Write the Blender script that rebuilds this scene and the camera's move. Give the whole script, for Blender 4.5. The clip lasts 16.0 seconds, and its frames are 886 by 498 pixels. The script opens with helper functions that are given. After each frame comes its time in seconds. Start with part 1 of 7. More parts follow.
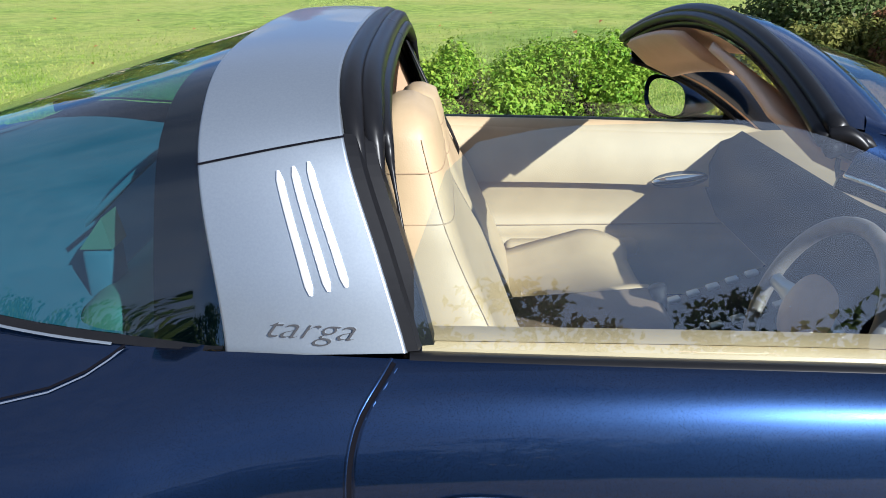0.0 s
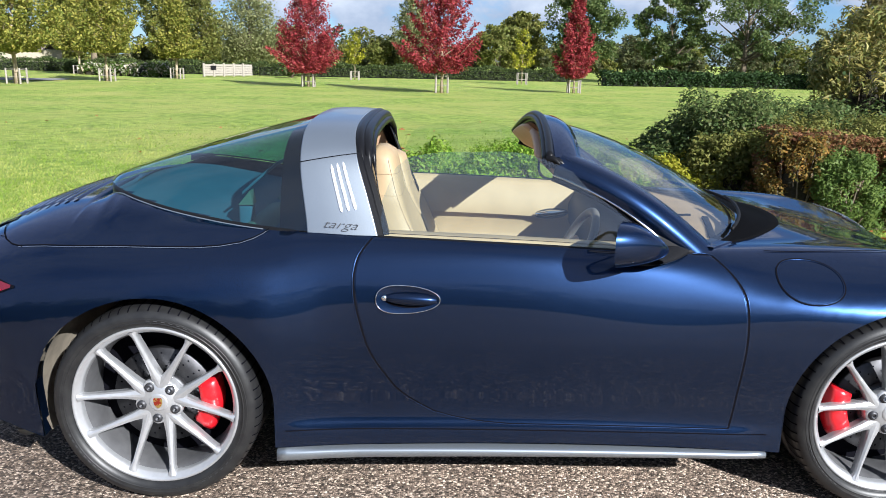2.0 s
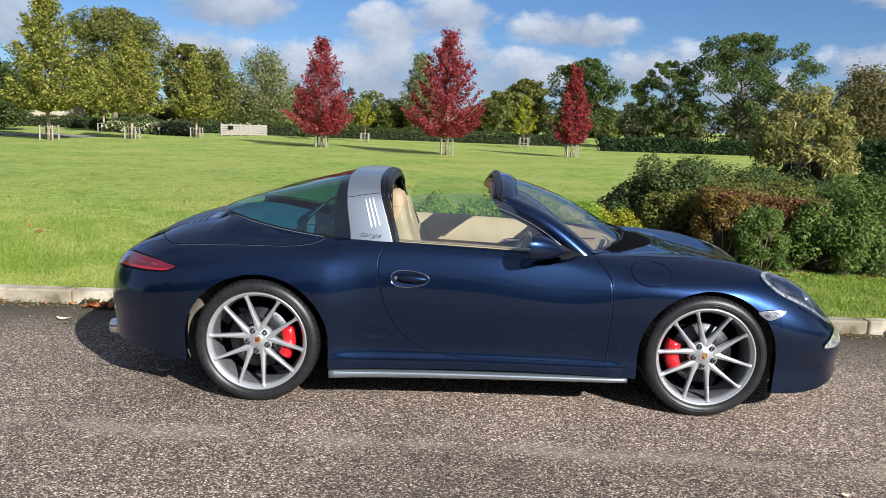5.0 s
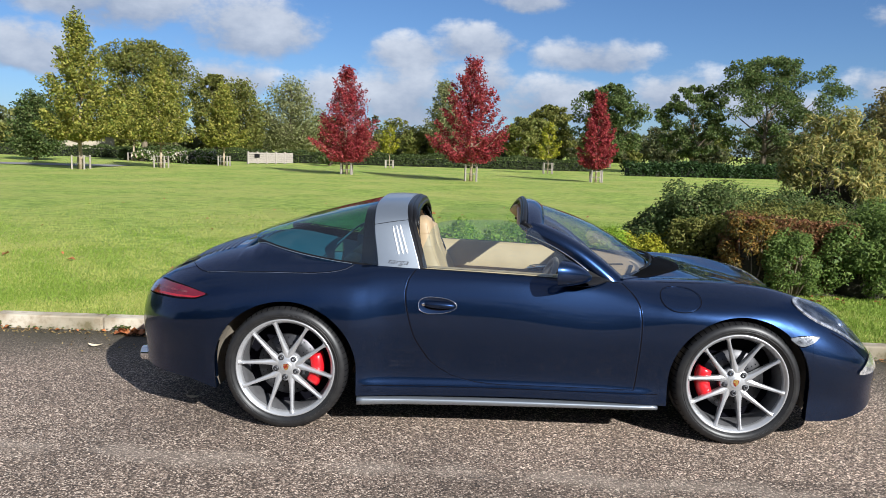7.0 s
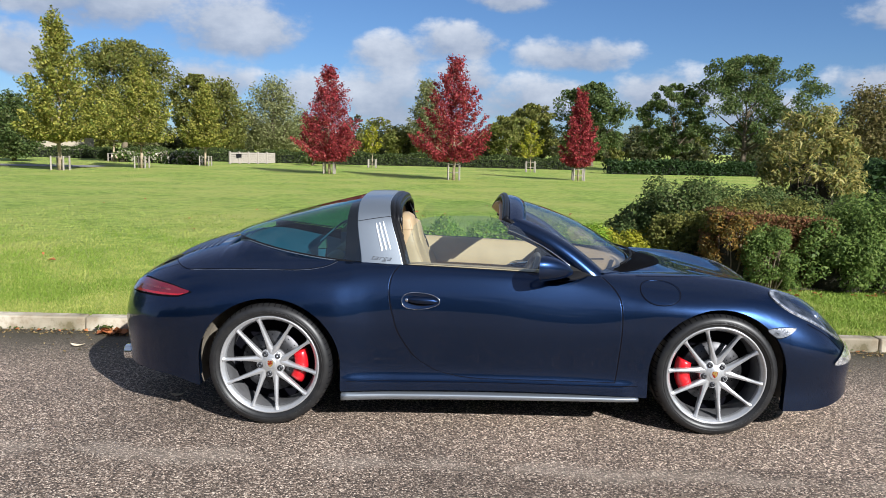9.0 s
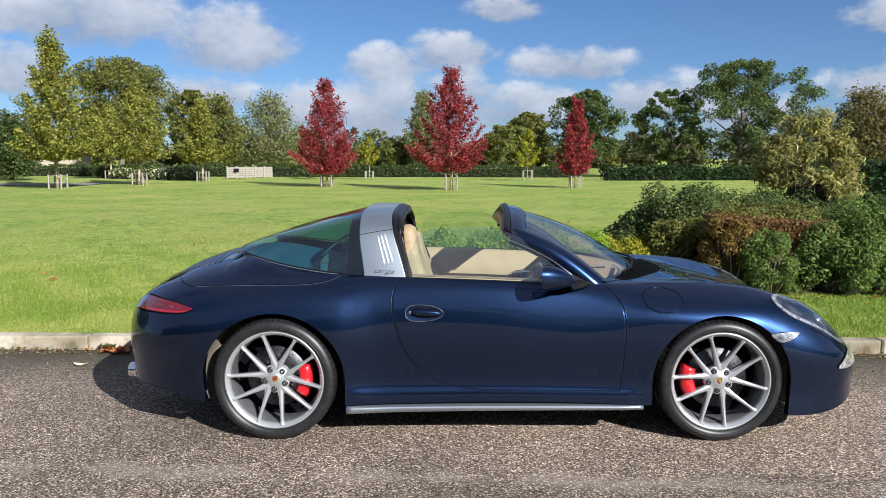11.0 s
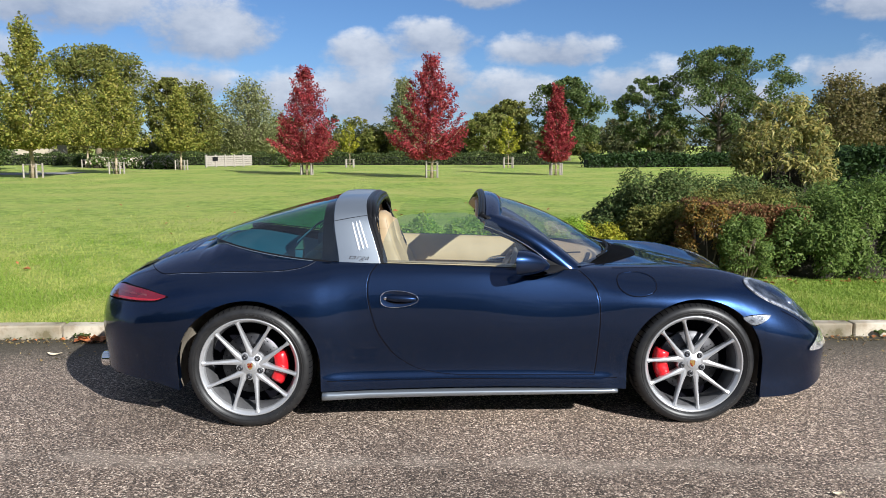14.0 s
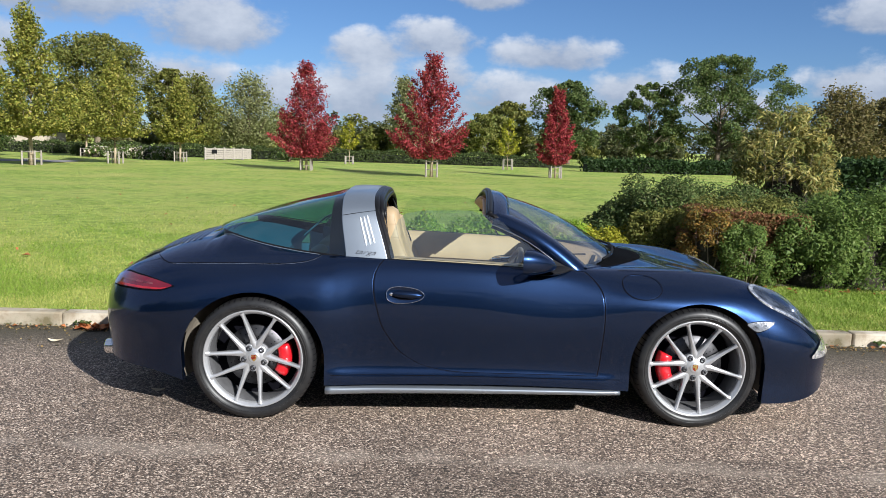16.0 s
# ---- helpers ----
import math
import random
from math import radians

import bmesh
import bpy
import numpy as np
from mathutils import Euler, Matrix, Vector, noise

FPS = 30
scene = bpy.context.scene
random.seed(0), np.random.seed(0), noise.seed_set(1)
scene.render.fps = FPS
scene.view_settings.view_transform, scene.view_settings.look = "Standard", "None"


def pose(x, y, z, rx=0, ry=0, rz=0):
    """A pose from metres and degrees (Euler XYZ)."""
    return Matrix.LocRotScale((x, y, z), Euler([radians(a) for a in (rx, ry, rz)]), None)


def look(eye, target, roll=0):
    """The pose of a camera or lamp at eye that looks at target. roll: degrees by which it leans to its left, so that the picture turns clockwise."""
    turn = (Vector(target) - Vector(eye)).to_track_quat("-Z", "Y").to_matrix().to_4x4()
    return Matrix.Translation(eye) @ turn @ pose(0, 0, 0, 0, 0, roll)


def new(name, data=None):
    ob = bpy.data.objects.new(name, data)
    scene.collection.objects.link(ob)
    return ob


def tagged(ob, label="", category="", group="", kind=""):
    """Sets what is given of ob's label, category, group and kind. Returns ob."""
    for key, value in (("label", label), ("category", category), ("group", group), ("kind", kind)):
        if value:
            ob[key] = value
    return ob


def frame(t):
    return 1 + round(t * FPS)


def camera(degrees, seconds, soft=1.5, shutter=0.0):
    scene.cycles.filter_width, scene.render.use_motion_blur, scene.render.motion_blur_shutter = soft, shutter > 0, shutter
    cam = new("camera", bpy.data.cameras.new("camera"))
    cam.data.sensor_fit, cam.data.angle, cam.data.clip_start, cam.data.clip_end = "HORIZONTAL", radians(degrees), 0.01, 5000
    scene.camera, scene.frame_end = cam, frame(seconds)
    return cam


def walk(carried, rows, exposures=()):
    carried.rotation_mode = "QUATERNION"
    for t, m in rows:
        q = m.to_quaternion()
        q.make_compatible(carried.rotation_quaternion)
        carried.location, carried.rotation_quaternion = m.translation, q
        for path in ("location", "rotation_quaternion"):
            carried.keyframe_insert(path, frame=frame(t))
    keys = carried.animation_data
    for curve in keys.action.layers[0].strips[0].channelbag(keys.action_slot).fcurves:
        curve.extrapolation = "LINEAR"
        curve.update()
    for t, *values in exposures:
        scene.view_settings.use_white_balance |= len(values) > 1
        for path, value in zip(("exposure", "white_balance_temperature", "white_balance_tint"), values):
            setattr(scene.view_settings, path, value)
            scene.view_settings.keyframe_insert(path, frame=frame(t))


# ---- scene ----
cam = camera(59.9, 16.0, soft=0.9)
PATH = [
    (0, (-0.462, -1.612, 1.381), (-0.461, 0.248, 0.646), -0.5),
    (0.5, (-0.47, -2.001, 1.426), (-0.374, -0.115, 0.77), 0.5),
    (1, (-0.376, -2.427, 1.445), (-0.298, -0.517, 0.856), 0.6),
    (1.5, (-0.365, -2.898, 1.467), (-0.331, -0.97, 0.936), 0.3),
    (2, (-0.3, -3.222, 1.462), (-0.294, -1.28, 0.985), 1.2),
    (2.5, (-0.212, -3.682, 1.517), (-0.218, -1.73, 1.082), 1.7),
    (3, (-0.222, -4.064, 1.518), (-0.219, -2.104, 1.119), 2.2),
    (5.3, (-0.201, -4.948, 1.554), (-0.218, -2.972, 1.243), 2.1),
    (5.5, (-0.195, -4.932, 1.554), (-0.226, -2.955, 1.253), 2.0),
    (6, (-0.204, -4.925, 1.55), (-0.264, -2.947, 1.266), 1.7),
    (6.5, (-0.207, -4.94, 1.559), (-0.282, -2.959, 1.292), 1.6),
    (7, (-0.224, -4.941, 1.557), (-0.3, -2.959, 1.297), 1.6),
    (7.5, (-0.231, -4.951, 1.554), (-0.299, -2.969, 1.296), 1.7),
    (8, (-0.224, -4.955, 1.552), (-0.277, -2.973, 1.291), 1.7),
    (8.5, (-0.216, -4.968, 1.542), (-0.254, -2.986, 1.279), 1.6),
    (11, (-0.237, -4.99, 1.555), (-0.267, -3.004, 1.32), 0.1),
    (11.5, (-0.228, -4.992, 1.548), (-0.243, -3.006, 1.316), -0.0),
    (12, (-0.224, -5.011, 1.549), (-0.226, -3.026, 1.31), -0.0),
    (12.5, (-0.217, -5.006, 1.541), (-0.213, -3.022, 1.288), -0.1),
    (13, (-0.215, -4.998, 1.536), (-0.209, -3.016, 1.272), -0.2),
    (13.5, (-0.207, -5.003, 1.542), (-0.196, -3.021, 1.274), -0.2),
    (14, (-0.198, -4.989, 1.542), (-0.181, -3.007, 1.276), -0.1),
    (14.5, (-0.205, -4.987, 1.543), (-0.181, -3.004, 1.284), 0.3),
    (15, (-0.221, -4.99, 1.543), (-0.193, -3.007, 1.286), 0.7),
    (15.5, (-0.244, -4.987, 1.533), (-0.215, -3.005, 1.272), 1.3),
    (16, (-0.261, -4.996, 1.528), (-0.233, -3.014, 1.262), 1.7),
]
walk(cam, [(t, look(eye, target, roll)) for t, eye, target, roll in PATH], exposures=[(0.0, 1.24, 5750, 10), (1.1, 1.31, 5800, 10), (3.0, 1.07, 5980, 10), (5.3, 0.89, 6050, 10), (16.0, 0.89, 6050, 10)])

# ---------------------------------------------------------------- light
SUN_AZ, SUN_EL = radians(-52.0), radians(29.0)      # azimuth from +x, towards -y
sun_way = Vector((math.cos(SUN_AZ) * math.cos(SUN_EL), math.sin(SUN_AZ) * math.cos(SUN_EL), math.sin(SUN_EL)))
sun = new("sun", bpy.data.lights.new("sun", "SUN"))
sun.data.energy, sun.data.angle, sun.data.color = 5.0, radians(0.53), (1.0, 0.955, 0.88)
sun.matrix_world = look(sun_way * 50, (0, 0, 0))

world = bpy.data.worlds.new("sky")
scene.world = world
world.use_nodes = True


def build_world(nt):
    n, l = nt.nodes, nt.links
    n.clear()
    out, bg = n.new("ShaderNodeOutputWorld"), n.new("ShaderNodeBackground")
    sky = n.new("ShaderNodeTexSky")
    sky.sky_type, sky.sun_disc = "NISHITA", False
    sky.sun_elevation, sky.sun_rotation = SUN_EL, math.pi / 2 - SUN_AZ
    sky.air_density, sky.dust_density, sky.ozone_density = 0.75, 0.5, 6.0
    co = n.new("ShaderNodeTexCoord")
    sep = n.new("ShaderNodeSeparateXYZ")
    l.new(co.outputs["Generated"], sep.inputs[0])

    def m(op, a, b=None, clamp=False):
        k = n.new("ShaderNodeMath")
        k.operation, k.use_clamp = op, clamp
        for i, v in enumerate((a, b)):
            if v is None:
                continue
            if isinstance(v, (int, float)):
                k.inputs[i].default_value = v
            else:
                l.new(v, k.inputs[i])
        return k.outputs[0]

    # azimuth round +y and elevation, in radians
    az = m("ARCTAN2", sep.outputs[0], sep.outputs[1])
    el = m("ARCSINE", sep.outputs[2])
    # cloud layer: flat noise on a plane high above
    comb = n.new("ShaderNodeCombineXYZ")
    l.new(m("MULTIPLY", az, 3.0), comb.inputs[0])
    l.new(m("MULTIPLY", el, 4.6), comb.inputs[1])
    fine = n.new("ShaderNodeTexNoise")
    fine.inputs["Scale"].default_value, fine.inputs["Detail"].default_value, fine.inputs["Roughness"].default_value = 5.5, 9.0, 0.58
    l.new(comb.outputs[0], fine.inputs["Vector"])
    broad = n.new("ShaderNodeTexNoise")
    broad.inputs["Scale"].default_value, broad.inputs["Detail"].default_value = 1.3, 3.0
    l.new(comb.outputs[0], broad.inputs["Vector"])
    # single clouds: azimuth, elevation, half width, half height (degrees)
    total, high, mass = None, None, None
    for a, e, w, h in CLOUDS:
        dx = m("DIVIDE", m("SUBTRACT", az, radians(a)), radians(w))
        dy = m("DIVIDE", m("SUBTRACT", el, radians(e)), radians(h))
        flat = m("ADD", dy, m("MULTIPLY", m("MINIMUM", dy, 0.0), 0.45))
        d = m("SUBTRACT", 1.0, m("ADD", m("MULTIPLY", dx, dx), m("MULTIPLY", flat, flat)))
        k = m("POWER", m("MAXIMUM", m("ADD", d, 0.8), 0.0), 2.0)
        total = d if total is None else m("MAXIMUM", total, d)
        high = m("MULTIPLY", k, dy) if high is None else m("ADD", high, m("MULTIPLY", k, dy))
        mass = k if mass is None else m("ADD", mass, k)
    high = m("DIVIDE", high, m("ADD", mass, 0.02))
    total = m("MAXIMUM", total, -1.6)
    # thin cloud only outside the view, added to brighten reflections and fill
    veil = n.new("ShaderNodeTexNoise")
    veil.inputs["Scale"].default_value, veil.inputs["Detail"].default_value, veil.inputs["Roughness"].default_value = 2.0, 2.5, 0.45
    l.new(co.outputs["Generated"], veil.inputs["Vector"])
    outside = n.new("ShaderNodeMapRange")
    outside.inputs[1].default_value, outside.inputs[2].default_value = 0.72, 1.0
    l.new(m("MAXIMUM", m("ABSOLUTE", az), m("MULTIPLY", el, 3.1)), outside.inputs[0])
    thin = n.new("ShaderNodeMapRange")
    thin.interpolation_type = "SMOOTHSTEP"
    thin.inputs[1].default_value, thin.inputs[2].default_value, thin.inputs[4].default_value = 0.24, 0.54, 0.55
    l.new(veil.outputs[0], thin.inputs[0])
    thin = m("MULTIPLY", thin.outputs[0], outside.outputs[0])
    body = m("ADD", total, m("MULTIPLY", m("SUBTRACT", fine.outputs[0], 0.5), 3.0))
    cover = n.new("ShaderNodeMapRange")
    cover.interpolation_type = "SMOOTHSTEP"
    cover.inputs[1].default_value, cover.inputs[2].default_value = -0.10, 0.80
    l.new(body, cover.inputs[0])
    shade = n.new("ShaderNodeValToRGB")
    shade.color_ramp.elements[0].position, shade.color_ramp.elements[0].color = 0.36, (3.4, 3.95, 5.0, 1)
    shade.color_ramp.elements[1].position, shade.color_ramp.elements[1].color = 0.86, (7.7, 7.9, 8.3, 1)
    lit = m("MULTIPLY", m("MAXIMUM", m("MINIMUM", high, 1.0), -1.0), 0.30)
    l.new(m("ADD", lit, m("ADD", m("MULTIPLY", fine.outputs[0], 0.80), m("MULTIPLY", broad.outputs[0], 0.25))), shade.inputs[0])
    mix = n.new("ShaderNodeMix")
    mix.data_type = "RGBA"
    up = n.new("ShaderNodeMapRange")
    up.inputs[1].default_value, up.inputs[2].default_value = 0.0, 0.03
    l.new(el, up.inputs[0])
    l.new(m("MULTIPLY", m("MAXIMUM", m("MULTIPLY", cover.outputs[0], 0.93), thin), up.outputs[0]), mix.inputs[0])
    l.new(sky.outputs[0], mix.inputs[6])
    l.new(shade.outputs[0], mix.inputs[7])
    l.new(mix.outputs[2], bg.inputs["Color"])
    bg.inputs["Strength"].default_value = SKY
    l.new(bg.outputs[0], out.inputs["Surface"])


SKY = 0.054
# last cloud lies above the view, added to brighten the windscreen's reflection
CLOUDS = [(-25.4, 9.2, 8.5, 3.0), (-16.1, 7.8, 5.4, 3.2), (-5.4, 3.4, 4.2, 3.4), (-5.3, 6.5, 3.4, 1.8), (-0.3, 7.4, 3.8, 2.0), (0.3, 4.8, 3.2, 1.9), (8.3, 6.6, 5.0, 1.7), (5.6, 3.4, 5.4, 2.4),
          (15.0, 4.0, 4.8, 2.2), (28.5, 4.5, 4, 2.0), (29.5, 9.0, 4, 1.6), (-18.0, 4.2, 4.4, 1.8), (3.5, 10.6, 3, 1.4), (-31, 5.5, 5, 2.4), (-11, 3.5, 4, 2.2), (21, 3.0, 5, 1.6), (31, 18.5, 11, 4.2)]
build_world(world.node_tree)

# ---------------------------------------------------------------- materials


def material(name, base, rough=0.6, metal=0.0, second=None, scale=20.0, detail=6.0, bump=0.0, bump_scale=None, coat=0.0, island=None, leafy=0.0,
             stain=None, stain_scale=1.0, contrast=(0.35, 0.65), distance=0.004, per_object=0.0, spec=0.5):
    mat = bpy.data.materials.new(name)
    mat.use_nodes = True
    nt = mat.node_tree
    n, l = nt.nodes, nt.links
    b = n["Principled BSDF"]
    b.inputs["Base Color"].default_value = (*base, 1)
    b.inputs["Roughness"].default_value, b.inputs["Metallic"].default_value = rough, metal
    b.inputs["Specular IOR Level"].default_value = spec
    if coat:
        b.inputs["Coat Weight"].default_value, b.inputs["Coat Roughness"].default_value = coat, 0.02
    co = n.new("ShaderNodeTexCoord")
    color = None

    def noise_node(s, d=6.0, r=0.6):
        k = n.new("ShaderNodeTexNoise")
        k.inputs["Scale"].default_value, k.inputs["Detail"].default_value, k.inputs["Roughness"].default_value = s, d, r
        l.new(co.outputs["Object"], k.inputs["Vector"])
        return k

    def ramp(src, stops):
        k = n.new("ShaderNodeValToRGB")
        while len(k.color_ramp.elements) < len(stops):
            k.color_ramp.elements.new(0.5)
        for e, (p, c) in zip(k.color_ramp.elements, stops):
            e.position, e.color = p, (*c, 1)
        l.new(src, k.inputs[0])
        return k.outputs[0]

    if island:
        geo = n.new("ShaderNodeNewGeometry")
        color = ramp(geo.outputs["Random Per Island"], [(i / max(1, len(island) - 1), c) for i, c in enumerate(island)])
    elif second:
        color = ramp(noise_node(scale, detail).outputs[0], [(contrast[0], base), (contrast[1], second)])
    if stain:
        if color is None:
            color = ramp(noise_node(scale).outputs[0], [(0, base), (1, base)])
        mx = n.new("ShaderNodeMix")
        mx.data_type = "RGBA"
        s = ramp(noise_node(stain_scale, 5).outputs[0], [(0.42, (0, 0, 0)), (0.68, (1, 1, 1))])
        l.new(s, mx.inputs[0]), l.new(color, mx.inputs[6])
        mx.inputs[7].default_value = (*stain, 1)
        color = mx.outputs[2]
    if per_object:
        info, mx, val = n.new("ShaderNodeObjectInfo"), n.new("ShaderNodeHueSaturation"), n.new("ShaderNodeMapRange")
        l.new(info.outputs["Random"], val.inputs[0])
        val.inputs[3].default_value, val.inputs[4].default_value = 1 - per_object, 1 + per_object
        l.new(val.outputs[0], mx.inputs["Value"])
        if color is None:
            mx.inputs["Color"].default_value = (*base, 1)
        else:
            l.new(color, mx.inputs["Color"])
        color = mx.outputs[0]
    if color is not None:
        l.new(color, b.inputs["Base Color"])
    if bump:
        bp = n.new("ShaderNodeBump")
        bp.inputs["Strength"].default_value, bp.inputs["Distance"].default_value = bump, distance
        l.new(noise_node(bump_scale or scale, 8).outputs[0], bp.inputs["Height"])
        l.new(bp.outputs[0], b.inputs["Normal"])
    if leafy:
        tr, ad = n.new("ShaderNodeBsdfTranslucent"), n.new("ShaderNodeMixShader")
        if color is not None:
            l.new(color, tr.inputs["Color"])
        else:
            tr.inputs["Color"].default_value = (*base, 1)
        ad.inputs[0].default_value = leafy
        l.new(b.outputs[0], ad.inputs[1]), l.new(tr.outputs[0], ad.inputs[2])
        l.new(ad.outputs[0], n["Material Output"].inputs["Surface"])
    return mat


def glass_material(name, tint, mirror=0.08, rough=0.0):
    """Thin pane: see-through with a tint, and the mirror part of real glass."""
    mat = bpy.data.materials.new(name)
    mat.use_nodes = True
    n, l = mat.node_tree.nodes, mat.node_tree.links
    n.clear()
    out, mix, tr, gl, lw, pw, ma = (n.new(k) for k in ("ShaderNodeOutputMaterial", "ShaderNodeMixShader", "ShaderNodeBsdfTransparent", "ShaderNodeBsdfGlossy", "ShaderNodeLayerWeight", "ShaderNodeMath", "ShaderNodeMath"))
    tr.inputs["Color"].default_value = (*tint, 1)
    gl.inputs["Roughness"].default_value = rough
    lw.inputs["Blend"].default_value = 0.5
    pw.operation, ma.operation = "POWER", "MULTIPLY_ADD"
    pw.inputs[1].default_value = 5.0
    ma.inputs[1].default_value, ma.inputs[2].default_value = 1 - mirror, mirror
    l.new(lw.outputs["Facing"], pw.inputs[0]), l.new(pw.outputs[0], ma.inputs[0]), l.new(ma.outputs[0], mix.inputs[0])
    l.new(tr.outputs[0], mix.inputs[1]), l.new(gl.outputs[0], mix.inputs[2])
    l.new(mix.outputs[0], out.inputs["Surface"])
    return mat


def paint_material():
    """Dark blue flakes in two lobes, a tight and a wide one, under a clear coat."""
    mat = material("navy metallic paint", (0.0094, 0.0220, 0.0600), rough=0.30, metal=0.92, coat=1.0)
    n, l = mat.node_tree.nodes, mat.node_tree.links
    b = n["Principled BSDF"]
    co, vor, flake = n.new("ShaderNodeTexCoord"), n.new("ShaderNodeTexVoronoi"), n.new("ShaderNodeMapRange")
    vor.inputs["Scale"].default_value = 1400
    l.new(co.outputs["Object"], vor.inputs["Vector"])
    sep = n.new("ShaderNodeSeparateColor")
    l.new(vor.outputs["Color"], sep.inputs[0])
    l.new(sep.outputs[0], flake.inputs[0])
    flake.inputs[3].default_value, flake.inputs[4].default_value = 0.25, 0.41
    l.new(flake.outputs[0], b.inputs["Roughness"])
    b.inputs["Specular Tint"].default_value = (0.34, 0.46, 0.72, 1)
    b.inputs["Coat Roughness"].default_value, b.inputs["Coat IOR"].default_value = 0.030, 1.42
    return mat


PAINT = paint_material()
SILVER = material("satin silver", (0.292, 0.325, 0.362), rough=0.38, metal=0.85, second=(0.316, 0.35, 0.386), scale=300, coat=0.35)
ALLOY = material("silver alloy", (0.42, 0.425, 0.435), rough=0.34, metal=0.60, second=(0.46, 0.465, 0.475), scale=60, coat=0.5)
BRIGHT = material("pale polished trim", (0.80, 0.81, 0.83), rough=0.25, metal=0.35)
CHROME = material("bright metal", (0.80, 0.81, 0.83), rough=0.12, metal=1.0)
RUBBER = material("tyre rubber", (0.009, 0.009, 0.010), rough=0.42, second=(0.018, 0.018, 0.018), scale=22, spec=0.42, bump=0.25, bump_scale=220, distance=0.001)
TYREMARK = material("raised tyre marks", (0.030, 0.030, 0.032), rough=0.5, second=(0.022, 0.022, 0.023), scale=40)
SEAL = material("black rubber seal", (0.006, 0.006, 0.007), rough=0.33, second=(0.007, 0.007, 0.008), scale=60, spec=0.16)
FRIT = material("black printed glass edge", (0.002, 0.002, 0.0025), rough=0.6, spec=0.05)
BARREL = material("dull wheel barrel", (0.16, 0.16, 0.165), rough=0.5, metal=0.5, second=(0.12, 0.12, 0.125), scale=18)
STITCH = material("brown thread", (0.27, 0.19, 0.11), rough=0.8)
BLACK = material("black plastic", (0.007, 0.007, 0.008), rough=0.5, second=(0.012, 0.012, 0.013), scale=200, spec=0.08, bump=0.1, bump_scale=500, distance=0.0005)
GAP = material("dark gap", (0.004, 0.004, 0.006), rough=0.9, spec=0.03)
COWL = material("matt black cowl plastic", (0.0022, 0.0022, 0.0025), rough=0.75, second=(0.004, 0.004, 0.0045), scale=60, spec=0.02, bump=0.2, bump_scale=300, distance=0.001)
GREYCARPET = material("grey carpet", (0.17, 0.185, 0.20), rough=0.95, second=(0.20, 0.215, 0.23), scale=6)
STEEL = material("brake steel", (0.062, 0.062, 0.066), rough=0.45, metal=0.9, second=(0.045, 0.045, 0.048), scale=40)
DARKSTEEL = material("dark metal", (0.06, 0.06, 0.065), rough=0.5, metal=0.7)
RED = material("red caliper paint", (0.50, 0.008, 0.014), rough=0.28, coat=0.6)
BEIGE = material("beige leather", (0.325, 0.235, 0.132), rough=0.55, second=(0.365, 0.268, 0.154), scale=9, bump=0.25, bump_scale=420, distance=0.0012)
TAN = material("tan leather", (0.52, 0.33, 0.20), rough=0.55, second=(0.57, 0.37, 0.23), scale=9, bump=0.25, bump_scale=420, distance=0.0012)
BROWN = material("brown carpet", (0.10, 0.065, 0.04), rough=0.9, second=(0.14, 0.09, 0.055), scale=200, bump=0.5, bump_scale=600, distance=0.002)
GLASS = glass_material("window glass", (0.80, 0.91, 0.88), mirror=0.17)
FARGLASS = glass_material("far window glass", (0.82, 0.92, 0.88), mirror=0.07)
DARKGLASS = glass_material("tinted rear glass", (0.22, 0.50, 0.58), mirror=0.12)
FRONTGLASS = glass_material("windscreen glass", (0.92, 0.96, 0.95), mirror=0.28)
LENS = glass_material("clear lens", (0.95, 0.96, 0.97), mirror=0.13)
TAILRED = material("red lamp lens", (0.085, 0.003, 0.010), rough=0.12, coat=0.8, second=(0.125, 0.004, 0.014), scale=9)
TAILBRIGHT = material("bright red lamp strip", (0.30, 0.008, 0.016), rough=0.15, coat=0.8, second=(0.24, 0.006, 0.014), scale=14)
TAILPALE = material("pale lamp reflector", (0.22, 0.05, 0.06), rough=0.15, metal=0.3, coat=0.8, second=(0.10, 0.012, 0.02), scale=22)
MIRROR = material("mirror glass", (0.9, 0.9, 0.9), rough=0.0, metal=1.0)
GOLD = material("enamel badge", (0.55, 0.38, 0.12), rough=0.3, metal=0.8, second=(0.42, 0.05, 0.03), scale=70, contrast=(0.48, 0.52))

BARK = material("tree bark", (0.10, 0.075, 0.05), rough=0.9, second=(0.19, 0.15, 0.10), scale=14, bump=0.6, bump_scale=25, distance=0.02)
PALEBARK = material("pale bark", (0.40, 0.32, 0.22), rough=0.9, second=(0.30, 0.23, 0.15), scale=14, bump=0.4, bump_scale=25, distance=0.01)
POST = material("weathered timber", (0.32, 0.285, 0.24), rough=0.85, second=(0.22, 0.195, 0.165), scale=16, bump=0.4, bump_scale=40, distance=0.004)
KERB = material("kerb concrete", (0.24, 0.195, 0.135), rough=0.9, second=(0.48, 0.43, 0.345), scale=9, contrast=(0.38, 0.60), bump=0.6, bump_scale=60, distance=0.006, stain=(0.115, 0.095, 0.05), stain_scale=4.5, per_object=0.18)


def leaves(name, colours, through_light=0.42, rough=0.5):
    return material(name, colours[0], rough=rough, island=colours, leafy=through_light, spec=0.15)


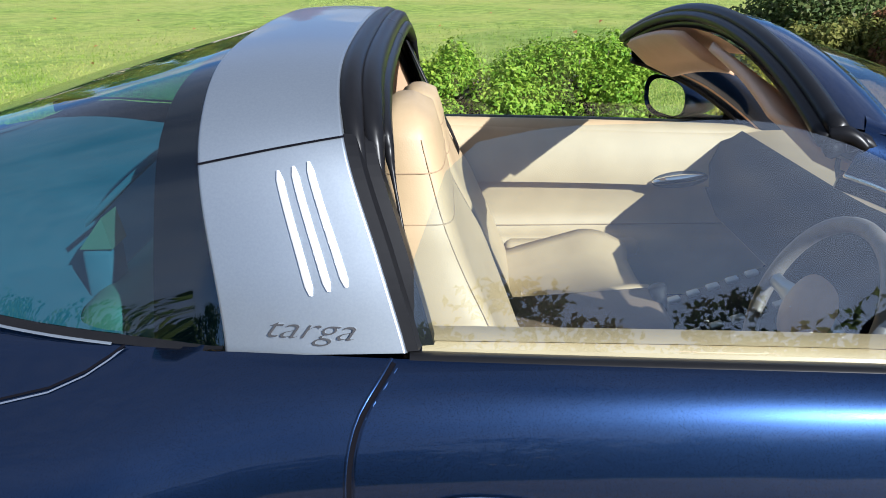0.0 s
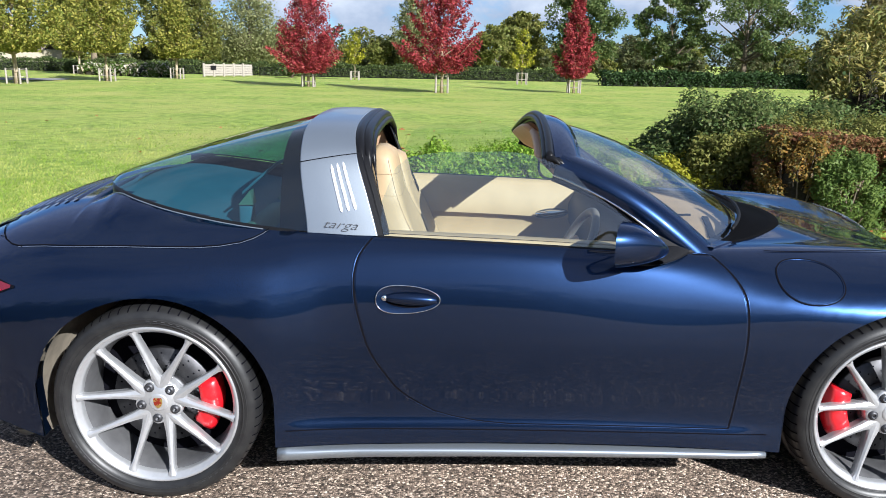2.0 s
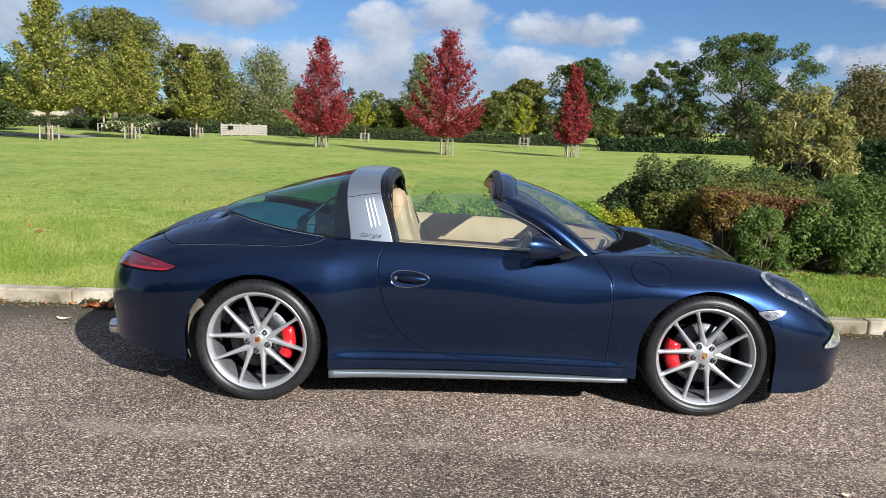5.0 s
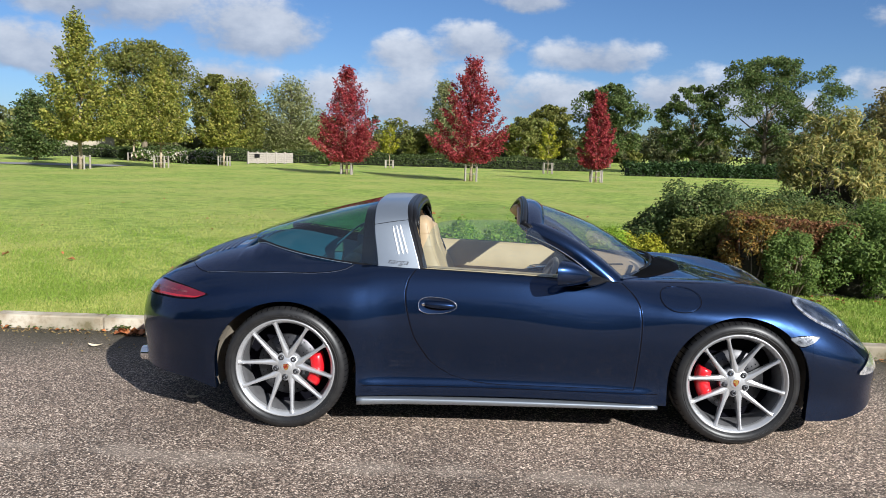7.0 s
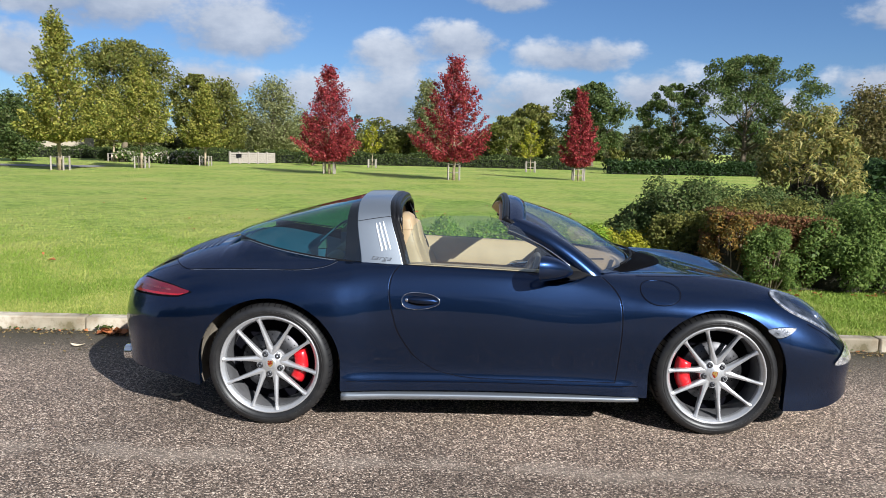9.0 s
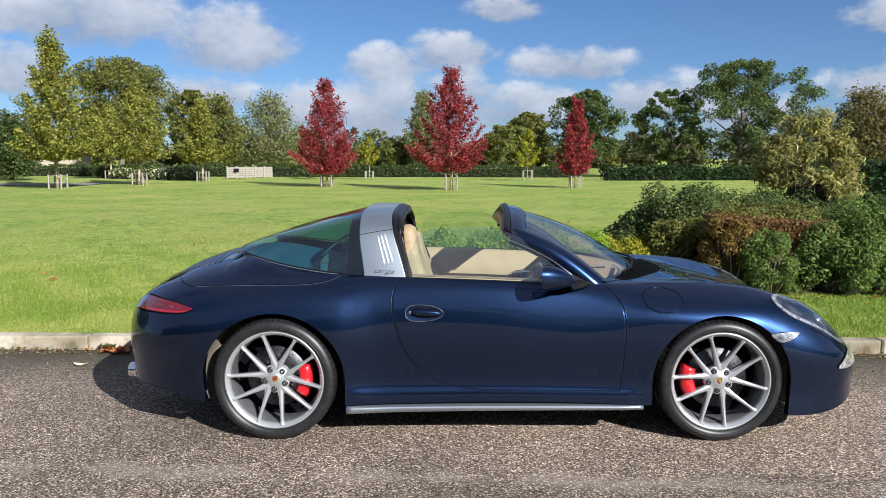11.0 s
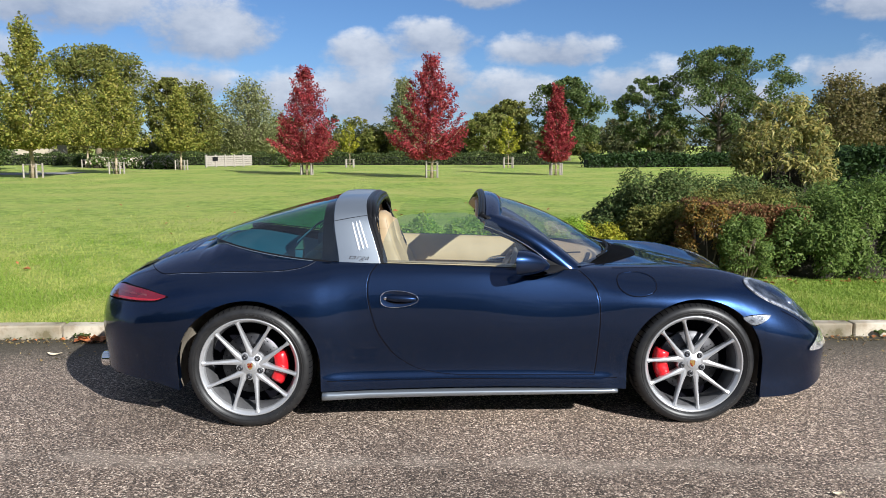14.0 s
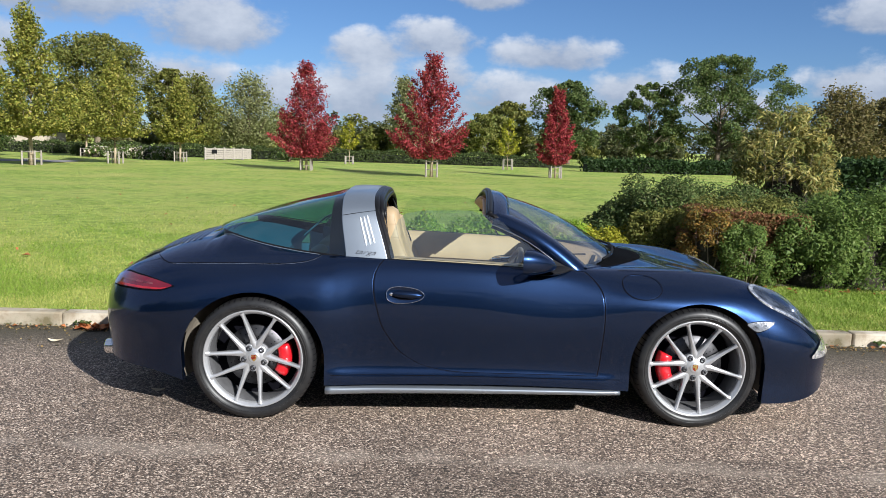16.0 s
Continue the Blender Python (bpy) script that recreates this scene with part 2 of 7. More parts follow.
LEAF_RED = leaves("crimson leaves", [(0.19, 0.028, 0.036), (0.32, 0.046, 0.056), (0.45, 0.076, 0.082), (0.24, 0.036, 0.048), (0.40, 0.105, 0.07)])
LEAF_LIME = leaves("yellow-green leaves", [(0.15, 0.185, 0.034), (0.27, 0.28, 0.05), (0.43, 0.39, 0.09), (0.12, 0.165, 0.03), (0.36, 0.30, 0.07)])
LEAF_GREEN = leaves("green leaves", [(0.072, 0.127, 0.029), (0.121, 0.182, 0.041), (0.187, 0.248, 0.062), (0.088, 0.149, 0.033)])
LEAF_DARK = leaves("dark green leaves", [(0.061, 0.104, 0.034), (0.104, 0.152, 0.045), (0.165, 0.201, 0.067), (0.079, 0.122, 0.039), (0.134, 0.140, 0.055)])
LEAF_OLIVE = leaves("olive autumn leaves", [(0.112, 0.140, 0.034), (0.185, 0.196, 0.050), (0.258, 0.241, 0.067), (0.134, 0.151, 0.039)])
LEAF_RUST = leaves("dull brown-olive leaves", [(0.14, 0.12, 0.05), (0.215, 0.175, 0.07), (0.12, 0.125, 0.048), (0.26, 0.205, 0.09)])
LEAF_FAR = leaves("dull far leaves", [(0.065, 0.085, 0.036), (0.10, 0.12, 0.05), (0.145, 0.145, 0.065), (0.085, 0.095, 0.042), (0.12, 0.10, 0.05)])
LEAF_MAPLE = leaves("soft yellow-green leaves", [(0.14, 0.17, 0.04), (0.20, 0.22, 0.055), (0.27, 0.25, 0.075), (0.12, 0.15, 0.04)])
# hedge green darkened, so that shade sits in the leaf colour itself
LEAF_SHADED_HEDGE = leaves("hedge leaves in painted shade", [(0.022, 0.045, 0.016), (0.04, 0.07, 0.022), (0.03, 0.058, 0.018)], 0.2)
LEAF_FARHEDGE = leaves("clipped hedge leaves", [(0.045, 0.07, 0.022), (0.07, 0.10, 0.03), (0.095, 0.12, 0.04), (0.06, 0.08, 0.026)], 0.3)
LEAF_GREY = leaves("grey-green leaves", [(0.16, 0.18, 0.07), (0.23, 0.245, 0.10), (0.30, 0.30, 0.14), (0.19, 0.20, 0.085)])
LEAF_SHRUB = leaves("bright shrub leaves", [(0.14, 0.27, 0.025), (0.24, 0.37, 0.04), (0.38, 0.47, 0.06), (0.18, 0.31, 0.03)])
LEAF_YELLOW = leaves("yellow shrub leaves", [(0.22, 0.25, 0.02), (0.34, 0.33, 0.03), (0.42, 0.38, 0.05), (0.16, 0.20, 0.02)])
LEAF_BROWN = leaves("russet shrub leaves", [(0.167, 0.077, 0.046), (0.283, 0.129, 0.071), (0.386, 0.206, 0.091), (0.129, 0.096, 0.041), (0.258, 0.220, 0.077)])
LEAF_ORANGE = leaves("orange shrub leaves", [(0.27, 0.145, 0.035), (0.34, 0.21, 0.05), (0.20, 0.125, 0.03), (0.16, 0.16, 0.045), (0.13, 0.085, 0.035)])
LEAF_STRAW = leaves("straw yellow leaves", [(0.281, 0.238, 0.067), (0.403, 0.342, 0.104), (0.195, 0.207, 0.055), (0.122, 0.152, 0.043), (0.512, 0.445, 0.183)])
LEAF_ROSE = leaves("pale rose petals", [(0.75, 0.66, 0.52), (0.80, 0.74, 0.64), (0.70, 0.52, 0.40)])
DRY = leaves("fallen leaf", [(0.36, 0.13, 0.05), (0.46, 0.18, 0.07), (0.27, 0.09, 0.035)], 0.15)
CRUMB = leaves("crumbled leaf", [(0.20, 0.13, 0.05), (0.34, 0.24, 0.10), (0.12, 0.11, 0.035), (0.26, 0.13, 0.05), (0.42, 0.34, 0.18)], 0.1)


def lawn_material():
    mat = material("mown grass", (0.130, 0.215, 0.028), rough=0.8, second=(0.350, 0.435, 0.090), scale=5.0, detail=15, bump=1.0, bump_scale=38, distance=0.07, contrast=(0.33, 0.66), stain=(0.375, 0.385, 0.105), stain_scale=0.35, spec=0.2)
    return mat


def road_material():
    mat = bpy.data.materials.new("chipped asphalt")
    mat.use_nodes = True
    n, l = mat.node_tree.nodes, mat.node_tree.links
    b = n["Principled BSDF"]
    co = n.new("ShaderNodeTexCoord")

    def link(a, bb):
        l.new(a, bb)

    vor = n.new("ShaderNodeTexVoronoi")
    vor.inputs["Scale"].default_value = 132
    link(co.outputs["Object"], vor.inputs["Vector"])
    sep = n.new("ShaderNodeSeparateColor")
    link(vor.outputs["Color"], sep.inputs[0])
    chips = n.new("ShaderNodeValToRGB")
    stops = ((0.0, (0.025, 0.018, 0.012)), (0.42, (0.136, 0.098, 0.072)), (0.78, (0.325, 0.242, 0.182)), (1.0, (0.82, 0.67, 0.53)))
    while len(chips.color_ramp.elements) < len(stops):
        chips.color_ramp.elements.new(0.5)
    for e, (p, c) in zip(chips.color_ramp.elements, stops):
        e.position, e.color = p, (*c, 1)
    link(sep.outputs[0], chips.inputs[0])
    # broad wear
    big = n.new("ShaderNodeTexNoise")
    big.inputs["Scale"].default_value, big.inputs["Detail"].default_value = 0.75, 8
    link(co.outputs["Object"], big.inputs["Vector"])
    wear = n.new("ShaderNodeMapRange")
    wear.inputs[1].default_value, wear.inputs[2].default_value, wear.inputs[3].default_value, wear.inputs[4].default_value = 0.32, 0.68, 0.72, 1.22
    link(big.outputs[0], wear.inputs[0])
    # pale scuffed line along the road, ragged
    xyz = n.new("ShaderNodeSeparateXYZ")
    link(co.outputs["Object"], xyz.inputs[0])
    rag = n.new("ShaderNodeTexNoise")
    rag.inputs["Scale"].default_value, rag.inputs["Detail"].default_value = 2.4, 9
    link(co.outputs["Object"], rag.inputs["Vector"])

    def m(op, a, bb):
        k = n.new("ShaderNodeMath")
        k.operation = op
        for i, v in enumerate((a, bb)):
            if isinstance(v, (int, float)):
                k.inputs[i].default_value = v
            else:
                link(v, k.inputs[i])
        return k.outputs[0]

    line = m("ABSOLUTE", m("ADD", m("ADD", xyz.outputs[1], 1.40), m("MULTIPLY", xyz.outputs[0], 0.045)), 0)
    line = m("ADD", line, m("MULTIPLY", m("SUBTRACT", rag.outputs[0], 0.5), 0.5))
    scuff = n.new("ShaderNodeMapRange")
    scuff.inputs[1].default_value, scuff.inputs[2].default_value, scuff.inputs[3].default_value, scuff.inputs[4].default_value = 0.0, 0.10, 0.26, 0.0
    link(line, scuff.inputs[0])
    mul = n.new("ShaderNodeMix")
    mul.data_type, mul.blend_type = "RGBA", "MULTIPLY"
    mul.inputs[0].default_value = 1.0
    link(chips.outputs[0], mul.inputs[6]), link(wear.outputs[0], mul.inputs[7])
    old = n.new("ShaderNodeMapRange")
    old.inputs[1].default_value, old.inputs[2].default_value, old.inputs[3].default_value, old.inputs[4].default_value = -0.015, 0.015, 1.0, 0.80
    reach = n.new("ShaderNodeMapRange")
    reach.inputs[1].default_value, reach.inputs[2].default_value = -0.3, 0.5
    link(xyz.outputs[0], reach.inputs[0])
    below = m("SUBTRACT", m("MULTIPLY", m("SUBTRACT", xyz.outputs[0], 0.2), 0.047), m("ADD", xyz.outputs[1], 1.37))
    link(m("MULTIPLY", m("ADD", below, m("MULTIPLY", m("SUBTRACT", rag.outputs[0], 0.5), 0.06)), reach.outputs[0]), old.inputs[0])
    patch = n.new("ShaderNodeMix")
    patch.data_type, patch.blend_type = "RGBA", "MULTIPLY"
    patch.inputs[0].default_value = 1.0
    link(mul.outputs[2], patch.inputs[6]), link(old.outputs[0], patch.inputs[7])
    mul = patch
    pale = n.new("ShaderNodeMix")
    pale.data_type = "RGBA"
    link(scuff.outputs[0], pale.inputs[0]), link(mul.outputs[2], pale.inputs[6])
    pale.inputs[7].default_value = (0.44, 0.37, 0.30, 1)
    # moss and dirt next to the kerb, within a ragged darkening a metre wide
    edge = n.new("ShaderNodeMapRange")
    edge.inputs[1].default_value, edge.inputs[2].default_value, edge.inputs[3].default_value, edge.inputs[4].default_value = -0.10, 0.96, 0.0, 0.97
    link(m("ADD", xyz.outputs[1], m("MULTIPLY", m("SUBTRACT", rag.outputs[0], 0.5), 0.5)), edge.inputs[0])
    kerb_dark = n.new("ShaderNodeMix")
    kerb_dark.data_type = "RGBA"
    link(edge.outputs[0], kerb_dark.inputs[0]), link(pale.outputs[2], kerb_dark.inputs[6])
    kerb_dark.inputs[7].default_value = (0.050, 0.042, 0.024, 1)
    link(kerb_dark.outputs[2], b.inputs["Base Color"])
    b.inputs["Roughness"].default_value = 0.82
    bp = n.new("ShaderNodeBump")
    bp.inputs["Strength"].default_value, bp.inputs["Distance"].default_value = 0.9, 0.005
    vd = n.new("ShaderNodeTexVoronoi")
    vd.inputs["Scale"].default_value = 132
    link(co.outputs["Object"], vd.inputs["Vector"])
    link(m("ADD", m("SUBTRACT", 1.0, vd.outputs["Distance"]), m("MULTIPLY", sep.outputs[1], 0.7)), bp.inputs["Height"])
    link(bp.outputs[0], b.inputs["Normal"])
    return mat


LAWN, ROAD = lawn_material(), road_material()

# ---------------------------------------------------------------- mesh helpers


def curve(*pairs):
    """A smooth function through (x, value) pairs."""
    xs, ys = np.array([p[0] for p in pairs], float), np.array([p[1] for p in pairs], float)
    slope = np.diff(ys) / np.diff(xs)
    tan = np.empty_like(ys)
    tan[0], tan[-1] = slope[0], slope[-1]
    h = np.diff(xs)
    tan[1:-1] = (slope[:-1] * h[1:] + slope[1:] * h[:-1]) / (h[1:] + h[:-1])

    def f(x):
        x = min(max(x, xs[0]), xs[-1])
        i = min(int(np.searchsorted(xs, x, "right")) - 1, len(xs) - 2)
        d = xs[i + 1] - xs[i]
        t = (x - xs[i]) / d
        return float((2 * t**3 - 3 * t**2 + 1) * ys[i] + (t**3 - 2 * t**2 + t) * d * tan[i] + (3 * t**2 - 2 * t**3) * ys[i + 1] + (t**3 - t**2) * d * tan[i + 1])
    return f


def part(name, bm, mat, parent=None, label="", smooth=True, kind=""):
    me = bpy.data.meshes.new(name)
    bm.normal_update()
    bm.to_mesh(me)
    bm.free()
    for m in (mat if isinstance(mat, (list, tuple)) else [mat]):
        me.materials.append(m)
    if smooth:
        me.polygons.foreach_set("use_smooth", [True] * len(me.polygons))
    ob = new(name, me)
    if parent is not None:
        ob.parent = parent
    return tagged(ob, label, kind=kind)


def add_grid(bm, rows, mat_index=0, close=False):
    """Faces between rows of points; returns the vertices."""
    vs = [[bm.verts.new(p) for p in r] for r in rows]
    for a, b in zip(vs, vs[1:]):
        k = len(a)
        for j in range(k if close else k - 1):
            q = (a[j], a[(j + 1) % k], b[(j + 1) % k], b[j])
            try:
                f = bm.faces.new(q)
                f.material_index = mat_index
            except ValueError:
                pass
    return vs


def add_box(bm, centre, size, turn=None, bevel=0.0, segments=2):
    m = Matrix.Translation(centre) @ (turn or Matrix.Identity(4)) @ Matrix.Diagonal((*size, 1))
    r = bmesh.ops.create_cube(bm, size=1.0, matrix=m)
    if bevel:
        edges = list({e for v in r["verts"] for e in v.link_edges})
        bmesh.ops.bevel(bm, geom=edges, offset=bevel, segments=segments, profile=0.5, affect="EDGES")


def add_tube(bm, pts, radius, sides=8, caps=True):
    """A round tube along points; radius may be a list."""
    pts = [Vector(p) for p in pts]
    rad = radius if isinstance(radius, (list, tuple)) else [radius] * len(pts)
    rows = []
    for i, p in enumerate(pts):
        d = (pts[min(i + 1, len(pts) - 1)] - pts[max(i - 1, 0)]).normalized()
        side = d.cross(Vector((0, 0, 1)))
        if side.length < 0.05:
            side = d.cross(Vector((1, 0, 0)))
        side.normalize()
        up = side.cross(d)
        rows.append([p + (side * math.cos(a) + up * math.sin(a)) * rad[i] for a in (2 * math.pi * k / sides for k in range(sides))])
    vs = add_grid(bm, rows, close=True)
    if caps:
        bm.faces.new(vs[0][::-1])
        bm.faces.new(vs[-1])


def add_lathe(bm, profile, sides=48, axis="y", centre=(0, 0, 0), mat_index=0):
    """Turns (radius, along) pairs round an axis."""
    c = Vector(centre)
    rows = []
    for k in range(sides):
        a = 2 * math.pi * k / sides
        if axis == "y":
            rows.append([c + Vector((r * math.cos(a), h, r * math.sin(a))) for r, h in profile])
        elif axis == "x":
            rows.append([c + Vector((h, r * math.cos(a), r * math.sin(a))) for r, h in profile])
        else:
            rows.append([c + Vector((r * math.cos(a), r * math.sin(a), h)) for r, h in profile])
    rows.append(rows[0])
    add_grid(bm, rows, mat_index)
    bmesh.ops.remove_doubles(bm, verts=bm.verts, dist=1e-6)


def thing(name, label, category, group="", kind=""):
    return tagged(new(name), label, category, group, kind)

# ---------------------------------------------------------------- ground
rng = np.random.default_rng(7)


def sheet(name, rows, mat, label, kind="structure", category=""):
    bm = bmesh.new()
    add_grid(bm, rows)
    bmesh.ops.recalc_face_normals(bm, faces=bm.faces)
    ob = part(name, bm, mat, None, label, kind=kind)
    for f in ob.data.polygons:
        if f.normal.z < 0:
            ob.data.flip_normals()
            break
    return tagged(ob, category=category)


xs = [-1500, -300, -100, -60, -40] + list(np.linspace(-30, 30, 61)) + [40, 60, 100, 300, 1500]
ys = [-1500, -300, -60, -30, -17.15, -17.05, 1.10, 1.19] + list(np.linspace(1.25, 31.25, 61)) + [36, 42, 50, 60, 80, 120, 300, 1500]


def lawn_z(x, y):
    if -17.1 < y < 1.15:
        return -0.03
    if y <= -17.1:
        return 0.02
    if y < 1.22:
        return 0.085
    k = min(1.0, (y - 1.2) / 3)
    far = max(0, 1 - abs(y) / 200)
    return 0.088 + (0.020 * noise.noise((x * 0.35, y * 0.35, 0)) + 0.03 * noise.noise((x * 0.07, y * 0.07, 3))) * k * far


sheet("ground", [[Vector((x, y, lawn_z(x, y))) for x in xs] for y in ys], LAWN, "wide mown green lawn", category="lawn")
sheet("road", [[Vector((x, y, 0.0)) for x in np.linspace(-52, 52, 53)] for y in np.linspace(-17.0, 1.085, 20)], ROAD, "brown-grey chipped asphalt road", category="road")
sheet("path", [[Vector((x, y + 0.1 * (x + 40), lawn_z(x, y) + 0.03)) for x in np.linspace(-70, -19.6, 20)] for y in (33.2, 34.2, 35.2, 36.4)], material("grey path", (0.16, 0.15, 0.15), rough=0.85, second=(0.21, 0.20, 0.19), scale=3),
      "grey path across the lawn", category="path")

# kerb stones
kerb = thing("kerb", "weathered pale concrete kerb stones in a row", "kerb", kind="structure")


def kerb_mesh(seed):
    r = random.Random(seed)
    bm = bmesh.new()
    add_box(bm, (0, 0, 0), (0.905, 0.125, 0.26), None, 0.014, 2)
    for v in bm.verts:
        v.co.x += r.uniform(-0.003, 0.003)
        v.co.y += r.uniform(-0.004, 0.004)
        v.co.z += r.uniform(-0.003, 0.003) if v.co.z > 0 else 0
    me = bpy.data.meshes.new("kerb_stone")
    bm.to_mesh(me)
    bm.free()
    me.materials.append(KERB)
    return me


kerb_meshes = [kerb_mesh(k) for k in range(5)]
for i in range(-26, 27):
    o = new("kerb_stone", kerb_meshes[i % 5])
    o.parent = kerb
    o.matrix_world = pose(i * 0.917 - 0.015, 1.155 + random.uniform(-0.006, 0.006), -0.018 + random.uniform(-0.006, 0.004), random.uniform(-0.6, 0.6), 0, random.uniform(-0.25, 0.25))


# ---------------------------------------------------------------- leaves
def quads_mesh(name, verts, mat):
    """verts: (n, 4, 3) array; one leaf a quad."""
    n = len(verts)
    me = bpy.data.meshes.new(name)
    me.vertices.add(4 * n), me.loops.add(4 * n), me.polygons.add(n)
    me.vertices.foreach_set("co", verts.reshape(-1).astype(np.float32))
    me.loops.foreach_set("vertex_index", np.arange(4 * n, dtype=np.int32))
    me.polygons.foreach_set("loop_start", np.arange(0, 4 * n, 4, dtype=np.int32))
    me.update(calc_edges=True)
    me.materials.append(mat)
    return me


def leaf_quads(points, size, aspect=0.55, up=0.3, vary=0.45, out=None, bend=0.18):
    """Pointed leaves at the points, turned by chance; out: directions that they partly face."""
    n = len(points)
    nor = rng.normal(size=(n, 3))
    nor[:, 2] = np.abs(nor[:, 2]) + up
    if out is not None:
        nor = nor * 0.7 + out * 1.0
    nor /= np.linalg.norm(nor, axis=1, keepdims=True)
    a = rng.normal(size=(n, 3))
    a -= nor * np.sum(a * nor, axis=1, keepdims=True)
    a /= np.linalg.norm(a, axis=1, keepdims=True)
    b = np.cross(nor, a)
    s = size * (1 + vary * rng.uniform(-1, 1, n))[:, None]
    w = s * aspect * 0.5
    lift = nor * s * bend
    return np.stack([points - a * s * 0.5, points + b * w + lift, points + a * s * 0.5 - lift * 0.5, points - b * w + lift], axis=1)


SHAPES = {
    "cone": lambda t: (min(1, t / 0.16) ** 0.6) * (1 - max(0, t - 0.16) / 0.84) ** 0.85 + 0.04,
    "round": lambda t: max(0.0, 1 - (2 * t - 0.95) ** 2 / 1.1) ** 0.5 + 0.05,
    "column": lambda t: min(1, t / 0.12) ** 0.5 * (1 - max(0, t - 0.4) / 0.6 * 0.82),
    "oval": lambda t: (min(1, t / 0.25) ** 0.7) * (1 - max(0, t - 0.35) / 0.65) ** 0.55 + 0.05,
    "flame": lambda t: min(1, (t + 0.05) / 0.20) ** 0.6 * (1 - max(0, t - 0.15) / 0.85) ** 0.90 + 0.04,
    "dome": lambda t: max(0.02, 1 - t * t) ** 0.5,
}


def crown_points(base, top, half, shape, clumps, leaves_n, spread, seed, lean=0.0):
    """Points in clumps that fill an uneven crown; returns points, outward ways and the clumps."""
    g = np.random.default_rng(seed)
    cs = []
    while len(cs) < clumps:
        t = g.uniform(0, 1) ** 0.85
        r = half * SHAPES[shape](t) * (0.80 + 0.34 * g.uniform())
        a = g.uniform(0, 2 * math.pi)
        r *= 1 + 0.18 * math.sin(3 * a + seed) * math.sin(5 * t + seed)
        q = max(0.12, g.uniform()) ** 0.45
        cs.append((r * q * math.cos(a) + lean * t, r * q * math.sin(a), base + (top - base) * t, t))
    cs = np.array(cs)
    cs[0] = (0, 0, top - 0.05 * (top - base), 1.0)
    weight = 0.35 + 0.9 * np.array([SHAPES[shape](t) for t in cs[:, 3]])
    pick = g.choice(clumps, size=leaves_n, p=weight / weight.sum())
    rad = spread * half * (0.45 + 0.75 * np.array([SHAPES[shape](t) for t in cs[:, 3]]))
    d = g.normal(size=(leaves_n, 3))
    d /= np.linalg.norm(d, axis=1, keepdims=True)
    pts = cs[pick, :3] + d * (rad[pick] * g.uniform(0.15, 1, leaves_n) ** 0.5)[:, None] * np.array((1, 1, 0.75))
    pts = pts[pts[:, 2] > base - 0.12 * (top - base)]
    return pts, cs


def branch_crown(base, top, half, shape, branches, leaves_n, spread, seed, rise=0.7):
    """Leaves strung along limbs that climb from the stem to an uneven outline; returns points and limb tips."""
    g = np.random.default_rng(seed)
    tip, root = [], []
    for k in range(branches):
        t = (k + g.uniform()) / branches
        t = t ** 1.15
        a = 2.39996 * k + g.uniform(-0.5, 0.5)
        r = half * SHAPES[shape](t) * (0.62 + 0.52 * g.uniform() ** 0.8)
        z = base + (top - base) * (t + 0.05 * g.uniform(-1, 1))
        tip.append((r * math.cos(a), r * math.sin(a), z + 0.10 * (top - base) * g.uniform(0, 1) * t))
        root.append((0.0, 0.0, max(base * 0.9, z - rise * r - 0.04 * top)))
    tip, root = np.array(tip), np.array(root)
    tip[-1] = (0, 0, top)
    tip[-2] = (0.10 * half, 0, top * 0.97)
    length = np.linalg.norm(tip - root, axis=1) + 0.15 * half
    pick = g.choice(branches, size=leaves_n, p=length / length.sum())
    u = g.uniform(0.22, 1.06, leaves_n) ** 0.75
    sag = np.sin(np.clip(u, 0, 1) * math.pi)[:, None] * np.array((0, 0, -0.06)) * half
    fat = spread * half * (1.15 - 0.75 * u)
    pts = root[pick] + (tip - root)[pick] * u[:, None] + sag + g.normal(size=(leaves_n, 3)) * fat[:, None] * np.array((1, 1, 0.8))
    pts = pts[pts[:, 2] > base - 0.02 * (top - base)]
    return pts, np.concatenate([tip, np.linspace(0, 1, branches)[:, None]], axis=1)


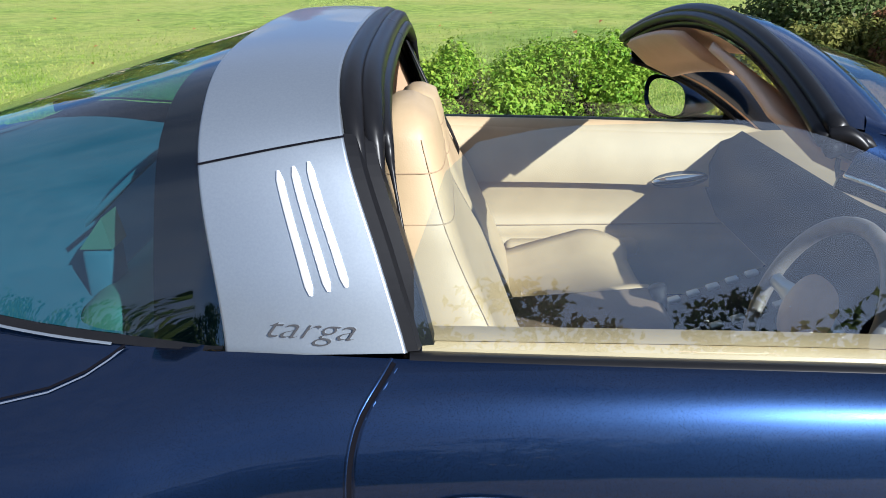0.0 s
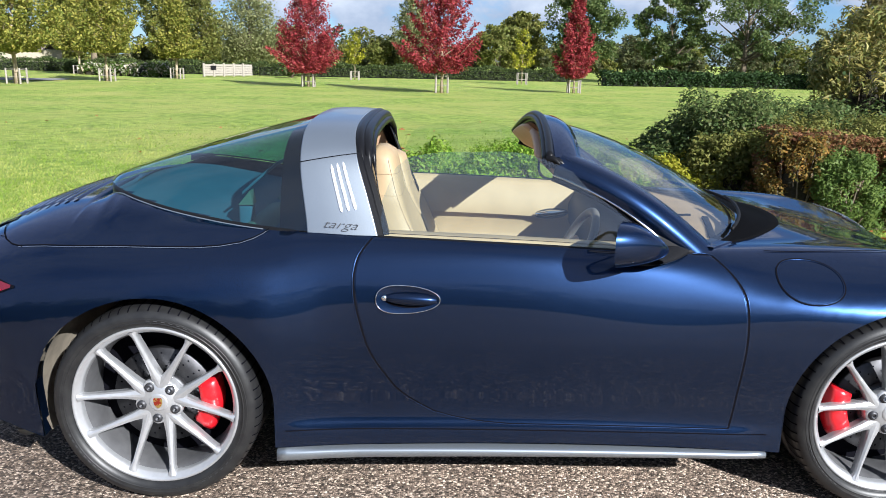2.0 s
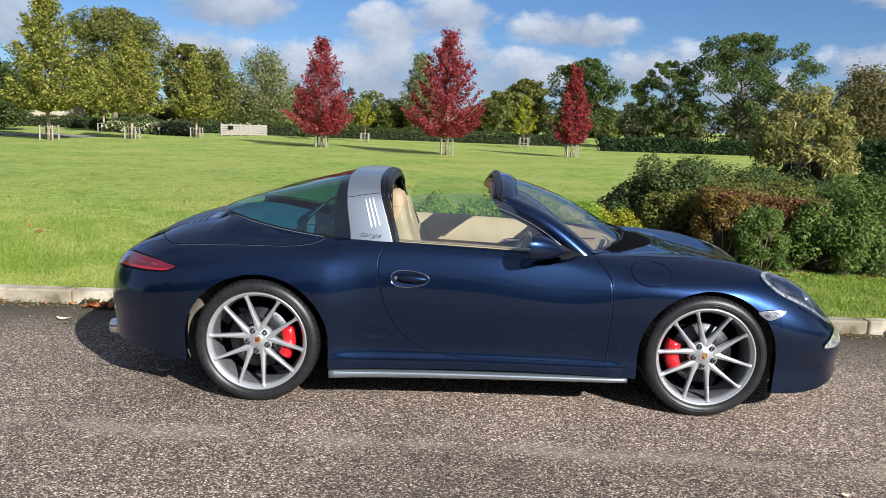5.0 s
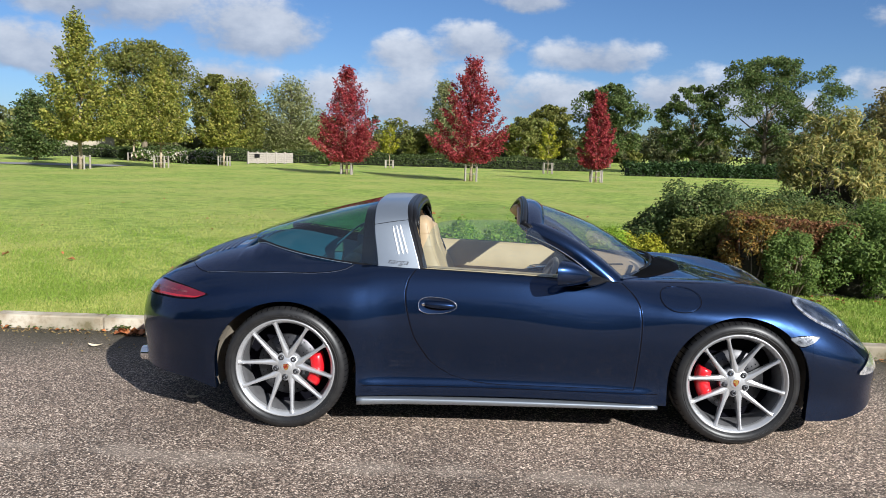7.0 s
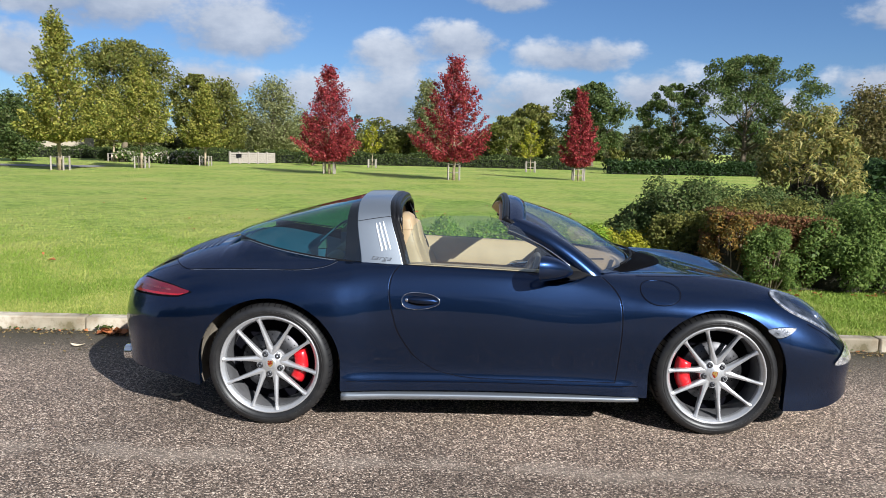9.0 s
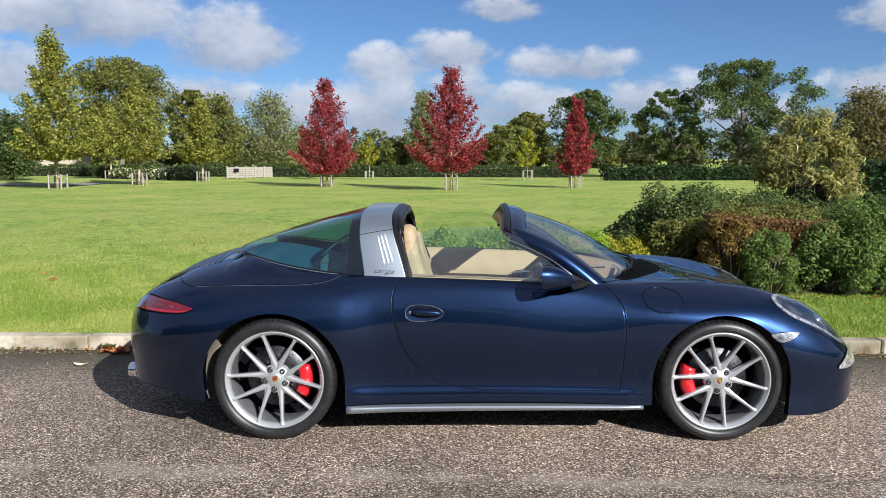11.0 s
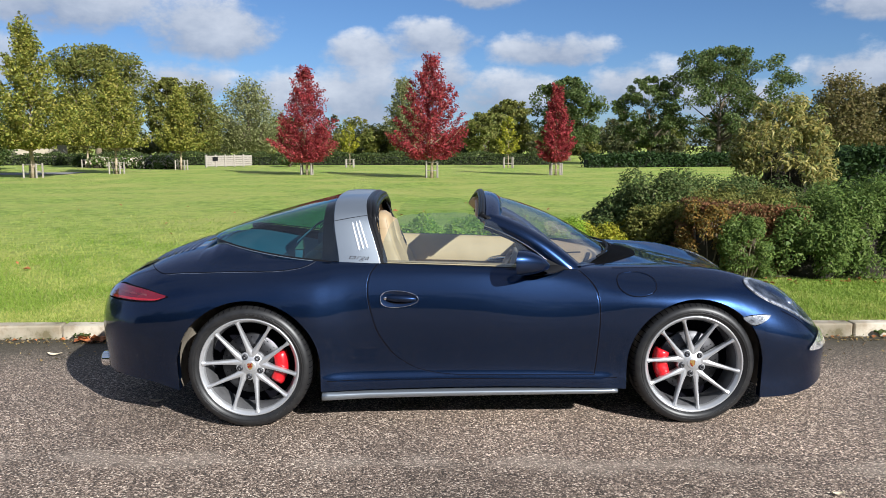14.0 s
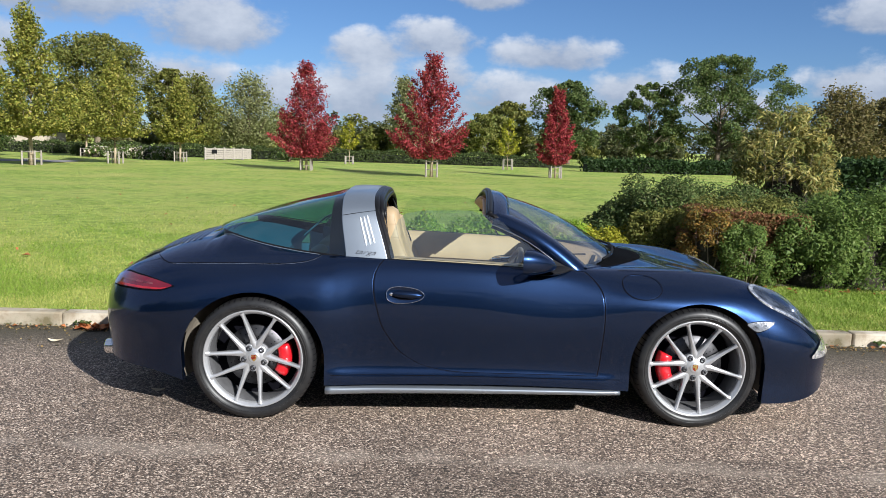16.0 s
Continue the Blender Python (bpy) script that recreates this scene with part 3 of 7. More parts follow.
def build_tree(label, x, y, height, half, base, shape, mat, seed, clumps=60, leaves_n=5000, leaf=0.16, spread=0.30, trunk=0.09, bark=None, category="tree", group="", name="tree", lean=0.0, aspect=0.6):
    t = thing(name, label, category, group)
    t.location = (x, y, lawn_z(x, y) - 0.03)
    if shape in ("cone", "column", "oval", "flame"):
        pts, cs = branch_crown(base, height, half, shape, clumps, leaves_n, spread, seed)
    else:
        pts, cs = crown_points(base, height, half, shape, clumps, leaves_n, spread, seed, lean)
    ob = new("crown", quads_mesh("crown", leaf_quads(pts, leaf, aspect), mat))
    ob.parent = t
    bm = bmesh.new()
    g = random.Random(seed)
    hgt = base + (height - base) * (0.92 if shape in ("cone", "column", "oval", "flame") else 0.5)
    line = [Vector((lean * max(0, k / 10 - 0.3) + 0.02 * hgt * math.sin(k * 1.3 + seed) * (k / 10), 0.02 * hgt * math.cos(k * 1.1 + seed) * (k / 10), hgt * k / 10)) for k in range(11)]
    add_tube(bm, line, [trunk * (1.25 if k == 0 else 1.0) * (1 - 0.86 * k / 10) for k in range(11)], 9)
    for c in cs[:: max(1, len(cs) // 26)]:
        z0 = max(base * 0.85, c[2] - 0.55 * math.hypot(c[0], c[1]) - 0.1 * height)
        k = min(9.99, z0 / hgt * 10)
        a = line[int(k)].lerp(line[int(k) + 1], k - int(k))
        e = Vector(c[:3])
        mid = a.lerp(e, 0.5) + Vector((g.uniform(-1, 1), g.uniform(-1, 1), -0.6)) * 0.05 * (e - a).length
        r0 = trunk * 0.42 * (1 - 0.6 * z0 / hgt)
        add_tube(bm, [a, mid, e], [r0, r0 * 0.6, r0 * 0.16], 5)
    tr = part("trunk", bm, bark or BARK, t)
    return t


def tree_guard(x, y, h, r, n=4):
    g = thing("tree_guard", "pale timber stakes and rails round a young tree", "tree guard", "tree guards on the lawn")
    g.location = (x, y, lawn_z(x, y) - 0.03)
    for k in range(n):
        a = math.pi / 4 + 2 * math.pi * k / n
        bm = bmesh.new()
        add_box(bm, (r * math.cos(a), r * math.sin(a), h / 2), (0.07, 0.07, h), pose(0, 0, 0, 0, 0, 20 * k), 0.008, 1)
        part("stake", bm, POST, g, smooth=False)
        b = a + 2 * math.pi / n
        for zz in (0.45 * h, 0.92 * h):
            bm = bmesh.new()
            add_tube(bm, [(r * math.cos(a), r * math.sin(a), zz), (r * math.cos(b), r * math.sin(b), zz)], 0.012, 5)
            part("rail", bm, POST, g)
    return g


# young trees on the lawn
YOUNG = "young trees on the lawn"
build_tree("young crimson autumn oak with a cone-shaped crown", -6.75, 34.2, 5.25, 1.75, 0.75, "cone", LEAF_RED, 11, 110, 15000, 0.105, 0.115, 0.065, PALEBARK, group=YOUNG)
build_tree("tall crimson autumn oak with an open crown", -0.40, 30.6, 5.45, 1.80, 0.95, "cone", LEAF_RED, 12, 100, 14000, 0.11, 0.10, 0.07, PALEBARK, group=YOUNG)
build_tree("slim crimson autumn oak with white stakes", 5.75, 33.4, 4.25, 0.85, 0.75, "column", LEAF_RED, 13, 80, 9500, 0.10, 0.16, 0.055, PALEBARK, group=YOUNG)
build_tree("tall young lime tree turning yellow, pale trunk", -19.05, 31.3, 6.95, 2.0, 1.5, "flame", LEAF_LIME, 14, 120, 17000, 0.135, 0.12, 0.10, PALEBARK, group=YOUNG)
build_tree("young yellow-green lime tree with stakes", -17.25, 36.4, 5.25, 1.85, 1.5, "flame", LEAF_LIME, 15, 90, 13000, 0.13, 0.125, 0.075, PALEBARK, group=YOUNG)
build_tree("small yellow-green lime tree", -15.9, 42.8, 5.0, 1.5, 1.3, "flame", LEAF_LIME, 16, 90, 12000, 0.14, 0.125, 0.075, PALEBARK, group=YOUNG)
build_tree("small lime tree farther back", -24.1, 48.3, 4.9, 1.9, 1.6, "flame", LEAF_LIME, 17, 80, 8000, 0.16, 0.14, 0.075, PALEBARK, group=YOUNG)
build_tree("thin lime-green sapling between stakes", -6.15, 48.4, 2.95, 0.75, 1.1, "oval", LEAF_YELLOW, 18, 26, 900, 0.15, 0.16, 0.035, PALEBARK, group=YOUNG)
build_tree("thin pale green sapling", 4.55, 46.0, 3.3, 0.85, 1.0, "oval", LEAF_YELLOW, 19, 26, 1000, 0.16, 0.16, 0.035, PALEBARK, group=YOUNG)
for gx, gy, gh, gr in ((-6.75, 34.2, 0.62, 0.36), (-0.40, 30.6, 0.80, 0.36), (5.75, 33.4, 0.62, 0.36), (-19.05, 31.3, 0.70, 0.42), (-17.25, 36.4, 0.68, 0.40), (-15.9, 42.8, 0.65, 0.40), (-24.1, 48.3, 0.6, 0.4), (-6.15, 48.4, 0.6, 0.36), (4.55, 46.0, 0.75, 0.4)):
    tree_guard(gx, gy, gh, gr)

# big trees beyond the lawn: label, x, y, height, half width, crown base, shape, material, clumps, leaves, leaf size
FAR = [
    ("broad old olive-green oak tree", -34.0, 73, 11.2, 5.0, 3.0, "round", LEAF_OLIVE, 200, 22000, 0.26),
    ("dark olive tree beside the old oak", -26.3, 72, 8.0, 2.3, 1.8, "round", LEAF_OLIVE, 100, 9000, 0.26),
    ("grey-green weeping birch beyond the lawn", -18.2, 70, 7.4, 3.3, 0.9, "oval", LEAF_GREY, 150, 13000, 0.22),
    ("olive birch with drooping twigs", -21.8, 66, 7.0, 2.3, 1.0, "oval", LEAF_OLIVE, 110, 10000, 0.22),
    ("slim grey-green birch beyond the hedge", -3.6, 78, 8.3, 2.0, 1.2, "oval", LEAF_GREY, 90, 8000, 0.24),
    ("green round-headed tree beyond the hedge", 12.6, 70, 7.8, 3.1, 1.2, "round", LEAF_DARK, 160, 16000, 0.24),
    ("dark green broadleaf tree beyond the hedge", 7.6, 78, 6.2, 2.5, 1.0, "round", LEAF_OLIVE, 110, 9000, 0.28),
    ("lime-green field maple behind the hedge", 5.0, 72, 4.6, 2.6, 0.6, "round", LEAF_MAPLE, 90, 7000, 0.28),
    ("spreading dark green oak beyond the lawn", 20.6, 52, 8.5, 4.4, 2.0, "round", LEAF_DARK, 150, 22000, 0.18),
    ("open dark green oak with bare limbs", 15.6, 52.5, 6.4, 2.5, 1.4, "round", LEAF_DARK, 90, 12000, 0.18),
    ("brown-olive autumn tree behind the shrubs", 26.5, 46, 5.8, 2.6, 0.8, "oval", LEAF_RUST, 140, 13000, 0.20),
    ("rusty autumn tree behind the shrubs", 30.5, 47, 5.4, 3.0, 0.6, "round", LEAF_RUST, 140, 13000, 0.20),
    # oak out of view, added to cast shade towards the far lawn
    ("unseen low broad oak added beside the shrub bed", 27.0, 15.0, 6.4, 3.4, 1.4, "round", LEAF_DARK, 120, 12000, 0.30),
    ("dark conifer with dense needles", -28.6, 44, 4.2, 1.6, 0.3, "oval", LEAF_DARK, 110, 10000, 0.18),
    ("small dark evergreen bush", -10.6, 50, 1.9, 0.9, 0.1, "dome", LEAF_DARK, 40, 3000, 0.18),
]
for i, (lab, x, y, h, hw, b, sh, mt, cl, ln, lf) in enumerate(FAR):
    build_tree(lab, x, y, h, hw, b, sh, mt, 40 + i, cl, ln, lf, 0.128 if y == 52 else 0.15 if y == 52.5 else 0.20, 0.03 * h)

# distant wood and the trees behind the viewer, which the paint and the glass mirror
def wood(name, label, x0, x1, y, count, lo, hi, mats, leaf, seed, per, depth=6):
    g = random.Random(seed)
    t = thing(name, label, "woodland", kind="stuff")
    for mt in mats:
        allq = []
        for k in range(count // len(mats)):
            x, yy, h = g.uniform(x0, x1), y + g.uniform(-depth, depth), g.uniform(lo, hi)
            pts, _ = crown_points(0.3, h, h * g.uniform(0.35, 0.55), "round", 26, per, 0.34, g.randrange(9999))
            allq.append(leaf_quads(pts + np.array((x, yy, 0)), leaf))
        o = new("crowns", quads_mesh("crowns", np.concatenate(allq), mt))
        o.parent = t
        tagged(o, kind="stuff")


wood("distant_wood", "far mixed wood along the horizon", -95, 95, 112, 130, 3.2, 6.4, (LEAF_FAR, LEAF_OLIVE, LEAF_FAR, LEAF_GREY, LEAF_FAR), 0.50, 3, 800)
wood("near_wood", "low mixed trees behind the lawn hedge", -60, 60, 84, 60, 1.6, 3.6, (LEAF_FAR, LEAF_OLIVE, LEAF_MAPLE, LEAF_FAR), 0.34, 4, 900)
wood("wood_across_road", "dense dark trees across the road", -60, 60, -31, 96, 5.2, 8.0, (LEAF_DARK, LEAF_SHADED_HEDGE), 0.36, 5, 1500)
# two unseen woods, added to keep sky light off the rear bumper
wood("unseen_wood_down_road", "unseen tall trees added beside the road's far end", -52, -34, 17, 26, 8.0, 12.0, (LEAF_DARK, LEAF_OLIVE), 0.42, 6, 1500, 12)
wood("unseen_wood_behind_road", "unseen tall dark trees added behind the road's far end", -56, -26, -30, 26, 9.0, 13.0, (LEAF_DARK, LEAF_SHADED_HEDGE), 0.42, 8, 1600, 7)
wood("wood_up_road", "trees beside the road's other end", 54, 78, -12, 44, 5.0, 8.0, (LEAF_DARK, LEAF_OLIVE), 0.40, 7, 1200, 30)


# hedges
def hedge(label, ends, width, height, mat, n, leaf, seed, group="", category="hedge", uneven=0.08, name="hedge", low=0.2):
    """A clipped hedge along a polyline: a dark core and a skin of leaves."""
    t = thing(name, label, category, group)
    g = np.random.default_rng(seed)
    p = [np.array(e, float) for e in ends]
    seg = [np.linalg.norm(b - a) for a, b in zip(p, p[1:])]
    allp = []
    bm = bmesh.new()
    for (a, b), L in zip(zip(p, p[1:]), seg):
        m = int(n * L / sum(seg))
        d = (b - a) / L
        side = np.array((-d[1], d[0]))
        s = g.uniform(0, L, m)
        face = (1 - low) * height
        k = g.uniform(0, 2 * face + width, m)
        q = np.where(k < face, -width / 2, np.where(k > face + width, width / 2, k - face - width / 2))
        z = np.where(k < face, k + low * height, np.where(k > face + width, k - face - width + low * height, height))
        wob = 1 + uneven * np.sin(s * 1.1 + seed) + uneven * np.sin(s * 2.9 + z * 2)
        c = np.stack([a[0] + d[0] * s + side[0] * q * wob, a[1] + d[1] * s + side[1] * q * wob, z * wob], axis=1)
        allp.append(c + g.normal(size=c.shape) * leaf * 0.5)
        mid, ang = (a + b) / 2, math.degrees(math.atan2(d[1], d[0]))
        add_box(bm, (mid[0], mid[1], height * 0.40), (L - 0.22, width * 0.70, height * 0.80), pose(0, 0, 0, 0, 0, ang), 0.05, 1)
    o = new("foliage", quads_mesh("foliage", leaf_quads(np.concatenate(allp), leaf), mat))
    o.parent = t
    # near-black colour of the core paints the shade deep inside the hedge
    part("core", bm, material("hedge core in painted shade", (0.012, 0.018, 0.008), rough=0.95, second=(0.02, 0.022, 0.012), scale=9), t, smooth=False)
    return t


hedge("low clipped green hedge across the lawn", [(-30, 55.5), (-14, 55), (9.5, 55)], 1.2, 0.90, LEAF_FARHEDGE, 26000, 0.13, 71)
hedge("clipped hedge at the lawn's end, shade painted into its leaves", [(9.8, 47.2), (24, 48.5), (44, 52)], 1.4, 0.82, LEAF_SHADED_HEDGE, 20000, 0.20, 72)
hedge("long low hedge beside the far path", [(-62, 58), (-30, 56)], 1.4, 0.9, LEAF_FARHEDGE, 14000, 0.14, 73)
hedge("long dark hedge across the road", [(-62, -23), (62, -23)], 2.2, 2.3, LEAF_SHADED_HEDGE, 26000, 0.30, 75)
hedge("tall hedge behind the shrub bed, shade painted into its leaves", [(9.0, 15.0), (26, 17)], 1.4, 1.25, LEAF_SHADED_HEDGE, 30000, 0.13, 74)


# shrubs in the bed beside the kerb
def shrub(label, x, y, rx, ry, h, mat, n, leaf, seed, aspect=0.5, clumps=40, twig=True, spread=0.30, base=0.05, name="shrub", extra=None):
    t = thing(name, label, "shrub", "shrubs in the bed")
    t.location = (x, y, lawn_z(x, y) - 0.02)
    g = np.random.default_rng(seed)
    cs = []
    for k in range(clumps):
        a, u = g.uniform(0, 2 * math.pi), g.uniform(0, 1)
        v = g.uniform(0.05, 1.0) ** 0.8
        r = (1 - (v * 0.92) ** 3.2) ** 0.5
        q = g.uniform(0.35, 1.0) ** 0.4
        cs.append((rx * r * q * math.cos(a), ry * r * q * math.sin(a), base + (h - base) * v * (0.86 + 0.18 * g.uniform())))
    cs = np.array(cs)
    pick = g.integers(0, clumps, n)
    d = g.normal(size=(n, 3))
    d /= np.linalg.norm(d, axis=1, keepdims=True)
    pts = cs[pick] + d * (spread * min(rx, ry, h) * g.uniform(0.35, 1.05, n) ** 0.6)[:, None]
    keep = pts[:, 2] > 0.01
    pts, d = pts[keep], d[keep]
    o = new("foliage", quads_mesh("foliage", leaf_quads(pts, leaf, aspect, out=d), mat))
    o.parent = t
    if extra:
        mt2, m2, lf2 = extra
        i = g.choice(len(pts), m2)
        o2 = new("new_growth", quads_mesh("new_growth", leaf_quads(pts[i] + d[i] * 0.03 + np.array((0, 0, 0.02)), lf2, aspect, out=d[i]), mt2))
        o2.parent = t
        tagged(o2, kind="stuff")
    bm = bmesh.new()
    gg = random.Random(seed)
    for c in cs[:: max(1, clumps // 26)]:
        b = Vector((c[0] * 0.35, c[1] * 0.35, 0.0))
        e = Vector(c)
        add_tube(bm, [b, b.lerp(e, 0.5) + Vector((gg.uniform(-0.04, 0.04), gg.uniform(-0.04, 0.04), 0)), e], [0.012, 0.008, 0.003], 5)
    part("stem", bm, BARK, t)
    # dense heart: a solid dark shape that paints the shade among the twigs
    if rx < 0.30:
        return t
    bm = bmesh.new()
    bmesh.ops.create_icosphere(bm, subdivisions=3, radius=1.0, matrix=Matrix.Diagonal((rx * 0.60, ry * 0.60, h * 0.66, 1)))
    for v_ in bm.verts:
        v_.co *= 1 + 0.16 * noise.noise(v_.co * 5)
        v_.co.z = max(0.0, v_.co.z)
    part("core", bm, SHRUB_SHADE, t)
    return t


SHRUB_SHADE = material("painted shade among twigs", (0.016, 0.016, 0.008), rough=0.95, second=(0.035, 0.028, 0.014), scale=30, bump=0.8, bump_scale=40, distance=0.03)
for i, (x, y, rx, h) in enumerate(((-0.15, 4.05, 0.55, 0.52), (0.55, 4.15, 0.60, 0.57), (1.20, 4.2, 0.55, 0.50))):
    shrub("bright green low evergreen shrub", x, y, rx, 0.5, h, LEAF_SHRUB, 15000, 0.034, 100 + i, 0.5, 46)
for i, (x, y, rx, h) in enumerate(((1.72, 4.35, 0.45, 0.42), (2.15, 4.5, 0.40, 0.40))):
    shrub("yellow-leaved low shrub in the bed", x, y, rx, 0.42, h, LEAF_YELLOW, 7500, 0.04, 110 + i, 0.5, 40)
for i, (x, y, rx, ry, h) in enumerate(((2.25, 5.2, 0.45, 0.6, 0.78), (2.68, 5.0, 0.60, 0.6, 1.04), (3.6, 5.3, 0.8, 0.6, 0.98), (4.5, 5.6, 0.9, 0.6, 0.98))):
    shrub("dark green dense shrub", x, y, rx, ry, h, LEAF_DARK, 14000, 0.042, 120 + i, 0.55, 60)
shrub("orange-tinted autumn shrub in the bed", 2.86, 3.60, 0.30, 0.32, 0.88, LEAF_ORANGE, 6500, 0.032, 130, 0.5, 50)
hedge("russet clipped hedge with bare brown twigs", [(2.80, 4.00), (3.98, 3.95)], 0.86, 0.84, LEAF_BROWN, 46000, 0.034, 132, "shrubs in the bed", uneven=0.03, low=0.02)
shrub("dark olive shrub in the bed", 2.50, 4.45, 0.36, 0.36, 0.74, LEAF_OLIVE, 9000, 0.04, 138, 0.5, 60)
shrub("russet and olive end of the clipped hedge", 2.90, 3.85, 0.31, 0.36, 0.80, LEAF_BROWN, 11000, 0.034, 139, 0.5, 90, spread=0.26, base=0.0)
shrub("olive clipped shrub top", 3.36, 4.02, 0.72, 0.40, 0.92, LEAF_OLIVE, 9000, 0.036, 137, 0.5, 80, base=0.55)
shrub("small green upright shrub", 3.16, 3.32, 0.27, 0.25, 0.68, LEAF_GREEN, 11000, 0.036, 140, 0.36, 64, spread=0.36, base=0.0)
for i, (x, y, rx, ry, h) in enumerate(((4.05, 3.55, 0.55, 0.5, 0.80), (4.55, 3.7, 0.65, 0.6, 1.02), (5.25, 3.75, 0.75, 0.6, 1.04), (6.2, 3.8, 0.8, 0.6, 1.05), (7.3, 3.9, 0.9, 0.6, 1.1))):
    shrub("leafy mid-green shrub beside the lawn", x, y, rx, ry, h, LEAF_GREEN, 17000, 0.042, 150 + i, 0.42, 60)
shrub("tall straw-yellow shrub with narrow leaves", 4.85, 6.2, 0.72, 0.6, 2.12, LEAF_STRAW, 9500, 0.10, 160, 0.22, 110, spread=0.22, base=0.35)
sheet("shrub_bed", [[Vector((x, y + 0.08 * math.sin(x * 2.1), lawn_z(x, y) + 0.012)) for x in np.linspace(-0.8, 9.5, 42)] for y in np.linspace(3.25, 6.4, 10)],
      material("dark soil", (0.05, 0.038, 0.026), rough=0.95, second=(0.09, 0.07, 0.045), scale=14, bump=0.9, bump_scale=30, distance=0.03), "dark soil of the shrub bed", category="soil")

# rose bed, fence and far roofs
for i in range(5):
    shrub("low rose bush with pale blooms", -23.0 + 1.35 * i, 47.6 - 0.6 * i, 0.8, 0.6, 0.75, LEAF_GREEN, 900, 0.14, 170 + i, 0.6, 24, extra=(LEAF_ROSE, 170, 0.17), name="rose_bush")
shrub("dark round evergreen bush", -25.2, 50.2, 0.8, 0.6, 0.75, LEAF_DARK, 1200, 0.14, 180, 0.6, 24)
fence = thing("fence", "pale weathered timber panel fence on the lawn", "fence")
for i in range(5):
    t0, t1 = i / 5, (i + 1) / 5
    a, b = Vector((-16.1, 48.6, 0)), Vector((-13.6, 51.5, 0))
    p, q = a.lerp(b, t0), a.lerp(b, t1)
    d = (q - p)
    ang = math.degrees(math.atan2(d.y, d.x))
    for k in range(5):
        bm = bmesh.new()
        add_box(bm, (*(p.lerp(q, 0.5)).xy, 0.22 + 0.15 * k), (d.length * 0.95, 0.03, 0.135), pose(0, 0, 0, 0, 0, ang), 0.006, 1)
        part("board", bm, POST, fence, smooth=False)
    bm = bmesh.new()
    add_box(bm, (p.x, p.y, 0.48), (0.12, 0.12, 0.96), pose(0, 0, 0, 0, 0, ang), 0.01, 1)
    part("post", bm, POST, fence, smooth=False)
bm = bmesh.new()
add_box(bm, (-15.6, 49.1, 0.66), (0.42, 0.03, 0.28), pose(0, 0, 0, 0, 0, 49), 0.01, 1)
part("sign", bm, BLACK, fence, smooth=False)

barn = thing("barn", "low far barn with a grey-brown tiled roof", "barn")
bm = bmesh.new()
add_box(bm, (-43, 76, 0.85), (7.0, 4.0, 1.7), None, 0.03, 1)
part("wall", bm, material("buff render", (0.42, 0.36, 0.28), rough=0.9, second=(0.33, 0.28, 0.22), scale=3), barn, smooth=False)
bm = bmesh.new()
add_grid(bm, [[Vector((x, 73.7, 1.6)), Vector((x, 73.7, 1.72)), Vector((x, 76, 3.15)), Vector((x, 78.3, 1.72)), Vector((x, 78.3, 1.6)), Vector((x, 76, 3.0))] for x in (-46.8, -39.2)], close=True)
bmesh.ops.holes_fill(bm, edges=bm.edges, sides=8)
bmesh.ops.recalc_face_normals(bm, faces=bm.faces)
part("roof", bm, material("grey-brown tiles", (0.17, 0.13, 0.11), rough=0.85, second=(0.25, 0.20, 0.17), scale=5, bump=0.5, bump_scale=12, distance=0.03), barn, smooth=False)

# ---------------------------------------------------------------- near grass and fallen leaves
def blades(x0, x1, y0, y1, n, h, mats, seed):
    """Mown blades in patches of two tones."""
    g = np.random.default_rng(seed)
    x, y = g.uniform(x0, x1, n), y0 + (2.1 * g.exponential(1.0, n)) % (y1 - y0)
    z = np.array([lawn_z(a, b) for a, b in zip(x, y)])
    a = g.uniform(0, 2 * math.pi, n)
    tone = np.sin(2.3 * x + 1.6 * np.sin(1.9 * y)) + np.sin(3.1 * y + 1.4 * np.sin(2.6 * x)) + 0.7 * np.sin(7.1 * x + 5.3 * y) + g.normal(size=n) * 0.9
    hh = h * g.uniform(0.5, 1.3, n) * np.where(tone > 0.2, 1.15, 0.85)
    w = 0.0035 * (1 + (y - 1.2) * 0.15)
    dx, dy = np.cos(a) * w, np.sin(a) * w
    lx, ly = g.normal(size=n) * hh * 0.5, g.normal(size=n) * hh * 0.5
    p = np.stack([np.stack([x - dx, y - dy, z - 0.004], 1), np.stack([x + dx, y + dy, z - 0.004], 1), np.stack([x + dx * 0.4 + lx, y + dy * 0.4 + ly, z + hh], 1), np.stack([x - dx * 0.4 + lx, y - dy * 0.4 + ly, z + hh], 1)], axis=1)
    for pick, mat, label in ((tone > 0.2, mats[0], "short mown green grass blades"), (tone <= 0.2, mats[1], "short mown yellowing grass blades")):
        tagged(new("grass", quads_mesh("grass", p[pick], mat)), label, "grass", kind="stuff")


GRASS = leaves("grass blades", [(0.121, 0.195, 0.026), (0.177, 0.260, 0.035), (0.233, 0.316, 0.051), (0.149, 0.223, 0.030)], 0.3, 0.55)
PALEGRASS = leaves("yellowing grass blades", [(0.202, 0.267, 0.044), (0.267, 0.322, 0.063), (0.350, 0.368, 0.092), (0.405, 0.396, 0.129)], 0.3, 0.55)
blades(-9.5, 6.5, 1.20, 13.0, 280000, 0.018, (GRASS, PALEGRASS), 21)


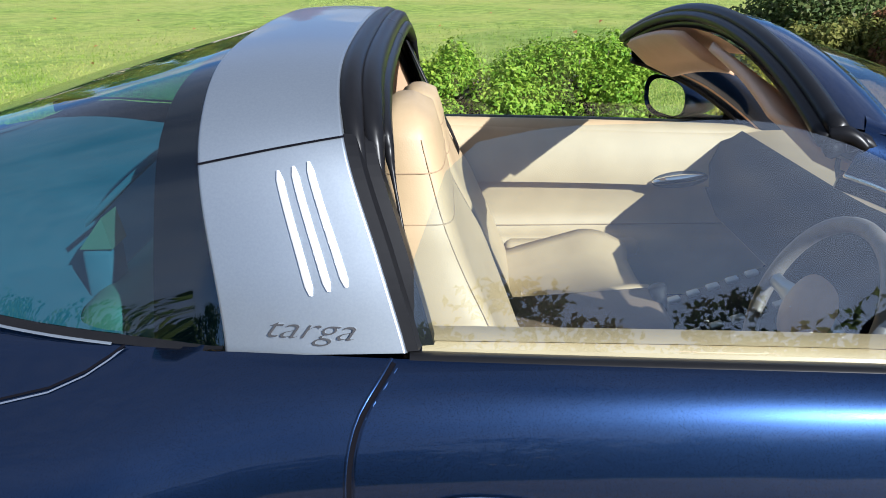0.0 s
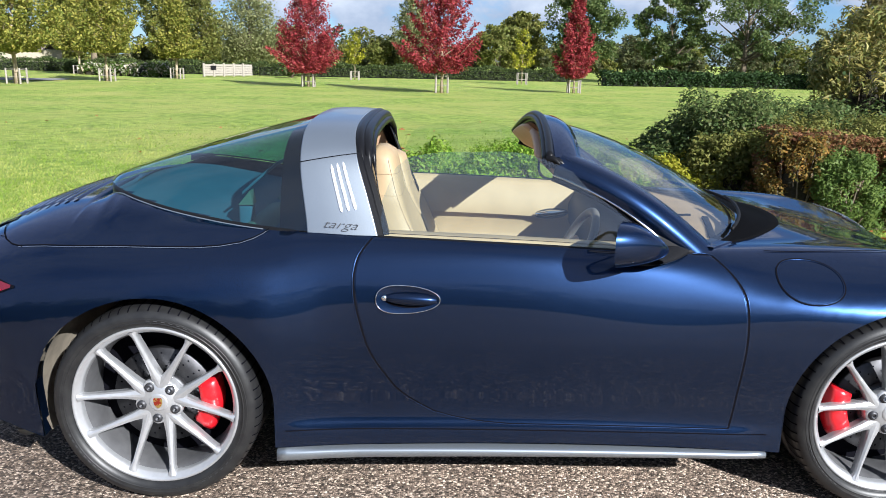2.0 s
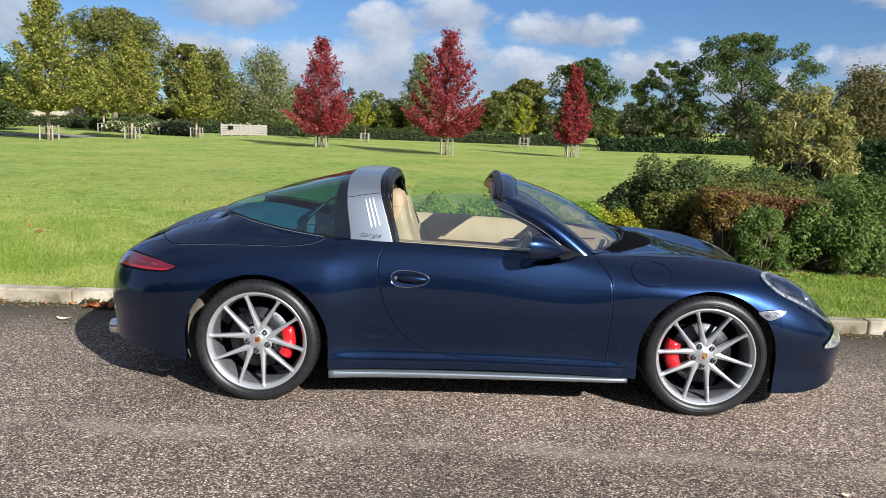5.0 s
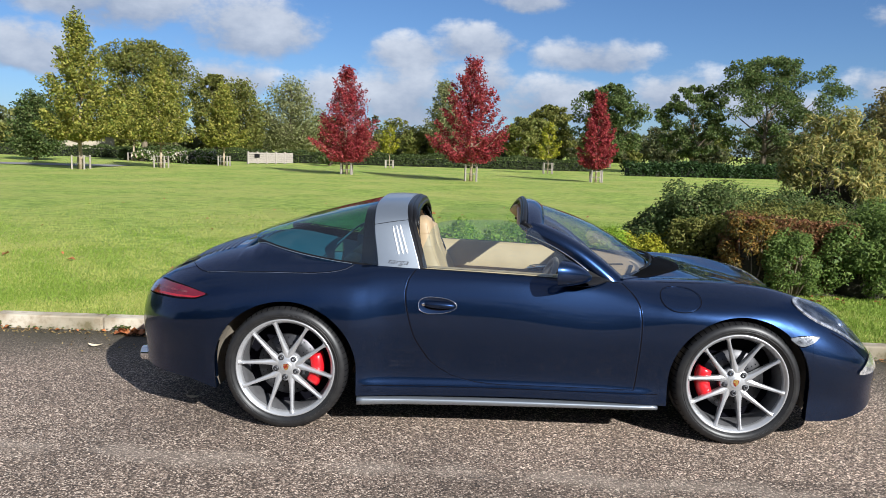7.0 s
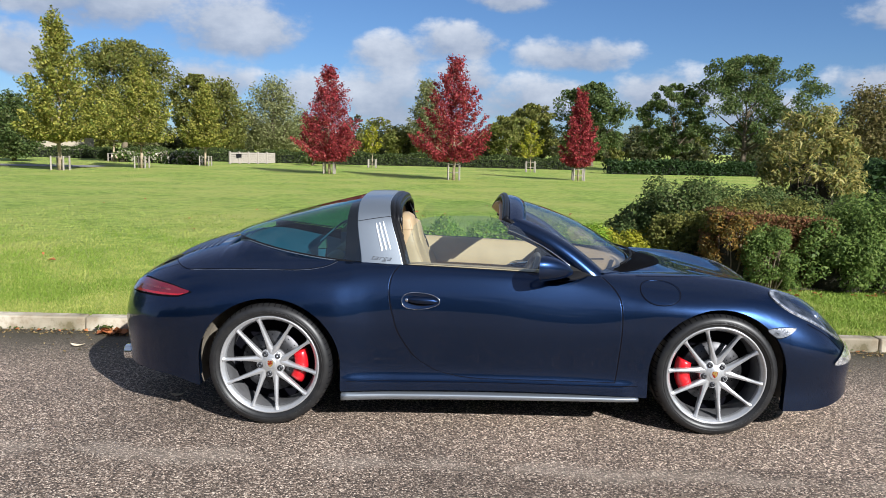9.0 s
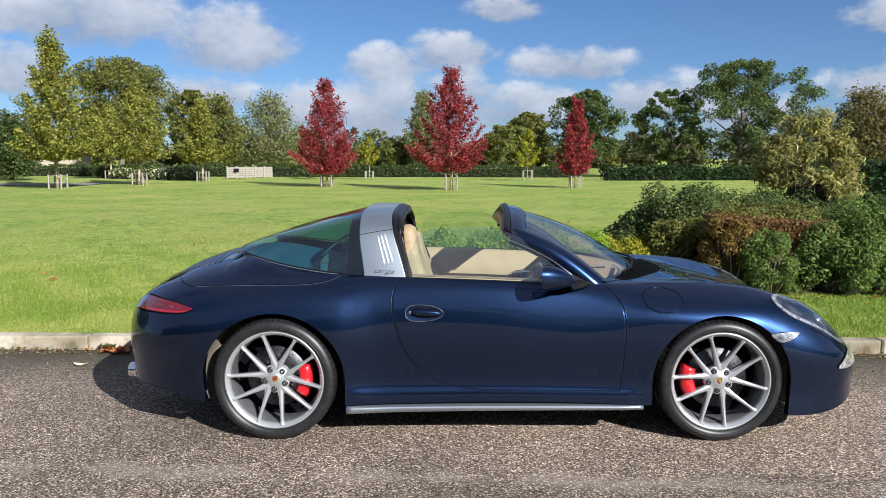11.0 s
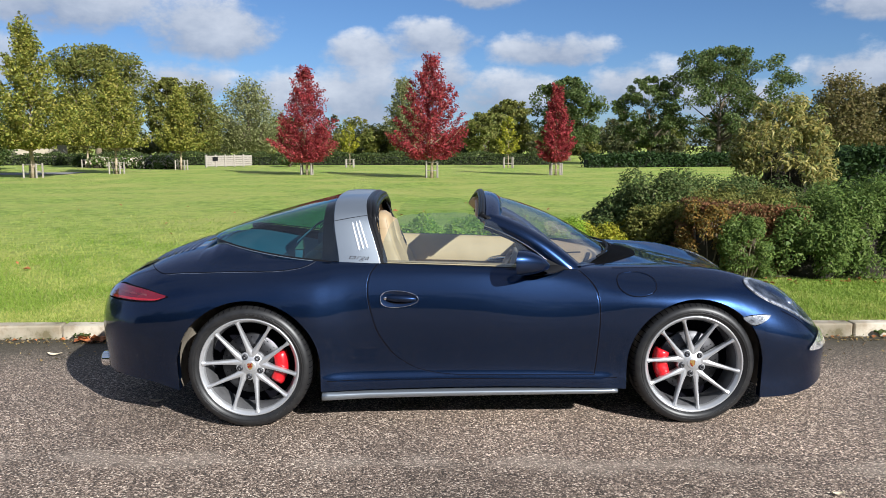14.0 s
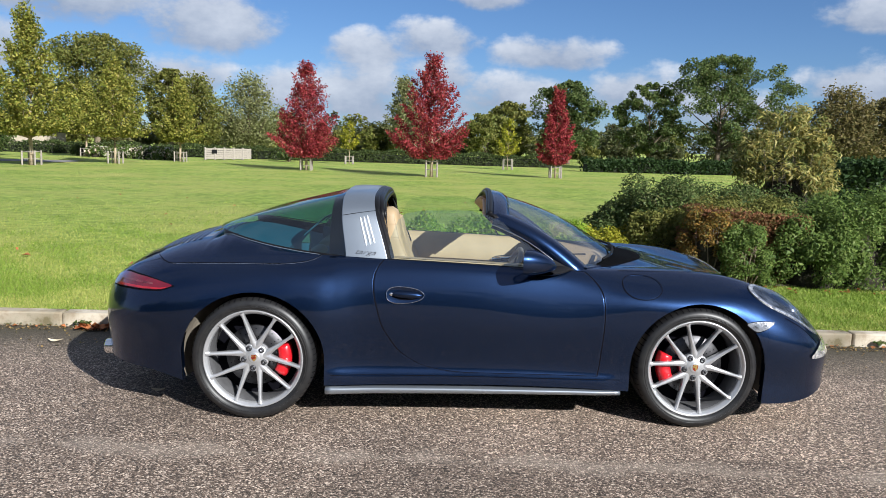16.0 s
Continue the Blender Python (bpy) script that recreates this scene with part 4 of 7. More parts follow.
def litter(name, label, x0, x1, y0, y1, z, n, size, mat, seed, category="leaves"):
    g = np.random.default_rng(seed)
    pts = np.stack([g.uniform(x0, x1, n), g.uniform(y0, y1, n), np.full(n, z + size * 0.25)], axis=1)
    o = new(name, quads_mesh(name, leaf_quads(pts, size, 0.7, up=2.5), mat))
    return tagged(o, label, category, kind="stuff")


litter("leaf_litter", "brown fallen leaves against the kerb", -3.05, -2.55, 0.93, 1.07, 0.005, 60, 0.075, DRY, 31)
litter("leaf_litter", "brown fallen leaves along the gutter", -6, 6, 1.0, 1.085, 0.003, 130, 0.04, DRY, 32)
litter("leaf_litter", "crumbled brown and straw leaf bits in the gutter", -6.5, 6.5, 0.93, 1.09, 0.002, 2600, 0.019, CRUMB, 36)
litter("leaf_litter", "scattered pale leaf bits on the asphalt", -6.5, 6.5, 0.45, 1.0, 0.001, 420, 0.020, CRUMB, 37)
litter("leaf_litter", "few fallen leaves on the lawn", -9, 6, 1.6, 16, 0.10, 46, 0.09, DRY, 33)
litter("leaf_litter", "few fallen leaves under the shrubs", 2.0, 6.0, 2.75, 3.2, 0.105, 60, 0.05, DRY, 34)
litter("weeds", "small green weeds in the gutter", -5.5, 6, 1.05, 1.09, 0.01, 300, 0.024, LEAF_DARK, 35, "weeds")
for wx in (-4.42, -4.12, -3.05, 3.4):
    litter("weeds", "leafy weed growing against the kerb", wx - 0.06, wx + 0.06, 1.03, 1.085, 0.03, 26, 0.045, LEAF_DARK, int(50 + 10 * wx), "weeds")
PALELEAF = leaves("pale dry leaf", [(0.62, 0.52, 0.36), (0.66, 0.56, 0.40)], 0.1)
for lx, ly, ln, lw in ((-3.04, 0.60, 0.055, 0.028), (-1.90, -0.47, 0.042, 0.022), (1.58, -1.77, 0.030, 0.016)):
    bm = bmesh.new()
    add_grid(bm, [[Vector((lx + ln * u, ly + lw * v * (1 - u * u), 0.006 + 0.29 * ln * u * u + 0.006 * v * v)) for u in np.linspace(-1, 1, 9)] for v in np.linspace(-1, 1, 5)])
    tagged(part("fallen_leaf", bm, PALELEAF), "single pale dry leaf on the asphalt", "leaf", "fallen leaves on the road")

import functools

# ---------------------------------------------------------------- the car
car = thing("sports_car", "dark navy open targa sports car with silver roll bar, parked", "car")
XR, XF, ZR, ZF, ARCH = -1.220, 1.228, 0.345, 0.340, 0.370


def end_factor(x):
    if x > 1.5:
        return max(0.0, 1 - min(1.0, (x - 1.5) / 0.70) ** 2.75) ** (1 / 2.35)
    if x < -1.5:
        return max(0.0, 1 - min(1.0, (-1.5 - x) / 0.75) ** 2.6) ** (1 / 2.4)
    return 1.0


W_MAX = curve((-2.3, 0.915), (-1.6, 0.918), (-1.25, 0.926), (-0.98, 0.927), (-0.87, 0.921), (-0.77, 0.902), (-0.68, 0.884), (-0.58, 0.874), (-0.45, 0.870), (0, 0.869), (0.5, 0.874), (0.9, 0.892), (1.25, 0.903), (1.5, 0.893), (2.2, 0.885))
Z_MAX = curve((-2.3, 0.50), (-1.9, 0.56), (-1.2, 0.62), (-0.5, 0.60), (0.6, 0.58), (1.3, 0.60), (1.7, 0.52), (2.2, 0.36))
Z_LOW = curve((-2.3, 0.31), (-2.15, 0.266), (-1.96, 0.256), (-1.764, 0.240), (-1.63, 0.203), (-1.55, 0.19), (-0.85, 0.205), (0.85, 0.205), (1.55, 0.150), (1.8, 0.152), (1.95, 0.172), (2.1, 0.215), (2.2, 0.26))
W_LOW = curve((-2.3, 0.84), (-1.6, 0.86), (-0.85, 0.910), (-0.72, 0.888), (-0.6, 0.876), (-0.45, 0.870), (0.5, 0.868), (0.9, 0.875), (1.6, 0.86), (2.2, 0.86))
W_UP = curve((-2.3, 0.83), (-1.7, 0.85), (-1.25, 0.878), (-0.98, 0.875), (-0.87, 0.868), (-0.77, 0.856), (-0.68, 0.848), (-0.58, 0.844), (-0.45, 0.842), (0, 0.842), (0.5, 0.838), (0.75, 0.852), (0.95, 0.866), (1.25, 0.860), (1.6, 0.820), (2.2, 0.80))
W_CREST = curve((-2.3, 0.70), (-1.7, 0.715), (-1.3, 0.735), (-0.9, 0.742), (-0.5, 0.757), (0, 0.768), (0.4, 0.762), (0.6, 0.742), (0.8, 0.695), (1.0, 0.672), (1.3, 0.664), (1.6, 0.660), (2.2, 0.66))
Z_CREST = curve((-2.25, 0.60), (-2.2, 0.655), (-2.12, 0.71), (-2.0, 0.772), (-1.85, 0.822), (-1.6, 0.868), (-1.3, 0.893), (-1.0, 0.904), (-0.75, 0.902), (-0.5, 0.893), (-0.25, 0.886), (0, 0.878), (0.2, 0.870), (0.4, 0.862),
                (0.6, 0.854), (0.8, 0.849), (1.0, 0.848), (1.25, 0.842), (1.45, 0.822), (1.62, 0.775), (1.78, 0.705), (1.92, 0.605), (2.05, 0.505), (2.13, 0.44), (2.19, 0.37))
Z_MID = curve((-2.25, 0.62), (-2.2, 0.69), (-2.12, 0.752), (-2.03, 0.812), (-1.9, 0.872), (-1.75, 0.930), (-1.6, 0.968), (-1.5, 0.990), (-1.35, 0.97), (-1.1, 0.95), (-0.7, 0.925), (0, 0.90), (0.6, 0.91),
              (0.85, 0.892), (1.0, 0.868), (1.25, 0.822), (1.5, 0.765), (1.7, 0.708), (1.85, 0.648), (2.0, 0.565), (2.1, 0.49), (2.16, 0.42), (2.19, 0.37))


G_W = curve((-1.585, 0.0), (-1.58, 0.13), (-1.56, 0.26), (-1.50, 0.44), (-1.42, 0.545), (-1.30, 0.625), (-1.05, 0.700), (-0.76, 0.738))
G_Z = curve((-1.585, 1.002), (-1.50, 1.000), (-1.42, 0.990), (-1.30, 0.968), (-1.05, 0.928), (-0.76, 0.899))
G_TOP = curve((-1.585, 1.004), (-1.47, 1.048), (-1.30, 1.105), (-1.13, 1.153), (-0.95, 1.199), (-0.76, 1.247))


def spline(ctrl, per=12):
    """A dense Catmull-Rom line through (w, z) control points."""
    c = [np.array(p, float) for p in ctrl]
    c = [2 * c[0] - c[1]] + c + [np.array((-c[-2][0], c[-2][1]))]
    out = []
    for i in range(1, len(c) - 2):
        for k in range(per):
            t = k / per
            p0, p1, p2, p3 = c[i - 1], c[i], c[i + 1], c[i + 2]
            out.append(0.5 * (2 * p1 + (p2 - p0) * t + (2 * p0 - 5 * p1 + 4 * p2 - p3) * t * t + (3 * p1 - p0 - 3 * p2 + p3) * t**3))
    out.append(c[-2])
    return np.array(out)


@functools.lru_cache(maxsize=4000)
def section(x):
    """The half section of the shell at x, as a dense line, and the index of its crest."""
    e = end_factor(x)
    zl, zm, zs, zc = Z_LOW(x), Z_MAX(x), Z_CREST(x), Z_MID(x)
    zm = min(zm, zl + 0.6 * (zs - zl))
    z1 = zl + 0.36 * (zm - zl)
    z4 = zs - (0.36 + 0.07 * math.exp(-((x - 0.98) / 0.30) ** 2)) * (zs - zm)
    w1 = 0.45 * W_LOW(x) + 0.55 * W_MAX(x) - 0.012
    ws = W_CREST(x)
    front = x > 0
    f6, f7 = (0.22, 0.03) if front else (0.62, 0.93)
    if -1.45 < x < 0.62:
        f6, f7 = 0.5, 0.9
    rock = min(1.0, max(0.0, (0.82 - abs(x + 0.02)) / 0.10))
    rock = rock * rock * (3 - 2 * rock)
    z_r = zl + 0.40 * (z1 - zl)
    w_r = W_LOW(x) + 0.40 * (w1 - W_LOW(x))
    ctrl = [((W_LOW(x) + 0.006 * rock) * e, zl), ((w_r + 0.007 * rock) * e, z_r - 0.006 * rock), ((w1 - 0.002 * rock) * e, z1 - 0.012 * rock), (W_MAX(x) * e, zm), (W_UP(x) * e, z4), (ws * e, zs), (ws * 0.74 * e, zs + f6 * (zc - zs)), (ws * 0.38 * e, zs + f7 * (zc - zs) if not front else zc + 0.04 * (zs - zc)), (0.0, zc)]
    if -1.55 < x < -0.78:
        k = min(1.0, (x + 1.55) / 0.14)
        k = k * k * (3 - 2 * k)
        gw, gz = min(G_W(x) + 0.010, ws - 0.02), G_Z(x) - 0.006
        std = ctrl[6]
        ctrl[6] = (std[0] + (gw - std[0]) * k, std[1] + (gz - std[1]) * k)
        ctrl[7] = (ctrl[6][0] * 0.5, ctrl[6][1] + 0.01)
    return spline(ctrl), 5 * 12


def arch_reach(xh, side):
    """How far an arch reaches along the car, ahead of and behind its wheel."""
    if xh < 0:
        return 0.402 if side < 0 else 0.384
    return 0.376


def low_edge(x):
    for xh, zh in ((XR, ZR), (XF, ZF)):
        rx = arch_reach(xh, x - xh)
        if abs(x - xh) <= rx:
            return zh + ARCH * math.sqrt(max(0.0, 1 - ((x - xh) / rx) ** 2))
    return Z_LOW(x)


def resample(line, n):
    d = np.concatenate([[0], np.cumsum(np.linalg.norm(np.diff(line, axis=0), axis=1))])
    if d[-1] < 1e-9:
        return np.repeat(line[:1], n, axis=0)
    s = np.linspace(0, d[-1], n)
    return np.stack([np.interp(s, d, line[:, k]) for k in range(2)], axis=1)


def cut_low(line, crest, z):
    side = line[: crest + 1]
    i = int(np.argmax(side[:, 1] >= z))
    if i == 0:
        return side
    a, b = side[i - 1], side[i]
    t = (z - a[1]) / max(1e-9, b[1] - a[1])
    return np.vstack([[a + (b - a) * t], side[i:]])


def side_w(x, z):
    line, crest = section(x)
    return float(np.interp(z, line[: crest + 1, 1], line[: crest + 1, 0]))


def top_z(x, w):
    line, crest = section(x)
    t = line[int(np.argmax(line[:, 0])):][::-1]
    return float(np.interp(w, t[:, 0], t[:, 1]))


def on_side(x, z, lift=0.0):
    """The point of the near flank at (x, z), lifted along the normal, and the normal."""
    h = 0.004
    w = side_w(x, z)
    dx = (side_w(x + h, z) - side_w(x - h, z)) / (2 * h)
    if z > Z_CREST(x) - 0.07 and w < section(x)[0][:, 0].max() - 0.02:
        n = on_top(x, -w)[1]
        return Vector((x, -w, z)) + n * lift, n
    dz = (side_w(x, z + h) - side_w(x, z - h)) / (2 * h)
    n = Vector((-dx, -1, -dz)).normalized()
    return Vector((x, -w, z)) + n * lift, n


def on_top(x, y, lift=0.0):
    h = 0.004
    z = top_z(x, abs(y))
    dx = (top_z(x + h, abs(y)) - top_z(x - h, abs(y))) / (2 * h)
    dy = (top_z(x, abs(y + h)) - top_z(x, abs(y - h))) / (2 * h)
    n = Vector((-dx, -dy, 1)).normalized()
    return Vector((x, y, z)) + n * lift, n


def stations():
    xs = [-2.25 + 0.75 * (1 - math.cos(math.pi / 2 * k / 26)) for k in range(27)]
    xs += [2.20 - 0.70 * (1 - math.cos(math.pi / 2 * k / 26)) for k in range(27)]
    for xh in (XR, XF):
        xs += [xh + arch_reach(xh, math.cos(math.pi * k / 36)) * math.cos(math.pi * k / 36) for k in range(37)] + [xh - arch_reach(xh, -1) - 0.002, xh + arch_reach(xh, 1) + 0.002]
    xs += list(np.linspace(-0.86, 0.86, 58))
    xs = sorted(xs)
    keep = [xs[0]]
    for x in xs[1:]:
        if x - keep[-1] > 0.0008:
            keep.append(x)
    return keep


def build_shell():
    bm = bmesh.new()
    rows = {1: [], -1: []}
    sts = stations()
    for x in sts:
        line, crest = section(x)
        side = resample(cut_low(line, crest, low_edge(x)), 30)
        top = resample(line[crest:], 14)[1:]
        lip = [(max(0, side[0][0] - 0.05), side[0][1] + 0.004), (max(0, side[0][0] - 0.012), side[0][1] - 0.001)]
        half = lip + [tuple(p) for p in side] + [tuple(p) for p in top]
        for s in (1, -1):
            rows[s].append([Vector((x, -s * w, z)) for w, z in half])
    for s in (1, -1):
        add_grid(bm, rows[s] if s == 1 else [r[::-1] for r in rows[s]])
    bmesh.ops.remove_doubles(bm, verts=bm.verts, dist=0.0003)
    # the cockpit and the space under the rear glass are open
    hole = []
    for f in bm.faces:
        c = f.calc_center_median()
        if c.z < 0.86:
            continue
        lim = W_CREST(c.x) - 0.022 if c.x > -0.78 else G_W(c.x) - 0.02
        if -1.50 < c.x < 0.880 - 0.330 * (c.y / 0.715) ** 2 and abs(c.y) < lim:
            hole.append(f)
    bmesh.ops.delete(bm, geom=hole, context="FACES")
    bm.normal_update()
    for f in bm.faces:
        c = f.calc_center_median()
        way = Vector((math.copysign(max(0, abs(c.x) - 1.6) * 2, c.x), c.y, c.z - 0.45))
        if f.normal.dot(way) < 0:
            f.normal_flip()
    return bm


body = part("body", build_shell(), PAINT, car, "dark navy metallic painted body shell")


def true_normals(ob):
    """Give the shell the normals of its smooth sections."""
    me = ob.data
    out = []
    for v in me.vertices:
        x, y, z = v.co
        if abs(x - 2.20) < 0.02 or abs(x + 2.25) < 0.02:
            out.append(v.normal.copy())
            continue
        zc = Z_CREST(x)
        if z < zc - 0.006:
            w = side_w(x, z)
            if abs(w - abs(y)) > 0.004:
                out.append(v.normal.copy())
                continue
            n = on_side(x, z)[1]
            n = Vector((n.x, n.y if y < 0 else -n.y, n.z))
        else:
            n = on_top(x, y)[1]
        out.append(n)
    me.normals_split_custom_set_from_vertices(out)


true_normals(body)


def add_strip(bm, pts, normals, width, mat_index=0, close=False):
    """A flat ribbon along points that lies in the surface with those normals."""
    rows = []
    k = len(pts)
    for i in range(k):
        a, b = (pts[(i - 1) % k], pts[(i + 1) % k]) if close else (pts[max(0, i - 1)], pts[min(k - 1, i + 1)])
        side = (b - a).normalized().cross(normals[i]).normalized() * width / 2
        rows.append([pts[i] - side, pts[i] + side])
    if close:
        rows.append(rows[0])
    add_grid(bm, rows, mat_index)


def side_line(pairs, lift, dense=0.02):
    """Points and normals along a polyline of (x, z) pairs on the near flank."""
    pts, nor = [], []
    for (x0, z0), (x1, z1) in zip(pairs, pairs[1:]):
        n = max(1, int(math.hypot(x1 - x0, z1 - z0) / dense))
        for k in range(n):
            p, q = on_side(x0 + (x1 - x0) * k / n, z0 + (z1 - z0) * k / n, lift)
            pts.append(p), nor.append(q)
    p, q = on_side(*pairs[-1], lift)
    return pts + [p], nor + [q]


# doors: skins that stand a hair proud inside a dark gap
DOOR_L = curve((0.287, -0.06), (0.292, -0.14), (0.303, -0.22), (0.318, -0.29), (0.348, -0.355), (0.395, -0.425), (0.459, -0.477), (0.53, -0.522), (0.623, -0.553), (0.69, -0.570), (0.755, -0.578), (0.80, -0.576), (0.85, -0.560), (0.895, -0.522))
DOOR_R = curve((0.285, 0.672), (0.31, 0.677), (0.43, 0.688), (0.52, 0.694), (0.636, 0.697), (0.70, 0.693), (0.755, 0.682), (0.80, 0.653), (0.85, 0.598), (0.895, 0.530))


def door_outline():
    zs = list(np.linspace(0.892, 0.31, 40)) + [0.303, 0.297, 0.292, 0.289, 0.287]
    left = [(DOOR_L(z), min(z, Z_CREST(DOOR_L(z)) - 0.003)) for z in zs]
    right = [(DOOR_R(z), min(z, Z_CREST(DOOR_R(z)) - 0.003)) for z in zs[::-1]]
    return left + right


def build_door():
    bm = bmesh.new()
    rows = []
    for z in [0.287, 0.289, 0.292, 0.297, 0.303] + list(np.linspace(0.311, 0.8835, 36)):
        a, b = DOOR_L(z) + 0.003, DOOR_R(z) - 0.003
        row = []
        for k in range(49):
            x = a + (b - a) * (0.5 - 0.5 * math.cos(math.pi * k / 48))
            zz = min(z, Z_CREST(x) - 0.004)
            row.append(on_side(x, zz, -0.004 if k in (0, 48) else 0.0016)[0])
        rows.append(row)
    add_grid(bm, rows)
    bmesh.ops.recalc_face_normals(bm, faces=bm.faces)
    return bm


door = part("door", build_door(), PAINT, car, "navy painted driver's door, shut")
bm = bmesh.new()
add_strip(bm, *side_line(door_outline(), 0.0012, 0.012), 0.0062)
part("door_gap", bm, GAP, car)
# rolled panel edges either side of the gap
for grow, nm in ((0.0046, "panel_edge"), (-0.0046, "door_edge")):
    out = door_outline()
    cx, cz = 0.06, 0.60
    mid = []
    for i, (x, z) in enumerate(out):
        a, b = out[max(0, i - 1)], out[min(len(out) - 1, i + 1)]
        tx, tz = b[0] - a[0], b[1] - a[1]
        ln = math.hypot(tx, tz) or 1
        mid.append((x + tz / ln * grow, z - tx / ln * grow))
    bm = bmesh.new()
    pts, nor = side_line(mid, 0.0006, 0.012)
    rows = []
    for i in range(len(pts)):
        side = (pts[min(len(pts) - 1, i + 1)] - pts[max(0, i - 1)]).normalized().cross(nor[i]).normalized()
        rows.append([pts[i] + side * 0.0022, pts[i] + side * 0.0012 + nor[i] * 0.0008, pts[i] - side * 0.0012 + nor[i] * 0.0008, pts[i] - side * 0.0022])
    add_grid(bm, rows)
    bmesh.ops.recalc_face_normals(bm, faces=bm.faces)
    part(nm, bm, PAINT, car if grow > 0 else door)

# rear clamshell and fuel flap seams
bm = bmesh.new()
SEAM = [(-1.70, 0.836), (-1.60, 0.845), (-1.35, 0.855), (-1.10, 0.860), (-1.02, 0.865), (-0.95, 0.875), (-0.91, 0.887), (-0.885, 0.899), (-0.868, 0.910)]
add_strip(bm, *side_line(SEAM, 0.0014), 0.0035)
part("clamshell_gap", bm, GAP, car)
# bright ribbon paints a highlight along the seam's lower edge
bm = bmesh.new()
add_strip(bm, *side_line([(x, z - 0.0035) for x, z in SEAM], 0.0016), 0.0024)
part("seam_edge", bm, CHROME, car)
for line in ([(-1.685, -0.750), (-1.735, -0.722), (-1.775, -0.682), (-1.805, -0.635), (-1.835, -0.575), (-1.86, -0.50)], [(-1.795, -0.655), (-1.86, -0.638), (-1.93, -0.612), (-2.00, -0.575), (-2.04, -0.545)]):
    bm = bmesh.new()
    pts, nor = [], []
    for (xa, ya), (xb, yb) in zip(line, line[1:]):
        for k in range(5):
            p, q = on_top(xa + (xb - xa) * k / 5, ya + (yb - ya) * k / 5, 0.0016)
            pts.append(p), nor.append(q)
    add_strip(bm, pts, nor, 0.0042)
    part("deck_gap", bm, GAP, car)


def inside(p):
    line, _ = section(p.x)
    return abs(p.y) <= line[:, 0].max() and p.z <= top_z(p.x, abs(p.y))


def flap_ring(radius, lift, n=64):
    pts, nor = [], []
    o, _ = on_side(0.910, 0.788)
    nn = Vector((0.08, -0.76, 0.64)).normalized()
    u = Vector((1, 0, -0.06))
    u = (u - nn * u.dot(nn)).normalized()
    v = nn.cross(u)
    for k in range(n):
        a = 2 * math.pi * k / n
        q = o + (u * math.copysign(abs(math.cos(a)) ** 0.9, math.cos(a)) + v * math.copysign(abs(math.sin(a)) ** 0.9, math.sin(a)) * 0.88) * radius
        # drop the ring on the shell along the flap's own normal
        lo, hi = -0.12, 0.12
        for _ in range(24):
            mid = (lo + hi) / 2
            lo, hi = (mid, hi) if inside(q + nn * mid) else (lo, mid)
        pts.append(q + nn * (lo + lift)), nor.append(nn)
    return pts, nor


bm = bmesh.new()
add_strip(bm, *flap_ring(0.108, 0.0020), 0.0045, close=True)
part("fuel_flap_gap", bm, GAP, car)
bm = bmesh.new()
ring = flap_ring(0.1045, 0.0006)[0]
add_tube(bm, ring + [ring[0]], 0.0022, 6, caps=False)
part("fuel_flap_edge", bm, PAINT, car)

# hood and deck gaps
for ys in (1, -1):
    bm = bmesh.new()
    pts, nor = [], []
    for k in range(40):
        x = 0.80 + 0.90 * k / 39
        p, q = on_top(x, -ys * (0.680 - 0.10 * (k / 39) ** 1.3 - 0.02 * k / 39), 0.0015)
        pts.append(p), nor.append(q)
    add_strip(bm, pts, nor, 0.006)
    part("hood_gap", bm, GAP, car)


# ---- greenhouse
def arch_profile(n=30):
    """Half of the bar's arch, from foot to crown, as (w, z)."""
    c = [(0.741, 0.893), (0.705, 1.00), (0.652, 1.12), (0.598, 1.178), (0.515, 1.219), (0.390, 1.239), (0.20, 1.249), (0.0, 1.252)]
    return resample(spline(c, 10), n)


def bar_edges(z):
    rear = curve((0.85, -0.742), (0.90, -0.745), (1.12, -0.778), (1.20, -0.782), (1.29, -0.785))(z)
    fore = curve((0.85, -0.497), (0.90, -0.510), (1.00, -0.540), (1.15, -0.588), (1.22, -0.602), (1.29, -0.606))(z)
    return rear, fore


